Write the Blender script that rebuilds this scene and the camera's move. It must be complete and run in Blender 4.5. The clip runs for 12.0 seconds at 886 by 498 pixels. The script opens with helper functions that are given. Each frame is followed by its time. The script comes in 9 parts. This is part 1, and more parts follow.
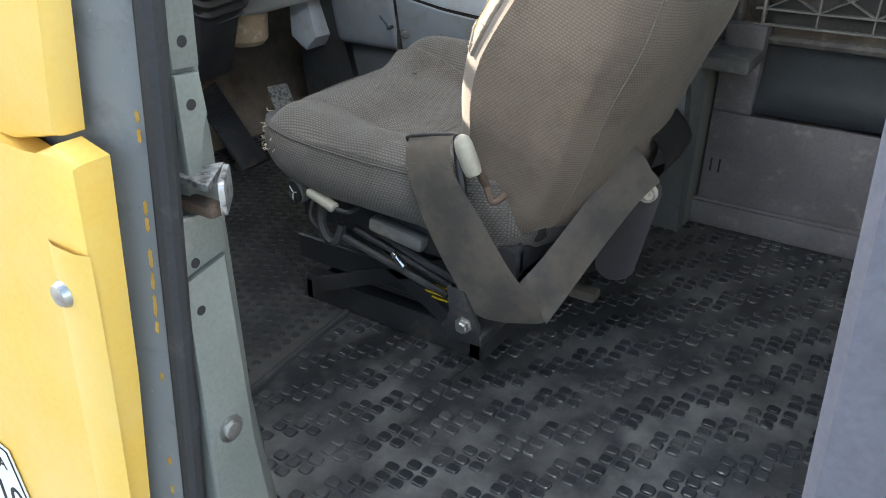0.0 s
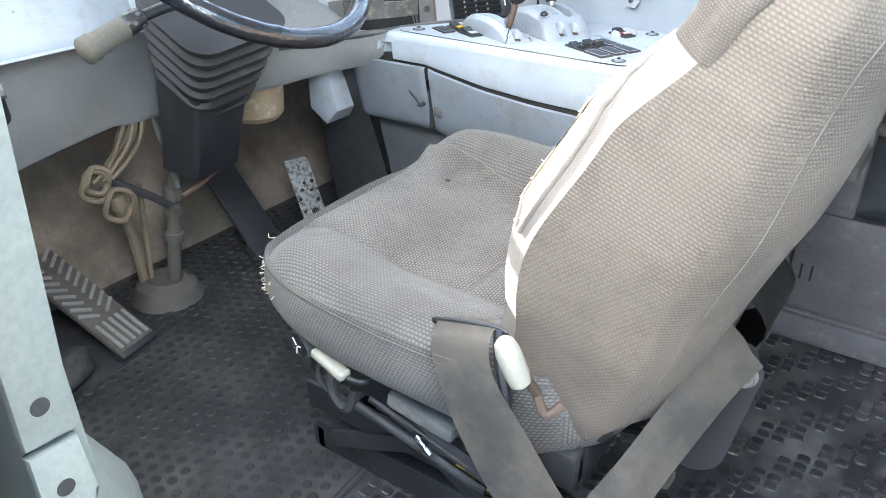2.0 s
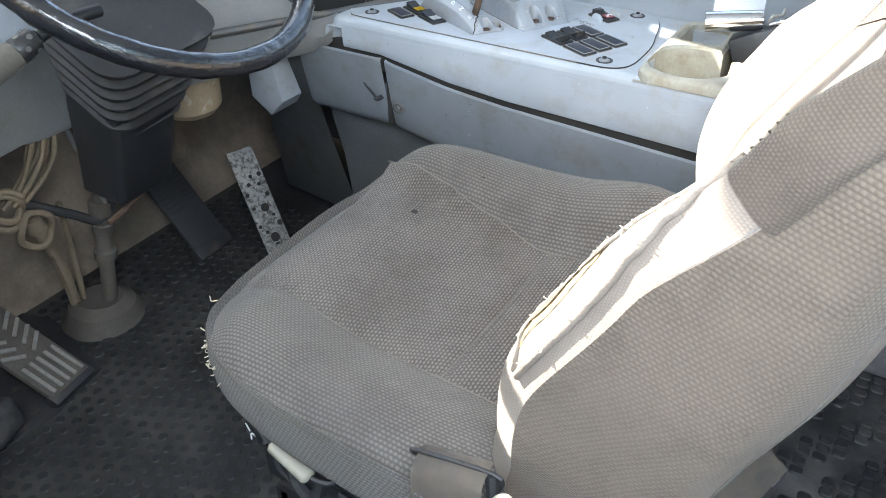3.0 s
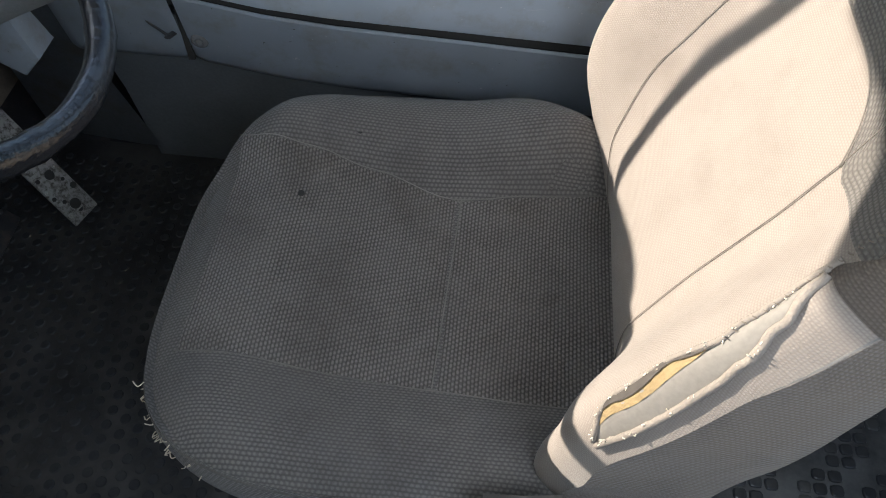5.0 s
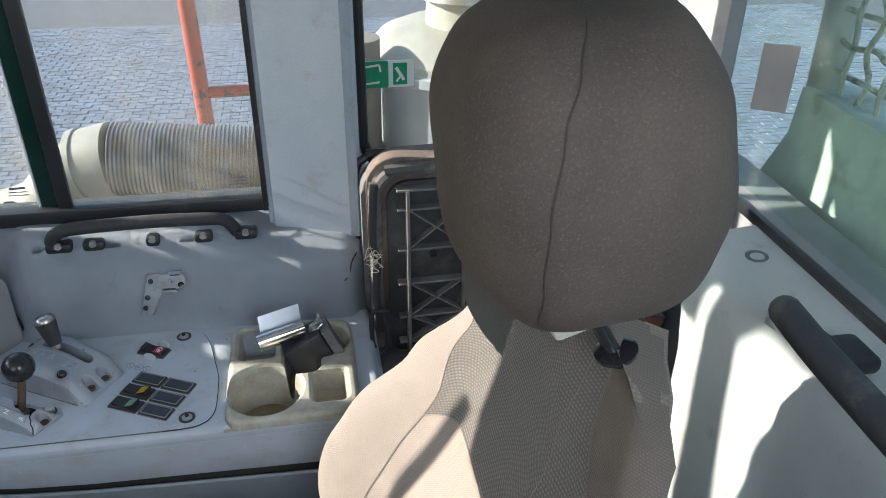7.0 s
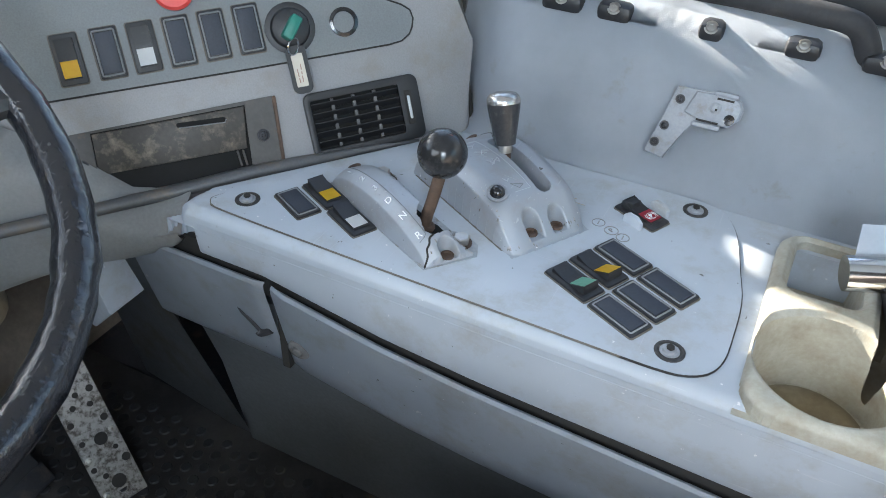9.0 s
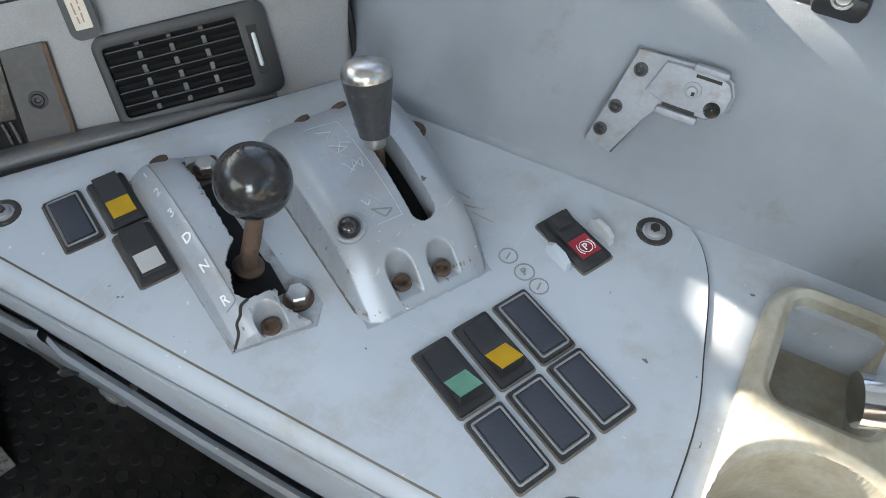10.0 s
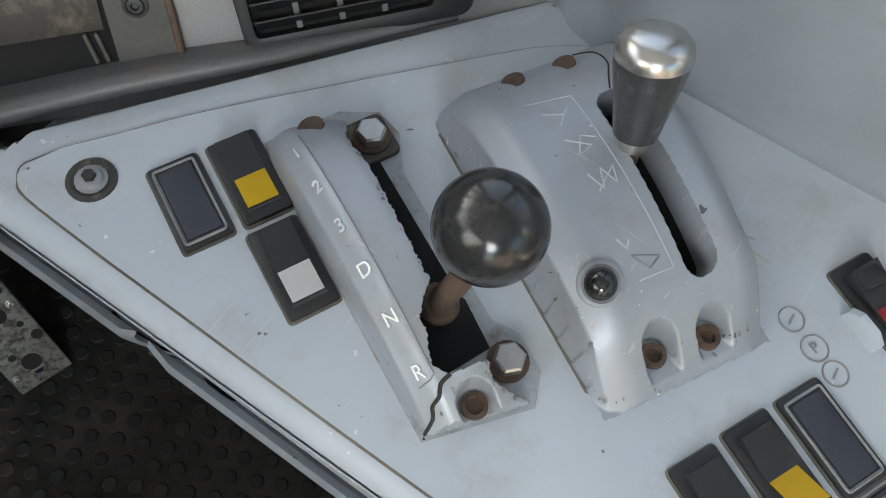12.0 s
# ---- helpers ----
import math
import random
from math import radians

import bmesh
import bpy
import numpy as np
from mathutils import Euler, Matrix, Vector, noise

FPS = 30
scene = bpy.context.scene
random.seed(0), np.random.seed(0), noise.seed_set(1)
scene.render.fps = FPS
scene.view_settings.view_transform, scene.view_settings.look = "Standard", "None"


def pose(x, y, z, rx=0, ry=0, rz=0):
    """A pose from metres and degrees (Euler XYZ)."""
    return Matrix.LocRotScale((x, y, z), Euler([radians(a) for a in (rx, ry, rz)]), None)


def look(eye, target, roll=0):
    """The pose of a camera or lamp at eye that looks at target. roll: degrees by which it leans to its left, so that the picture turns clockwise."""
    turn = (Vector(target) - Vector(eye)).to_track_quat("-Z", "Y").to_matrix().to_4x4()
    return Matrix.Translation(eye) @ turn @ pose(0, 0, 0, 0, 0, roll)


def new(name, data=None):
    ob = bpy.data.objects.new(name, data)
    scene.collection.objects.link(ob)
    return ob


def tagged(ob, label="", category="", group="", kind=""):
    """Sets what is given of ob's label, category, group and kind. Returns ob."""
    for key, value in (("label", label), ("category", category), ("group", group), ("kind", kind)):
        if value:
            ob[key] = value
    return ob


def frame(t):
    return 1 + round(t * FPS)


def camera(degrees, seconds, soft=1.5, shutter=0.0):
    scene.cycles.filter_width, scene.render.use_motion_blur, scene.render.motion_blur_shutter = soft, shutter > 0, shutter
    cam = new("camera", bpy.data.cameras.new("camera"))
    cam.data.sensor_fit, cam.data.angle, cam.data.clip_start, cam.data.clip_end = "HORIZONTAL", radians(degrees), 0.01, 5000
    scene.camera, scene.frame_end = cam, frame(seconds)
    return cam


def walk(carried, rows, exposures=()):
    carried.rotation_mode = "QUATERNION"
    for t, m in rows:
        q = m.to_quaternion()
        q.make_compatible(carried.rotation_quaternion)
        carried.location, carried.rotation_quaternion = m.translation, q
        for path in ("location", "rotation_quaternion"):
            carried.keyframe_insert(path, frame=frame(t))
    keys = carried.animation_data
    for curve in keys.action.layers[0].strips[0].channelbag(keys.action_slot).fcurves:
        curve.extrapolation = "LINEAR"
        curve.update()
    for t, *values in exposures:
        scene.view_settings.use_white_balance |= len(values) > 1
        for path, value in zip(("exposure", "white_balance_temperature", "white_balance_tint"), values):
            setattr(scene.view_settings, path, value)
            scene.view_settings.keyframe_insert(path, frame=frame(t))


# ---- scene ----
cam = camera(59.5, 12.0, 0.95)
PATH = [
    (0.0, pose(0.6279, -1.0931, 0.7770, 61.868, -0.422, 32.494)),
    (0.5, pose(0.6100, -0.9648, 0.7914, 61.767, -0.380, 29.244)),
    (1.0, pose(0.6184, -0.9156, 0.7819, 61.715, 0.501, 32.987)),
    (1.5, pose(0.6046, -0.8795, 0.7696, 61.742, 0.705, 35.173)),
    (2.0, pose(0.4553, -0.8204, 0.8646, 61.608, 0.568, 35.255)),
    (2.5, pose(0.4163, -0.7338, 0.9192, 56.391, 0.241, 32.997)),
    (2.7, pose(0.3787, -0.6975, 0.9325, 56.049, 0.415, 32.656)),
    (4.3, pose(0.1115, -0.5087, 1.0645, 39.343, -0.428, 15.780)),
    (4.5, pose(0.0841, -0.5098, 1.0850, 37.706, -0.885, 12.464)),
    (5.0, pose(0.0355, -0.5075, 1.1117, 36.669, -0.921, 6.030)),
    (5.5, pose(0.0334, -0.4969, 1.1357, 40.940, -1.010, -7.823)),
    (5.8, pose(0.0561, -0.5158, 1.1619, 50.280, -1.431, -10.583)),
    (6.0, pose(0.0861, -0.5210, 1.1938, 52.707, -0.921, -11.338)),
    (6.5, pose(0.1414, -0.5432, 1.2830, 57.947, -0.889, -11.685)),
    (7.0, pose(0.1668, -0.5416, 1.3466, 59.528, -0.576, -10.183)),
    (7.3, pose(0.1715, -0.5438, 1.3048, 60.565, -0.953, -3.974)),
    (7.5, pose(0.1789, -0.5205, 1.2674, 59.233, -0.894, 2.766)),
    (7.7, pose(0.1843, -0.4887, 1.1823, 58.732, -0.664, 10.134)),
    (9.3, pose(-0.0564, 0.0393, 0.9529, 48.224, -1.018, 28.023)),
    (9.5, pose(-0.0600, 0.1142, 0.9578, 44.111, -1.272, 28.128)),
    (10.0, pose(-0.0564, 0.2386, 0.9301, 38.197, -1.442, 27.948)),
    (10.5, pose(-0.0737, 0.3016, 0.9080, 28.807, -1.428, 27.697)),
    (11.0, pose(-0.0718, 0.3284, 0.9015, 25.353, -1.819, 27.257)),
    (11.5, pose(-0.1259, 0.3280, 0.9184, 24.893, -3.248, 30.861)),
    (12.0, pose(-0.2457, 0.3345, 0.8628, 24.623, -3.704, 33.727)),
]
EXPOSURES = [
    (0.0, 2.28, 7000, 10), (0.5, 3.00, 6500, 10), (1.0, 3.62, 6600, 10), (1.5, 3.95, 6600, 10), (2.0, 3.60, 6650, 10), (2.7, 3.20, 6750, 10), (4.3, 1.30, 6500, 10), (6.0, 1.30, 6350, 10), (7.7, 1.40, 6450, 10),
    (9.3, 2.48, 6600, 10), (10.0, 2.34, 7000, 10), (10.5, 1.98, 7350, 10), (11.5, 2.05, 7650, 10), (12.0, 2.32, 7650, 10),
]
walk(cam, PATH, EXPOSURES)

# ---- light: low sun from ahead of the cab, slightly to its right side, and a clear sky ----
SUN_AZ, SUN_EL = -13.0, 23.0
sun_way = Vector((math.cos(radians(SUN_EL)) * math.cos(radians(SUN_AZ)),
                  math.cos(radians(SUN_EL)) * math.sin(radians(SUN_AZ)), -math.sin(radians(SUN_EL))))
world = bpy.data.worlds.new("sky")
world.use_nodes = True
scene.world = world
sky = world.node_tree.nodes.new("ShaderNodeTexSky")
sky.sky_type = 'NISHITA'
sky.sun_disc = False
sky.sun_elevation = radians(SUN_EL)
sky.sun_rotation = math.atan2(-sun_way.x, -sun_way.y)
world.node_tree.links.new(sky.outputs[0], world.node_tree.nodes["Background"].inputs[0])
world.node_tree.nodes["Background"].inputs[1].default_value = 0.15
sun_data = bpy.data.lights.new("sun", 'SUN')
sun_data.energy = 5.0
sun_data.angle = radians(0.5)
sun_data.color = (1.0, 0.93, 0.82)
sun = new("sun", sun_data)
sun.matrix_world = look((-8, 1.0, 4), Vector((-8, 1.0, 4)) + sun_way)


def opening_light(name, place, aim, wide, high, watts):
    """The sky's light that enters through one glazed opening."""
    d = bpy.data.lights.new(name, 'AREA')
    d.shape, d.size, d.size_y, d.energy = 'RECTANGLE', wide, high, watts
    d.color = (0.78, 0.885, 1.0)
    ob = new(name, d)
    ob.matrix_world = look(place, aim)
    return ob


opening_light("windscreen_sky", (-1.04, 0.0, 1.22), (0.0, 0.0, 0.85), 1.4, 0.5, 0.45)
opening_light("door_sky", (0.38, -0.70, 1.26), (0.02, 0.62, 0.60), 0.42, 0.42, 2.6)
opening_light("left_window_sky", (-0.45, -0.72, 1.14), (0.0, 0.62, 0.60), 0.9, 0.55, 1.7)


# ---- materials ----
def nodes_of(name):
    m = bpy.data.materials.new(name)
    m.use_nodes = True
    nt = m.node_tree
    return m, nt, nt.nodes["Principled BSDF"]


def noise_node(nt, scale, detail=4.0, rough=0.55, coord="Object"):
    tc = nt.nodes.new("ShaderNodeTexCoord")
    n = nt.nodes.new("ShaderNodeTexNoise")
    n.inputs["Scale"].default_value = scale
    n.inputs["Detail"].default_value = detail
    n.inputs["Roughness"].default_value = rough
    nt.links.new(tc.outputs[coord], n.inputs["Vector"])
    return n


def ramp(nt, src, lo, hi, c0=(0, 0, 0, 1), c1=(1, 1, 1, 1)):
    r = nt.nodes.new("ShaderNodeValToRGB")
    r.color_ramp.elements[0].position, r.color_ramp.elements[1].position = lo, hi
    r.color_ramp.elements[0].color, r.color_ramp.elements[1].color = c0, c1
    nt.links.new(src, r.inputs[0])
    return r


def mix_col(nt, fac, a, b, kind='MIX'):
    m = nt.nodes.new("ShaderNodeMix")
    m.data_type, m.blend_type = 'RGBA', kind
    for sock, v in ((m.inputs[0], fac), (m.inputs[6], a), (m.inputs[7], b)):
        if hasattr(v, "links"):
            nt.links.new(v, sock)
        else:
            sock.default_value = v if isinstance(v, float) else (*v, 1.0)
    return m.outputs[2]


def bump(nt, bsdf, height, strength, dist):
    b = nt.nodes.new("ShaderNodeBump")
    b.inputs["Strength"].default_value, b.inputs["Distance"].default_value = strength, dist
    nt.links.new(height, b.inputs["Height"])
    nt.links.new(b.outputs[0], bsdf.inputs["Normal"])
    return b


def plain(name, col, rough=0.5, metal=0.0, vary=0.25, fine=180.0, coarse=9.0, relief=0.15, depth=0.0006,
          dirt=None, dirt_at=(0.55, 0.72), dirt_scale=14.0, coat=0.0):
    """A surface of one colour with grain, cloudy variation and, where given, dirt or wear in patches."""
    m, nt, b = nodes_of(name)
    n1, n2 = noise_node(nt, coarse), noise_node(nt, fine, 3.0)
    dark = tuple(c * (1 - vary) for c in col)
    light = tuple(min(1.0, c * (1 + vary * 0.6)) for c in col)
    c = mix_col(nt, ramp(nt, n1.outputs[0], 0.3, 0.7).outputs[0], dark, light)
    c = mix_col(nt, ramp(nt, n2.outputs[0], 0.35, 0.75).outputs[0], c, mix_col(nt, 0.22, c, c, 'MULTIPLY'))
    rv = nt.nodes.new("ShaderNodeMapRange")
    rv.inputs[3].default_value, rv.inputs[4].default_value = rough * 0.85, min(1.0, rough * 1.2)
    nt.links.new(n1.outputs[0], rv.inputs[0])
    if dirt:
        n3 = noise_node(nt, dirt_scale, 8.0, 0.68)
        mask = ramp(nt, n3.outputs[0], *dirt_at).outputs[0]
        c = mix_col(nt, mask, c, dirt)
    nt.links.new(c, b.inputs["Base Color"])
    nt.links.new(rv.outputs[0], b.inputs["Roughness"])
    b.inputs["Metallic"].default_value = metal
    b.inputs["Coat Weight"].default_value = coat
    if relief:
        bump(nt, b, n2.outputs[0], relief, depth)
    return m


def fabric(name, col, worn, pitch=(0.0062, 0.0046), strength=0.6, dirt=(0.05, 0.045, 0.04), depth=0.0012):
    """Upholstery: staggered raised threads in the cloth's own metres, uneven, faded and soiled in clouds."""
    m, nt, b = nodes_of(name)
    uv = nt.nodes.new("ShaderNodeUVMap")
    uv.uv_map = "cloth"
    sep = nt.nodes.new("ShaderNodeSeparateXYZ")
    nt.links.new(uv.outputs[0], sep.inputs[0])

    def op(kind, a, c=None, d=None):
        n = nt.nodes.new("ShaderNodeMath")
        n.operation = kind
        for sock, v in zip(n.inputs, (a, c, d)):
            if v is None:
                continue
            if hasattr(v, "links"):
                nt.links.new(v, sock)
            else:
                sock.default_value = v
        return n.outputs[0]
    # rows of short raised dashes, each row shifted by its own amount
    slow, jit = noise_node(nt, 14.0, 3.0), noise_node(nt, 210.0, 2.0)
    v = op('ADD', op('DIVIDE', sep.outputs[1], pitch[1]), op('MULTIPLY', slow.outputs[0], 0.8))
    row = op('FLOOR', v)
    own = op('MULTIPLY', op('FRACT', op('MULTIPLY', row, 0.6180)), 2 * math.pi)
    across = op('SINE', op('MULTIPLY', op('FRACT', v), math.pi))
    along = op('ADD', op('MULTIPLY', sep.outputs[0], 2 * math.pi / pitch[0]), op('ADD', own, op('MULTIPLY', jit.outputs[0], 5.0)))
    lattice = op('MULTIPLY', op('ADD', op('MULTIPLY', op('SINE', along), 0.32), 0.68), across)
    # the nap wears off in places, so the weave shows more or less
    show = ramp(nt, noise_node(nt, 22.0, 5.0, 0.6).outputs[0], 0.30, 0.70, (0.62, 0.62, 0.62, 1), (1, 1, 1, 1)).outputs[0]
    n1, n2, n3 = noise_node(nt, 5.0, 6.0), noise_node(nt, 520.0, 3.0), noise_node(nt, 11.0, 8.0, 0.72)
    mean = tuple((p + q) / 2 for p, q in zip(col, worn))
    weave = mix_col(nt, ramp(nt, lattice, 0.15, 0.85).outputs[0], col, worn)
    c = mix_col(nt, show, mean, weave)
    c = mix_col(nt, op('MULTIPLY', ramp(nt, n2.outputs[0], 0.35, 0.70).outputs[0], 0.14), c, worn)
    c = mix_col(nt, ramp(nt, n1.outputs[0], 0.38, 0.68).outputs[0], c, mix_col(nt, 0.30, c, col, 'MIX'))
    c = mix_col(nt, op('MULTIPLY', ramp(nt, n3.outputs[0], 0.47, 0.76).outputs[0], 0.60), c, dirt)
    nt.links.new(c, b.inputs["Base Color"])
    b.inputs["Roughness"].default_value = 0.95
    b.inputs["Sheen Weight"].default_value = 0.12
    b.inputs["Specular IOR Level"].default_value = 0.15
    h = op('ADD', op('MULTIPLY', lattice, show), op('MULTIPLY', n2.outputs[0], 0.5))
    bump(nt, b, h, strength, depth)
    return m


def pane_glass(name, tint, dirt_amount, dirt_col=(0.55, 0.5, 0.42)):
    """Window glass with a film of dust and wiped streaks."""
    m, nt, b = nodes_of(name)
    nt.nodes.remove(b)
    out = nt.nodes["Material Output"]
    tr = nt.nodes.new("ShaderNodeBsdfTransparent")
    tr.inputs[0].default_value = (*tint, 1)
    gl = nt.nodes.new("ShaderNodeBsdfGlossy")
    gl.inputs["Roughness"].default_value = 0.03
    df = nt.nodes.new("ShaderNodeBsdfDiffuse")
    df.inputs[0].default_value = (*dirt_col, 1)
    lw = nt.nodes.new("ShaderNodeLayerWeight")
    lw.inputs[0].default_value = 0.5
    pw = nt.nodes.new("ShaderNodeMath")
    pw.operation = 'POWER'
    pw.inputs[1].default_value = 4.0
    nt.links.new(lw.outputs["Facing"], pw.inputs[0])
    fr = nt.nodes.new("ShaderNodeMapRange")
    fr.inputs[3].default_value, fr.inputs[4].default_value = 0.025, 0.5
    nt.links.new(pw.outputs[0], fr.inputs[0])
    mx, mx2 = nt.nodes.new("ShaderNodeMixShader"), nt.nodes.new("ShaderNodeMixShader")
    nt.links.new(fr.outputs[0], mx.inputs[0])
    nt.links.new(tr.outputs[0], mx.inputs[1])
    nt.links.new(gl.outputs[0], mx.inputs[2])
    n = noise_node(nt, 6.0, 9.0, 0.7)
    r = ramp(nt, n.outputs[0], 0.35, 0.85, (dirt_amount * 0.3,) * 3 + (1,), (min(1, dirt_amount * 2.6),) * 3 + (1,))
    # run-down streaks and wiped arcs
    tc = nt.nodes.new("ShaderNodeTexCoord")
    mp = nt.nodes.new("ShaderNodeMapping")
    mp.inputs["Rotation"].default_value = (0.0, 0.35, 0.0)
    mp.inputs["Scale"].default_value = (26.0, 26.0, 2.2)
    nt.links.new(tc.outputs["Object"], mp.inputs["Vector"])
    ns = nt.nodes.new("ShaderNodeTexNoise")
    ns.inputs["Scale"].default_value = 1.0
    ns.inputs["Detail"].default_value = 6.0
    nt.links.new(mp.outputs[0], ns.inputs["Vector"])
    streak = ramp(nt, ns.outputs[0], 0.52, 0.78, (0, 0, 0, 1), (min(1, dirt_amount * 2.4),) * 3 + (1,))
    total = nt.nodes.new("ShaderNodeMath")
    total.operation = 'ADD'
    total.use_clamp = True
    nt.links.new(r.outputs[0], total.inputs[0])
    nt.links.new(streak.outputs[0], total.inputs[1])
    tl = nt.nodes.new("ShaderNodeBsdfTranslucent")
    tl.inputs[0].default_value = (*dirt_col, 1)
    film = nt.nodes.new("ShaderNodeMixShader")
    film.inputs[0].default_value = 0.5
    nt.links.new(df.outputs[0], film.inputs[1])
    nt.links.new(tl.outputs[0], film.inputs[2])
    nt.links.new(total.outputs[0], mx2.inputs[0])
    nt.links.new(mx.outputs[0], mx2.inputs[1])
    nt.links.new(film.outputs[0], mx2.inputs[2])
    nt.links.new(mx2.outputs[0], out.inputs[0])
    return m


GREY = plain("grey_vinyl", (0.41, 0.455, 0.51), 0.5, vary=0.08, fine=420, relief=0.35, depth=0.0008, dirt=(0.30, 0.29, 0.27), dirt_at=(0.58, 0.8))
def leather(name, col):
    """Padded vinyl with a net of fine creases."""
    m, nt, b = nodes_of(name)
    tc = nt.nodes.new("ShaderNodeTexCoord")
    warp = noise_node(nt, 70.0, 4.0)
    add = nt.nodes.new("ShaderNodeVectorMath")
    add.operation = 'MULTIPLY_ADD'
    add.inputs[1].default_value = (0.010, 0.010, 0.010)
    nt.links.new(warp.outputs["Color"], add.inputs[0])
    mp = nt.nodes.new("ShaderNodeMapping")
    mp.inputs["Scale"].default_value = (1.9, 0.8, 0.62)
    nt.links.new(tc.outputs["Object"], mp.inputs["Vector"])
    nt.links.new(mp.outputs[0], add.inputs[2])
    vo = nt.nodes.new("ShaderNodeTexVoronoi")
    vo.feature = 'DISTANCE_TO_EDGE'
    vo.inputs["Scale"].default_value = 430.0
    nt.links.new(add.outputs[0], vo.inputs["Vector"])
    where = ramp(nt, noise_node(nt, 11.0, 4.0).outputs[0], 0.46, 0.74)
    crease = ramp(nt, vo.outputs["Distance"], 0.0, 0.06, (0, 0, 0, 1), (1, 1, 1, 1))
    flat = mix_col(nt, where.outputs[0], (1, 1, 1), crease.outputs[0])
    n1 = noise_node(nt, 8.0, 6.0, 0.65)
    c = mix_col(nt, ramp(nt, n1.outputs[0], 0.35, 0.70).outputs[0], tuple(v * 0.88 for v in col), tuple(v * 1.06 for v in col))
    c = mix_col(nt, ramp(nt, noise_node(nt, 24.0, 8.0, 0.7).outputs[0], 0.60, 0.80).outputs[0], c, (0.36, 0.35, 0.33))
    c = mix_col(nt, flat, tuple(v * 0.95 for v in col), c)
    nt.links.new(c, b.inputs["Base Color"])
    b.inputs["Roughness"].default_value = 0.46
    fine = noise_node(nt, 500.0, 2.0)
    h = nt.nodes.new("ShaderNodeMath")
    h.operation = 'MULTIPLY_ADD'
    h.inputs[1].default_value = 0.25
    nt.links.new(fine.outputs[0], h.inputs[0])
    nt.links.new(flat, h.inputs[2])
    bump(nt, b, h.outputs[0], 0.45, 0.0009)
    return m


LEATHER = leather("creased_vinyl", (0.46, 0.505, 0.56))
def worn_paint(name, col, rough, metal, chip, grime):
    """Painted or moulded panel: cloudy soiling, fine scratches, pale chips and dark specks."""
    m, nt, b = nodes_of(name)
    c = mix_col(nt, ramp(nt, noise_node(nt, 7.0, 5.0).outputs[0], 0.32, 0.70).outputs[0], tuple(v * 0.90 for v in col), tuple(min(1, v * 1.06) for v in col))
    # soil in soft clouds
    n3 = noise_node(nt, 20.0, 8.0, 0.70)
    soil = ramp(nt, n3.outputs[0], 0.51, 0.80).outputs[0]
    c = mix_col(nt, soil, c, grime)
    # short scratches: noise drawn out along two ways
    tc = nt.nodes.new("ShaderNodeTexCoord")
    for turn, stretch in ((0.5, (14.0, 620.0, 300.0)), (2.0, (500.0, 11.0, 300.0))):
        mp = nt.nodes.new("ShaderNodeMapping")
        mp.inputs["Rotation"].default_value = (0.0, 0.0, turn)
        mp.inputs["Scale"].default_value = stretch
        nt.links.new(tc.outputs["Object"], mp.inputs["Vector"])
        ns = nt.nodes.new("ShaderNodeTexNoise")
        ns.inputs["Scale"].default_value = 1.0
        ns.inputs["Detail"].default_value = 1.0
        nt.links.new(mp.outputs[0], ns.inputs["Vector"])
        c = mix_col(nt, ramp(nt, ns.outputs[0], 0.745, 0.77, (0, 0, 0, 1), (0.22, 0.22, 0.22, 1)).outputs[0], c, chip)
    # specks, light and dark
    sp = noise_node(nt, 130.0, 3.0, 0.6)
    c = mix_col(nt, ramp(nt, sp.outputs[0], 0.715, 0.735).outputs[0], c, chip)
    sp2 = noise_node(nt, 95.0, 3.0, 0.6)
    sp2.inputs["Distortion"].default_value = 0.6
    c = mix_col(nt, ramp(nt, sp2.outputs[0], 0.262, 0.285, (1, 1, 1, 1), (0, 0, 0, 1)).outputs[0], c, tuple(v * 0.35 for v in grime))
    nt.links.new(c, b.inputs["Base Color"])
    rv = nt.nodes.new("ShaderNodeMapRange")
    rv.inputs[3].default_value, rv.inputs[4].default_value = rough * 0.8, min(1.0, rough * 1.3)
    nt.links.new(n3.outputs[0], rv.inputs[0])
    nt.links.new(rv.outputs[0], b.inputs["Roughness"])
    b.inputs["Metallic"].default_value = metal
    bump(nt, b, noise_node(nt, 320.0, 3.0).outputs[0], 0.10, 0.0005)
    return m


GREY_SMOOTH = worn_paint("grey_panel", (0.42, 0.465, 0.52), 0.42, 0.0, (0.62, 0.63, 0.64), (0.33, 0.32, 0.30))
GREY_DASH = plain("grey_dash", (0.275, 0.273, 0.282), 0.46, vary=0.12, fine=700, relief=0.10, dirt=(0.215, 0.185, 0.155), dirt_at=(0.54, 0.80))
CREAM = plain("cream_plastic", (0.44, 0.43, 0.37), 0.5, vary=0.14, fine=260, relief=0.1, dirt=(0.25, 0.21, 0.145), dirt_at=(0.40, 0.70), dirt_scale=18)
SILVER = worn_paint("silver_paint", (0.35, 0.38, 0.42), 0.44, 0.35, (0.80, 0.80, 0.79), (0.30, 0.28, 0.26))
BLACK = plain("black_plastic", (0.022, 0.023, 0.026), 0.42, vary=0.3, fine=350, relief=0.15, dirt=(0.09, 0.085, 0.08), dirt_at=(0.58, 0.8))
BLACK_FLAT = plain("black_blank", (0.036, 0.043, 0.060), 0.55, vary=0.2, fine=500, relief=0.1)
DEEP_BLACK = plain("deep_black", (0.012, 0.0125, 0.014), 0.45, vary=0.3, fine=350, relief=0.12, dirt=(0.05, 0.047, 0.044), dirt_at=(0.62, 0.82))
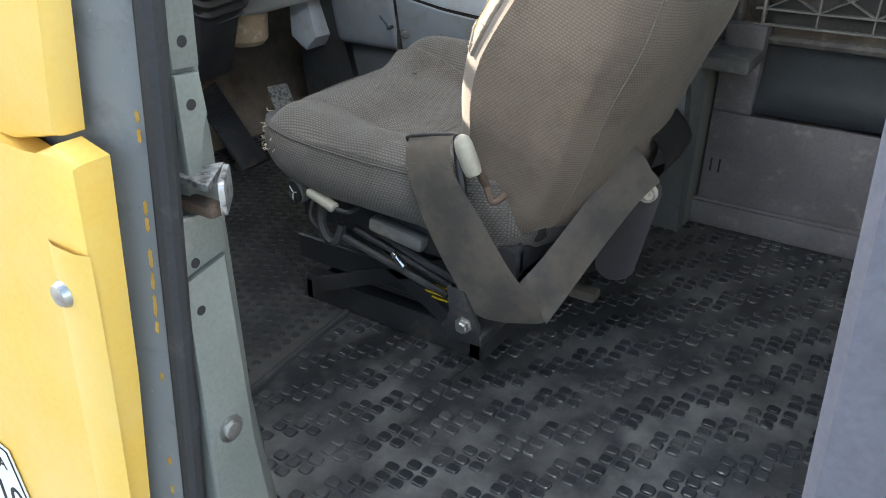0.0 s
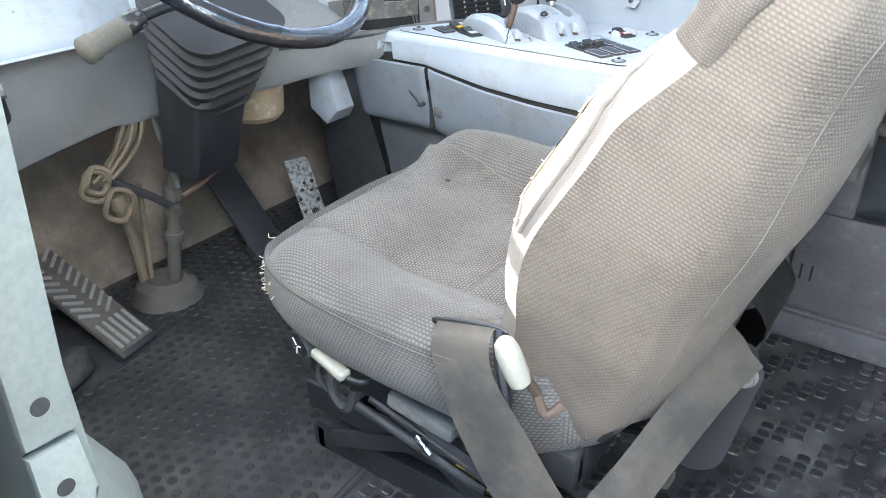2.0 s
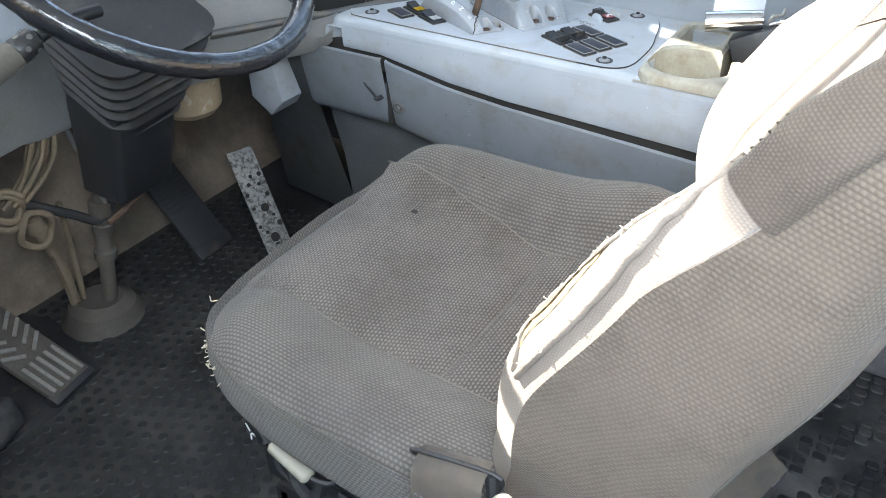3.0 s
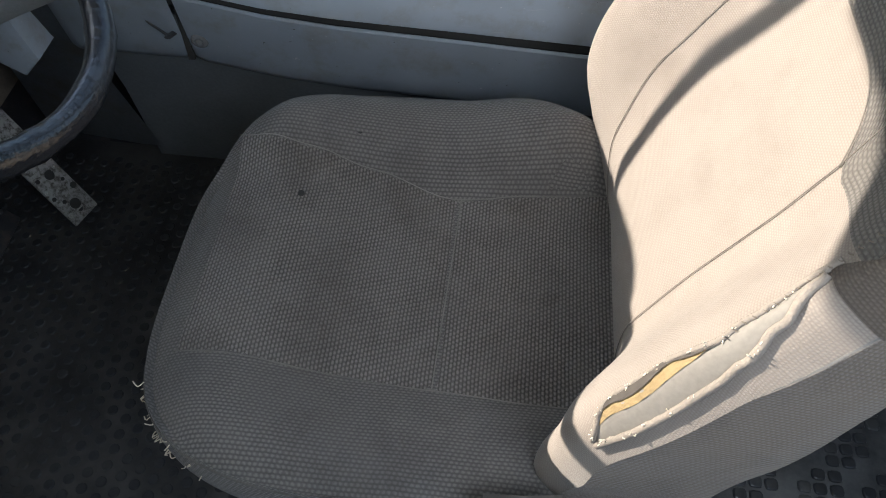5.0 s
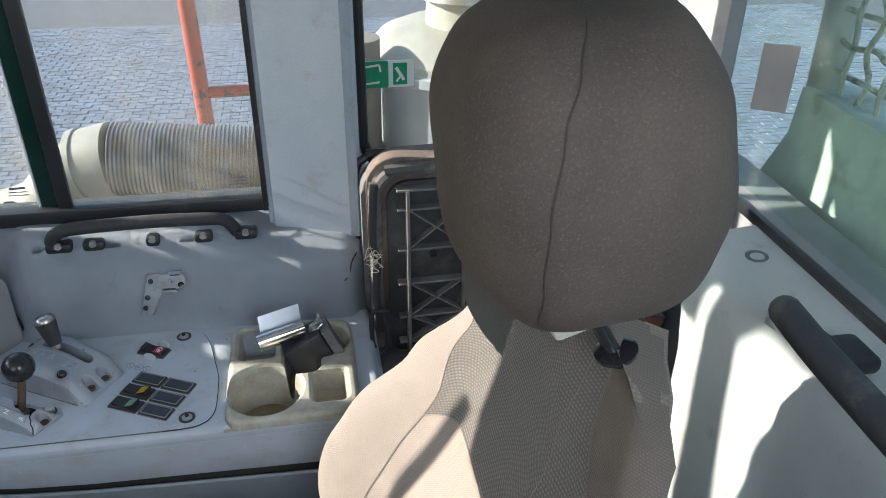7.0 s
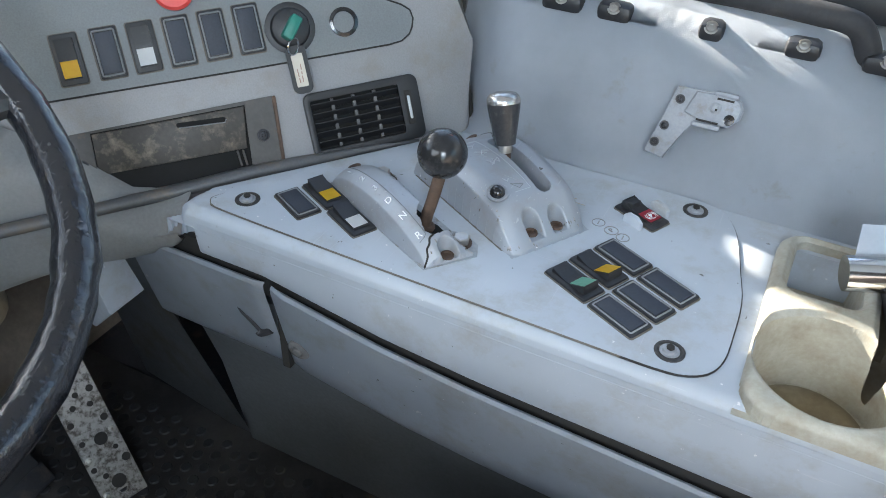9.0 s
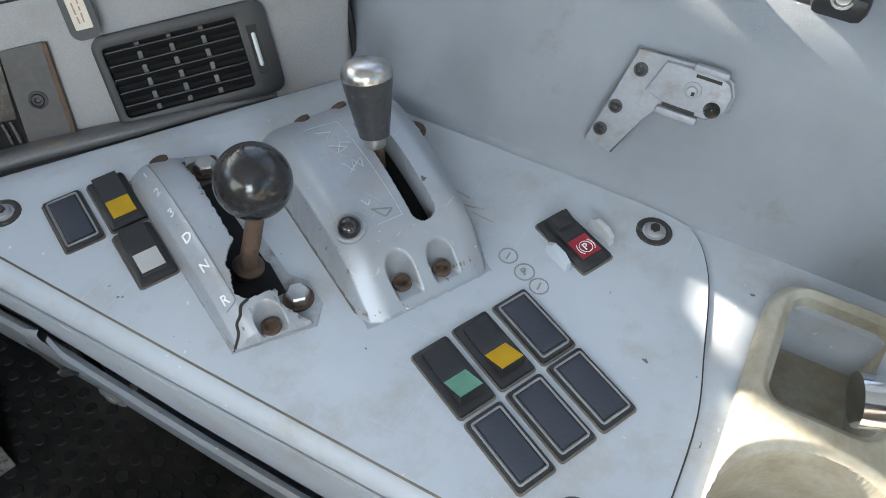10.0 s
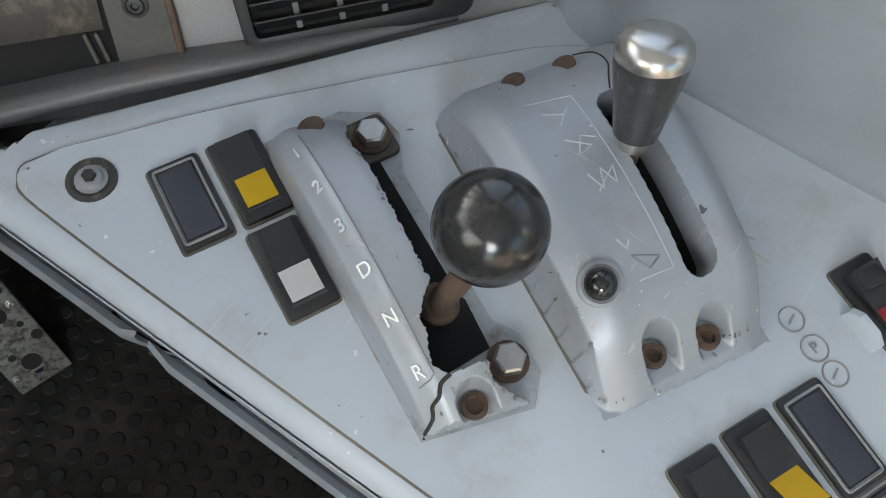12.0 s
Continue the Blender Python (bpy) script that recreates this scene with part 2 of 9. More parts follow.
GLOSS_BLACK = plain("gloss_black", (0.018, 0.018, 0.02), 0.16, vary=0.2, fine=200, relief=0.02, coat=0.3)
RUBBER = plain("black_rubber", (0.035, 0.035, 0.038), 0.7, vary=0.3, fine=260, relief=0.3, dirt=(0.14, 0.13, 0.12), dirt_at=(0.55, 0.8), dirt_scale=9)
MAT = plain("rubber_mat", (0.031, 0.030, 0.031), 0.40, vary=0.35, fine=160, relief=0.3, depth=0.001, dirt=(0.125, 0.118, 0.11), dirt_at=(0.42, 0.84), dirt_scale=7)
MAT_DUSTY = plain("dusty_mat", (0.027, 0.028, 0.031), 0.32, vary=0.35, fine=160, relief=0.3, depth=0.001, dirt=(0.20, 0.195, 0.19), dirt_at=(0.42, 0.78), dirt_scale=6)
BARE = plain("bare_edge", (0.60, 0.61, 0.61), 0.4, vary=0.2, relief=0.1)
SOFT_DOT = plain("worn_rubber", (0.024, 0.025, 0.028), 0.62, vary=0.3, fine=160, relief=0.25, depth=0.001, dirt=(0.075, 0.07, 0.066), dirt_at=(0.5, 0.85), dirt_scale=8)
MAT_BLOCK = plain("mat_block", (0.028, 0.029, 0.033), 0.30, vary=0.3, fine=160, relief=0.25, depth=0.001, dirt=(0.135, 0.13, 0.125), dirt_at=(0.48, 0.82), dirt_scale=8)
ARM = plain("arm_paint", (0.042, 0.039, 0.045), 0.4, vary=0.15, fine=220, relief=0.1, dirt=(0.28, 0.26, 0.24), dirt_at=(0.66, 0.72), dirt_scale=40)
GRIME = plain("grimy_rubber", (0.105, 0.092, 0.080), 0.8, vary=0.35, fine=200, relief=0.4, dirt=(0.07, 0.06, 0.052), dirt_at=(0.48, 0.66), dirt_scale=24)
BALL = plain("ball_black", (0.028, 0.028, 0.030), 0.18, vary=0.3, fine=300, relief=0.04, dirt=(0.10, 0.098, 0.095), dirt_at=(0.52, 0.80), dirt_scale=45)
STEEL = plain("dark_steel", (0.045, 0.045, 0.05), 0.5, metal=0.3, vary=0.3, fine=220, relief=0.2, dirt=(0.13, 0.10, 0.08), dirt_at=(0.56, 0.78), dirt_scale=20)
ZINC = plain("zinc_bolt", (0.50, 0.49, 0.47), 0.35, metal=0.9, vary=0.25, fine=300, relief=0.1, dirt=(0.25, 0.2, 0.15), dirt_at=(0.55, 0.75), dirt_scale=60)
BRACKET = plain("bracket_paint", (0.285, 0.302, 0.33), 0.48, metal=0.1, vary=0.2, fine=300, relief=0.12, dirt=(0.20, 0.18, 0.155), dirt_at=(0.52, 0.70), dirt_scale=60)
RUST = plain("rusted_steel", (0.13, 0.085, 0.062), 0.7, metal=0.3, vary=0.4, fine=260, relief=0.5, dirt=(0.07, 0.05, 0.045), dirt_at=(0.5, 0.65), dirt_scale=90)
BARE = plain("bare_plate", (0.42, 0.41, 0.40), 0.4, metal=0.6, vary=0.3, fine=200, relief=0.2, dirt=(0.10, 0.09, 0.08), dirt_at=(0.46, 0.62), dirt_scale=110)
WASHER = plain("dirty_washer", (0.06, 0.058, 0.056), 0.5, metal=0.4, vary=0.3, fine=300, relief=0.2, dirt=(0.22, 0.20, 0.17), dirt_at=(0.55, 0.7), dirt_scale=90)
KNOB = plain("satin_knob", (0.045, 0.046, 0.05), 0.22, vary=0.25, fine=300, relief=0.05, dirt=(0.12, 0.115, 0.11), dirt_at=(0.58, 0.75), dirt_scale=60)
GRIMY_PLATE = plain("grimy_plate", (0.062, 0.056, 0.050), 0.5, metal=0.3, vary=0.45, fine=200, relief=0.4, dirt=(0.165, 0.14, 0.105), dirt_at=(0.50, 0.70), dirt_scale=60)
GRIME_EDGE = plain("grime_edge", (0.16, 0.145, 0.125), 0.85, vary=0.4, fine=200, relief=0.3)
CHROME = plain("chrome", (0.72, 0.73, 0.76), 0.12, metal=1.0, vary=0.08, fine=200, relief=0.0)
YELLOW = plain("yellow_paint", (0.90, 0.57, 0.11), 0.35, vary=0.04, fine=200, relief=0.02, dirt=(0.86, 0.60, 0.20), dirt_at=(0.45, 0.75), dirt_scale=4)
POST = plain("post_paint", (0.205, 0.215, 0.197), 0.45, vary=0.10, fine=250, relief=0.06, dirt=(0.27, 0.26, 0.23), dirt_at=(0.56, 0.74), dirt_scale=16)
WORN = worn_paint("worn_jamb", (0.215, 0.225, 0.235), 0.5, 0.0, (0.33, 0.34, 0.27), (0.115, 0.11, 0.115))
LAVENDER = plain("lavender_jamb", (0.155, 0.16, 0.20), 0.45, vary=0.15, fine=200, relief=0.1, dirt=(0.12, 0.105, 0.10), dirt_at=(0.56, 0.72), dirt_scale=16)
TUBE = plain("tube_paint", (0.42, 0.45, 0.52), 0.35, vary=0.1, relief=0.05, dirt=(0.25, 0.25, 0.27), dirt_at=(0.62, 0.75), dirt_scale=30)
BEIGE_GREY = plain("rear_panel", (0.72, 0.76, 0.75), 0.5, vary=0.06, fine=420, relief=0.15, dirt=(0.4, 0.38, 0.33), dirt_at=(0.6, 0.8))
BROWN = plain("dusty_steel", (0.25, 0.20, 0.155), 0.8, vary=0.35, fine=120, relief=0.4, dirt=(0.10, 0.075, 0.055), dirt_at=(0.45, 0.7), dirt_scale=6)
PLUM = plain("painted_side", (0.17, 0.155, 0.165), 0.55, vary=0.2, fine=150, relief=0.2, dirt=(0.24, 0.23, 0.22), dirt_at=(0.56, 0.68), dirt_scale=18)
POCKET = plain("dark_pocket", (0.06, 0.07, 0.085), 0.45, vary=0.3, fine=200, relief=0.15)
DUSTY = plain("dusty_plastic", (0.13, 0.13, 0.13), 0.65, vary=0.25, fine=260, relief=0.2, dirt=(0.26, 0.245, 0.22), dirt_at=(0.5, 0.75), dirt_scale=16)
CABLE = plain("dusty_cable", (0.21, 0.165, 0.115), 0.8, vary=0.3, relief=0.3)
WHITE_LEVER = plain("ivory_lever", (0.37, 0.35, 0.295), 0.5, vary=0.1, relief=0.1, dirt=(0.3, 0.27, 0.22), dirt_at=(0.6, 0.8), dirt_scale=40)
PAINT_WHITE = plain("white_mark", (0.86, 0.87, 0.87), 0.5, vary=0.05, relief=0.0)
MARK_GREY = plain("grey_mark", (0.62, 0.65, 0.68), 0.5, vary=0.05, relief=0.0)
LINE_DARK = plain("seam_line", (0.03, 0.028, 0.026), 0.8, vary=0.2, relief=0.0)
SW_YELLOW = plain("yellow_lens", (0.93, 0.60, 0.03), 0.35, vary=0.08, relief=0.0)
SW_GREEN = plain("green_lens", (0.30, 0.66, 0.50), 0.25, vary=0.15, relief=0.0)
SW_RED = plain("red_lens", (0.55, 0.05, 0.08), 0.35, vary=0.1, relief=0.0)
RED_BTN = plain("red_button", (0.72, 0.08, 0.07), 0.45, vary=0.1, relief=0.05)
KEY_GREEN = plain("green_key", (0.02, 0.20, 0.15), 0.4, vary=0.1, relief=0.05)
SIGN_GREEN = plain("sign_green", (0.0, 0.33, 0.17), 0.4, vary=0.06, relief=0.0)
STICKER = plain("sticker_yellow", (0.80, 0.55, 0.03), 0.45, vary=0.1, relief=0.0)
FABRIC = fabric("seat_cloth", (0.054, 0.049, 0.045), (0.262, 0.238, 0.217), pitch=(0.0060, 0.0042), strength=0.9, dirt=(0.070, 0.058, 0.050), depth=0.0016)
FABRIC_SIDE = fabric("cushion_side_cloth", (0.078, 0.072, 0.068), (0.212, 0.196, 0.182), pitch=(0.0056, 0.0040), strength=0.7, dirt=(0.075, 0.067, 0.063))
FABRIC_SIDE_PLAIN = plain("welt_cloth", (0.125, 0.115, 0.104), 0.95, vary=0.3, fine=500, relief=0.6)
FABRIC_BACK = fabric("seat_back_cloth", (0.132, 0.104, 0.082), (0.196, 0.158, 0.127), pitch=(0.0052, 0.0036), strength=0.6, dirt=(0.072, 0.058, 0.046))
FABRIC_PLAIN = fabric("seat_bolster_cloth", (0.212, 0.178, 0.152), (0.282, 0.243, 0.210), pitch=(0.0030, 0.0022), strength=0.35, dirt=(0.185, 0.152, 0.128))
FABRIC_SHADED = fabric("shaded_stained_cloth", (0.086, 0.069, 0.056), (0.140, 0.114, 0.094), pitch=(0.0034, 0.0026), strength=0.4, dirt=(0.060, 0.050, 0.042))
FABRIC_RIB = fabric("ribbed_cloth", (0.082, 0.074, 0.066), (0.176, 0.158, 0.141), pitch=(0.0056, 0.0038), strength=0.7, dirt=(0.095, 0.085, 0.076), depth=0.0013)
FABRIC_HEAD = plain("head_cloth", (0.060, 0.045, 0.035), 0.95, vary=0.32, fine=420, relief=0.8, depth=0.0014, dirt=(0.115, 0.090, 0.073), dirt_at=(0.54, 0.80), dirt_scale=430)
SEAM_HEAD = plain("head_seam", (0.046, 0.036, 0.029), 0.9, vary=0.2, relief=0.3)
SEAM_DARK = plain("cushion_seam", (0.185, 0.170, 0.155), 0.9, vary=0.4, fine=600, relief=0.6)
FABRIC_LIP = plain("lip_cloth", (0.255, 0.215, 0.18), 0.95, vary=0.25, fine=400, relief=0.8, depth=0.0015)
FOAM = plain("old_foam", (0.30, 0.21, 0.10), 0.9, vary=0.25, fine=140, relief=0.8, depth=0.003)
LINER = plain("white_liner", (0.225, 0.20, 0.172), 0.8, vary=0.1, fine=200, relief=0.2)
THREAD = plain("frayed_thread", (0.62, 0.55, 0.44), 0.9, vary=0.2, relief=0.0)
SEAM = plain("stitched_seam", (0.195, 0.168, 0.143), 0.9, vary=0.4, fine=600, relief=0.6)
WEBBING = plain("belt_webbing", (0.160, 0.146, 0.136), 0.75, vary=0.3, fine=900, relief=0.5, dirt=(0.235, 0.195, 0.160), dirt_at=(0.42, 0.66), dirt_scale=9)
HOSE = plain("aluminium_hose", (0.42, 0.42, 0.42), 0.4, metal=0.75, vary=0.15, relief=0.1, dirt=(0.34, 0.22, 0.11), dirt_at=(0.52, 0.68), dirt_scale=6)
CANISTER = plain("canister_paint", (0.40, 0.385, 0.335), 0.5, vary=0.16, relief=0.05, dirt=(0.30, 0.27, 0.21), dirt_at=(0.45, 0.75), dirt_scale=6)
LADDER_RED = plain("red_rail", (0.44, 0.075, 0.045), 0.5, vary=0.2, relief=0.1, dirt=(0.06, 0.045, 0.045), dirt_at=(0.56, 0.60), dirt_scale=14)
GUARD = plain("guard_paint", (0.52, 0.54, 0.48), 0.7, vary=0.2, fine=60, relief=0.4, dirt=(0.20, 0.17, 0.13), dirt_at=(0.55, 0.75), dirt_scale=7)
WIRE = plain("wire_paint", (0.46, 0.45, 0.36), 0.6, vary=0.2, relief=0.2, dirt=(0.14, 0.13, 0.11), dirt_at=(0.5, 0.62), dirt_scale=30)
PAVER = plain("grey_paver", (0.20, 0.225, 0.275), 0.8, vary=0.3, fine=60, relief=0.4, depth=0.003, dirt=(0.09, 0.09, 0.09), dirt_at=(0.5, 0.8), dirt_scale=2.5)
JOINT = plain("sandy_joint", (0.13, 0.135, 0.15), 0.9, vary=0.3, fine=60, relief=0.3)
STAIN = plain("coffee_stain", (0.24, 0.20, 0.13), 0.6, vary=0.35, fine=200, relief=0.2, dirt=(0.12, 0.095, 0.06), dirt_at=(0.45, 0.65), dirt_scale=30)
GREY_SCUFF = plain("scuffed_base", (0.33, 0.36, 0.39), 0.55, vary=0.12, fine=300, relief=0.2, dirt=(0.17, 0.145, 0.115), dirt_at=(0.50, 0.66), dirt_scale=60)
RIM_DUST = plain("dusty_rim", (0.24, 0.25, 0.26), 0.6, vary=0.25, relief=0.1)
# near-black colour for the darkness inside slots, radio opening and vent
PAINTED_DARK = plain("painted_depth", (0.006, 0.006, 0.006), 0.9, vary=0.2, relief=0.0)
SEAM_PALE = plain("pale_engraving", (0.50, 0.53, 0.56), 0.5, vary=0.1, relief=0.0)
SEAM_GREY = plain("engraving", (0.20, 0.21, 0.225), 0.6, vary=0.2, relief=0.0)
GLASS = pane_glass("side_glass", (0.93, 0.97, 0.97), 0.05)
GLASS_DUSTY = pane_glass("sliding_glass", (0.92, 0.96, 0.97), 0.10)
GLASS_REAR = pane_glass("rear_glass", (0.84, 0.95, 0.93), 0.03)
GLASS_EDGE = plain("green_glass_edge", (0.010, 0.035, 0.028), 0.15, vary=0.2, relief=0.0)
HEADLINER = plain("headliner", (0.66, 0.66, 0.65), 0.9, vary=0.08, fine=300, relief=0.3)


# ---- mesh helpers ----
def bmnew():
    return bmesh.new()


def finish(name, bm, material, smooth=35.0):
    me = bpy.data.meshes.new(name)
    bmesh.ops.recalc_face_normals(bm, faces=bm.faces)
    bm.to_mesh(me)
    bm.free()
    me.materials.append(material)
    if smooth:
        for p in me.polygons:
            p.use_smooth = True
        me.set_sharp_from_angle(angle=radians(smooth))
    return new(name, me)


def thing(name, label, category, base, group=""):
    e = new(name)
    e.empty_display_size = 0.05
    e.location = base
    return tagged(e, label, category, group)


def part(name, bm, material, parent=None, label="", smooth=35.0):
    ob = finish(name, bm, material, smooth)
    if parent is not None:
        ob.parent = parent
        if parent.type == 'EMPTY':
            ob.matrix_parent_inverse = Matrix.Translation(parent.location).inverted()
    if label:
        tagged(ob, label)
    return ob


def single(name, bm, material, label, category, group="", kind="", smooth=35.0):
    return tagged(finish(name, bm, material, smooth), label, category, group, kind)


def box(bm, lo, hi, bev=0.0, seg=2, m=None):
    r = bmesh.ops.create_cube(bm, size=1.0)
    for v in r["verts"]:
        v.co = Vector([lo[i] + (v.co[i] + 0.5) * (hi[i] - lo[i]) for i in range(3)])
    vs = list(r["verts"])
    if bev:
        es = list({e for v in vs for e in v.link_edges})
        q = bmesh.ops.bevel(bm, geom=es, offset=bev, segments=seg, affect='EDGES', profile=0.5)
        vs = list({v for f in q["faces"] for v in f.verts} | {v for v in vs if v.is_valid})
        seen, todo = set(vs), list(vs)
        while todo:
            v = todo.pop()
            for e in v.link_edges:
                o = e.other_vert(v)
                if o not in seen:
                    seen.add(o)
                    todo.append(o)
        vs = list(seen)
    if m is not None:
        for v in vs:
            v.co = m @ v.co
    return vs


def rod(bm, a, b, r0, r1=None, n=20, caps=True):
    a, b = Vector(a), Vector(b)
    r1 = r0 if r1 is None else r1
    d = (b - a).normalized()
    u = d.orthogonal().normalized()
    w = d.cross(u)
    rings = []
    for p, r in ((a, r0), (b, r1)):
        rings.append([bm.verts.new(p + r * (math.cos(t) * u + math.sin(t) * w)) for t in [2 * math.pi * i / n for i in range(n)]])
    for i in range(n):
        bm.faces.new((rings[0][i], rings[0][(i + 1) % n], rings[1][(i + 1) % n], rings[1][i]))
    if caps:
        bm.faces.new(rings[0][::-1])
        bm.faces.new(rings[1])
    return rings


def lathe(bm, a, axis, profile, n=28):
    """Turned shape: profile rows of (height along the axis, radius) from the point a."""
    a, d = Vector(a), Vector(axis).normalized()
    u = d.orthogonal().normalized()
    w = d.cross(u)
    prev = None
    for h, r in profile:
        c = a + d * h
        ring = [bm.verts.new(c + max(r, 1e-5) * (math.cos(t) * u + math.sin(t) * w)) for t in [2 * math.pi * i / n for i in range(n)]]
        if prev:
            for i in range(n):
                bm.faces.new((prev[i], prev[(i + 1) % n], ring[(i + 1) % n], ring[i]))
        else:
            bm.faces.new(ring[::-1])
        prev = ring
    bm.faces.new(prev)


def smooth_path(pts, k=8):
    pts = [Vector(p) for p in pts]
    out = []
    for i in range(len(pts) - 1):
        p0, p1, p2, p3 = pts[max(i - 1, 0)], pts[i], pts[i + 1], pts[min(i + 2, len(pts) - 1)]
        for j in range(k):
            t = j / k
            out.append(0.5 * ((2 * p1) + (p2 - p0) * t + (2 * p0 - 5 * p1 + 4 * p2 - p3) * t * t + (3 * p1 - p0 - 3 * p2 + p3) * t ** 3))
    out.append(pts[-1])
    return out


def tube(bm, pts, r, n=10, k=8, closed=False):
    """A round rod along a smooth path; r may be a function of the share of the way."""
    path = smooth_path(pts, k) if k > 1 else [Vector(p) for p in pts]
    d = (path[1] - path[0]).normalized()
    u = d.orthogonal().normalized()
    rings = []
    last = len(path) - 1
    for i, p in enumerate(path):
        a, b = path[max(i - 1, 0)], path[min(i + 1, last)]
        if closed:
            a, b = path[(i - 1) % (last + 1)], path[(i + 1) % (last + 1)]
        d = (b - a).normalized()
        u = (u - d * u.dot(d)).normalized()
        w = d.cross(u)
        rr = r(i / last) if callable(r) else r
        rings.append([bm.verts.new(p + rr * (math.cos(t) * u + math.sin(t) * w)) for t in [2 * math.pi * j / n for j in range(n)]])
    span = range(len(rings)) if closed else range(len(rings) - 1)
    for i in span:
        A, C = rings[i], rings[(i + 1) % len(rings)]
        for j in range(n):
            bm.faces.new((A[j], A[(j + 1) % n], C[(j + 1) % n], C[j]))
    if not closed:
        bm.faces.new(rings[0][::-1])
        bm.faces.new(rings[-1])


def prism(bm, poly, z0, z1, bev=0.0, m=None, seg=2):
    """A plate: outline in x and y, from z0 to z1, its top edge rounded."""
    lo = [bm.verts.new((x, y, z0)) for x, y in poly]
    hi = [bm.verts.new((x, y, z1)) for x, y in poly]
    n = len(poly)
    top = bm.faces.new(hi)
    bm.faces.new(lo[::-1])
    for i in range(n):
        bm.faces.new((lo[i], lo[(i + 1) % n], hi[(i + 1) % n], hi[i]))
    vs = lo + hi
    if bev:
        q = bmesh.ops.bevel(bm, geom=list(top.edges), offset=bev, segments=seg, affect='EDGES', profile=0.5)
        vs = [v for v in vs if v.is_valid] + [v for f in q["faces"] for v in f.verts]
    vs = list(set(vs))
    seen, todo = set(vs), list(vs)
    while todo:
        v = todo.pop()
        for e in v.link_edges:
            o = e.other_vert(v)
            if o not in seen:
                seen.add(o)
                todo.append(o)
    if m is not None:
        for v in seen:
            v.co = m @ v.co
    return seen


def rounded(cx, cy, w, h, r, n=5):
    out = []
    for sx, sy, a0 in ((1, 1, 0), (-1, 1, 90), (-1, -1, 180), (1, -1, 270)):
        for i in range(n + 1):
            a = radians(a0 + 90 * i / n)
            out.append((cx + sx * (w / 2 - r) + r * math.cos(a), cy + sy * (h / 2 - r) + r * math.sin(a)))
    return out


def loft(bm, rows, closed=False, ends=False):
    """A skin through rows of equally many points."""
    vr = [[bm.verts.new(p) for p in row] for row in rows]
    for a, b in zip(vr[:-1], vr[1:]):
        n = len(a)
        for i in range(n if closed else n - 1):
            bm.faces.new((a[i], a[(i + 1) % n], b[(i + 1) % n], b[i]))
    if ends and closed:
        bm.faces.new(vr[0][::-1])
        bm.faces.new(vr[-1])
    return vr


def cloth(bm, rows, closed=False, scale=1.0):
    """Like loft, with the cloth's own metres as its map."""
    vr = loft(bm, rows, closed)
    uv = bm.loops.layers.uv.new("cloth")
    at = {}
    for i, row in enumerate(vr):
        s = 0.0
        mid = len(row) // 2
        run = [0.0]
        for a, b in zip(row[:-1], row[1:]):
            run.append(run[-1] + (b.co - a.co).length)
        for j, v in enumerate(row):
            at[v] = [run[j] - run[mid], 0.0]
    acc = 0.0
    for i, row in enumerate(vr):
        if i:
            acc += sum((a.co - b.co).length for a, b in zip(row, vr[i - 1])) / len(row)
        for v in row:
            at[v][1] = acc
    for f in bm.faces:
        for l in f.loops:
            l[uv].uv = (at[l.vert][0] * scale, at[l.vert][1] * scale) if l.vert in at else (0, 0)
    return vr


def field(name, xs, ys, height, material, parent=None, m=None, label="", smooth=40.0):
    """A moulded top: heights over a fine net, as one mesh."""
    X, Y = np.meshgrid(xs, ys, indexing="ij")
    Z = height(X, Y)
    co = np.stack([X, Y, Z], -1).reshape(-1, 3)
    nx, ny = len(xs), len(ys)
    i = np.arange(nx * ny).reshape(nx, ny)
    faces = np.stack([i[:-1, :-1], i[1:, :-1], i[1:, 1:], i[:-1, 1:]], -1).reshape(-1, 4)
    me = bpy.data.meshes.new(name)
    if m is not None:
        mm = np.array(m)
        co = co @ mm[:3, :3].T + mm[:3, 3]
    me.from_pydata(co.tolist(), [], faces.tolist())
    me.materials.append(material)
    for p in me.polygons:
        p.use_smooth = True
    me.set_sharp_from_angle(angle=radians(smooth))
    ob = new(name, me)
    if parent is not None:
        ob.parent = parent
        if parent.type == 'EMPTY':
            ob.matrix_parent_inverse = Matrix.Translation(parent.location).inverted()
    if label:
        tagged(ob, label)
    return ob


def sd_box(x, y, cx, cy, hx, hy, r):
    qx, qy = np.abs(x - cx) - hx + r, np.abs(y - cy) - hy + r
    return np.hypot(np.maximum(qx, 0), np.maximum(qy, 0)) + np.minimum(np.maximum(qx, qy), 0) - r


def sstep(a, b, x):
    t = np.clip((x - a) / (b - a), 0, 1)
    return t * t * (3 - 2 * t)


def words(text, size, m, material, parent=None, name="lettering", depth=0.0004):
    cu = bpy.data.curves.new(name, 'FONT')
    cu.body, cu.size, cu.extrude = text, size, depth
    cu.align_x, cu.align_y = 'CENTER', 'CENTER'
    tmp = bpy.data.objects.new(name, cu)
    scene.collection.objects.link(tmp)
    bpy.context.view_layer.update()
    me = bpy.data.meshes.new_from_object(tmp.evaluated_get(bpy.context.evaluated_depsgraph_get()))
    bpy.data.objects.remove(tmp)
    bpy.data.curves.remove(cu)
    me.name = name
    me.transform(m)
    me.materials.clear()
    me.materials.append(material)
    ob = new(name, me)
    if parent is not None:
        ob.parent = parent
        if parent.type == 'EMPTY':
            ob.matrix_parent_inverse = Matrix.Translation(parent.location).inverted()
    return ob


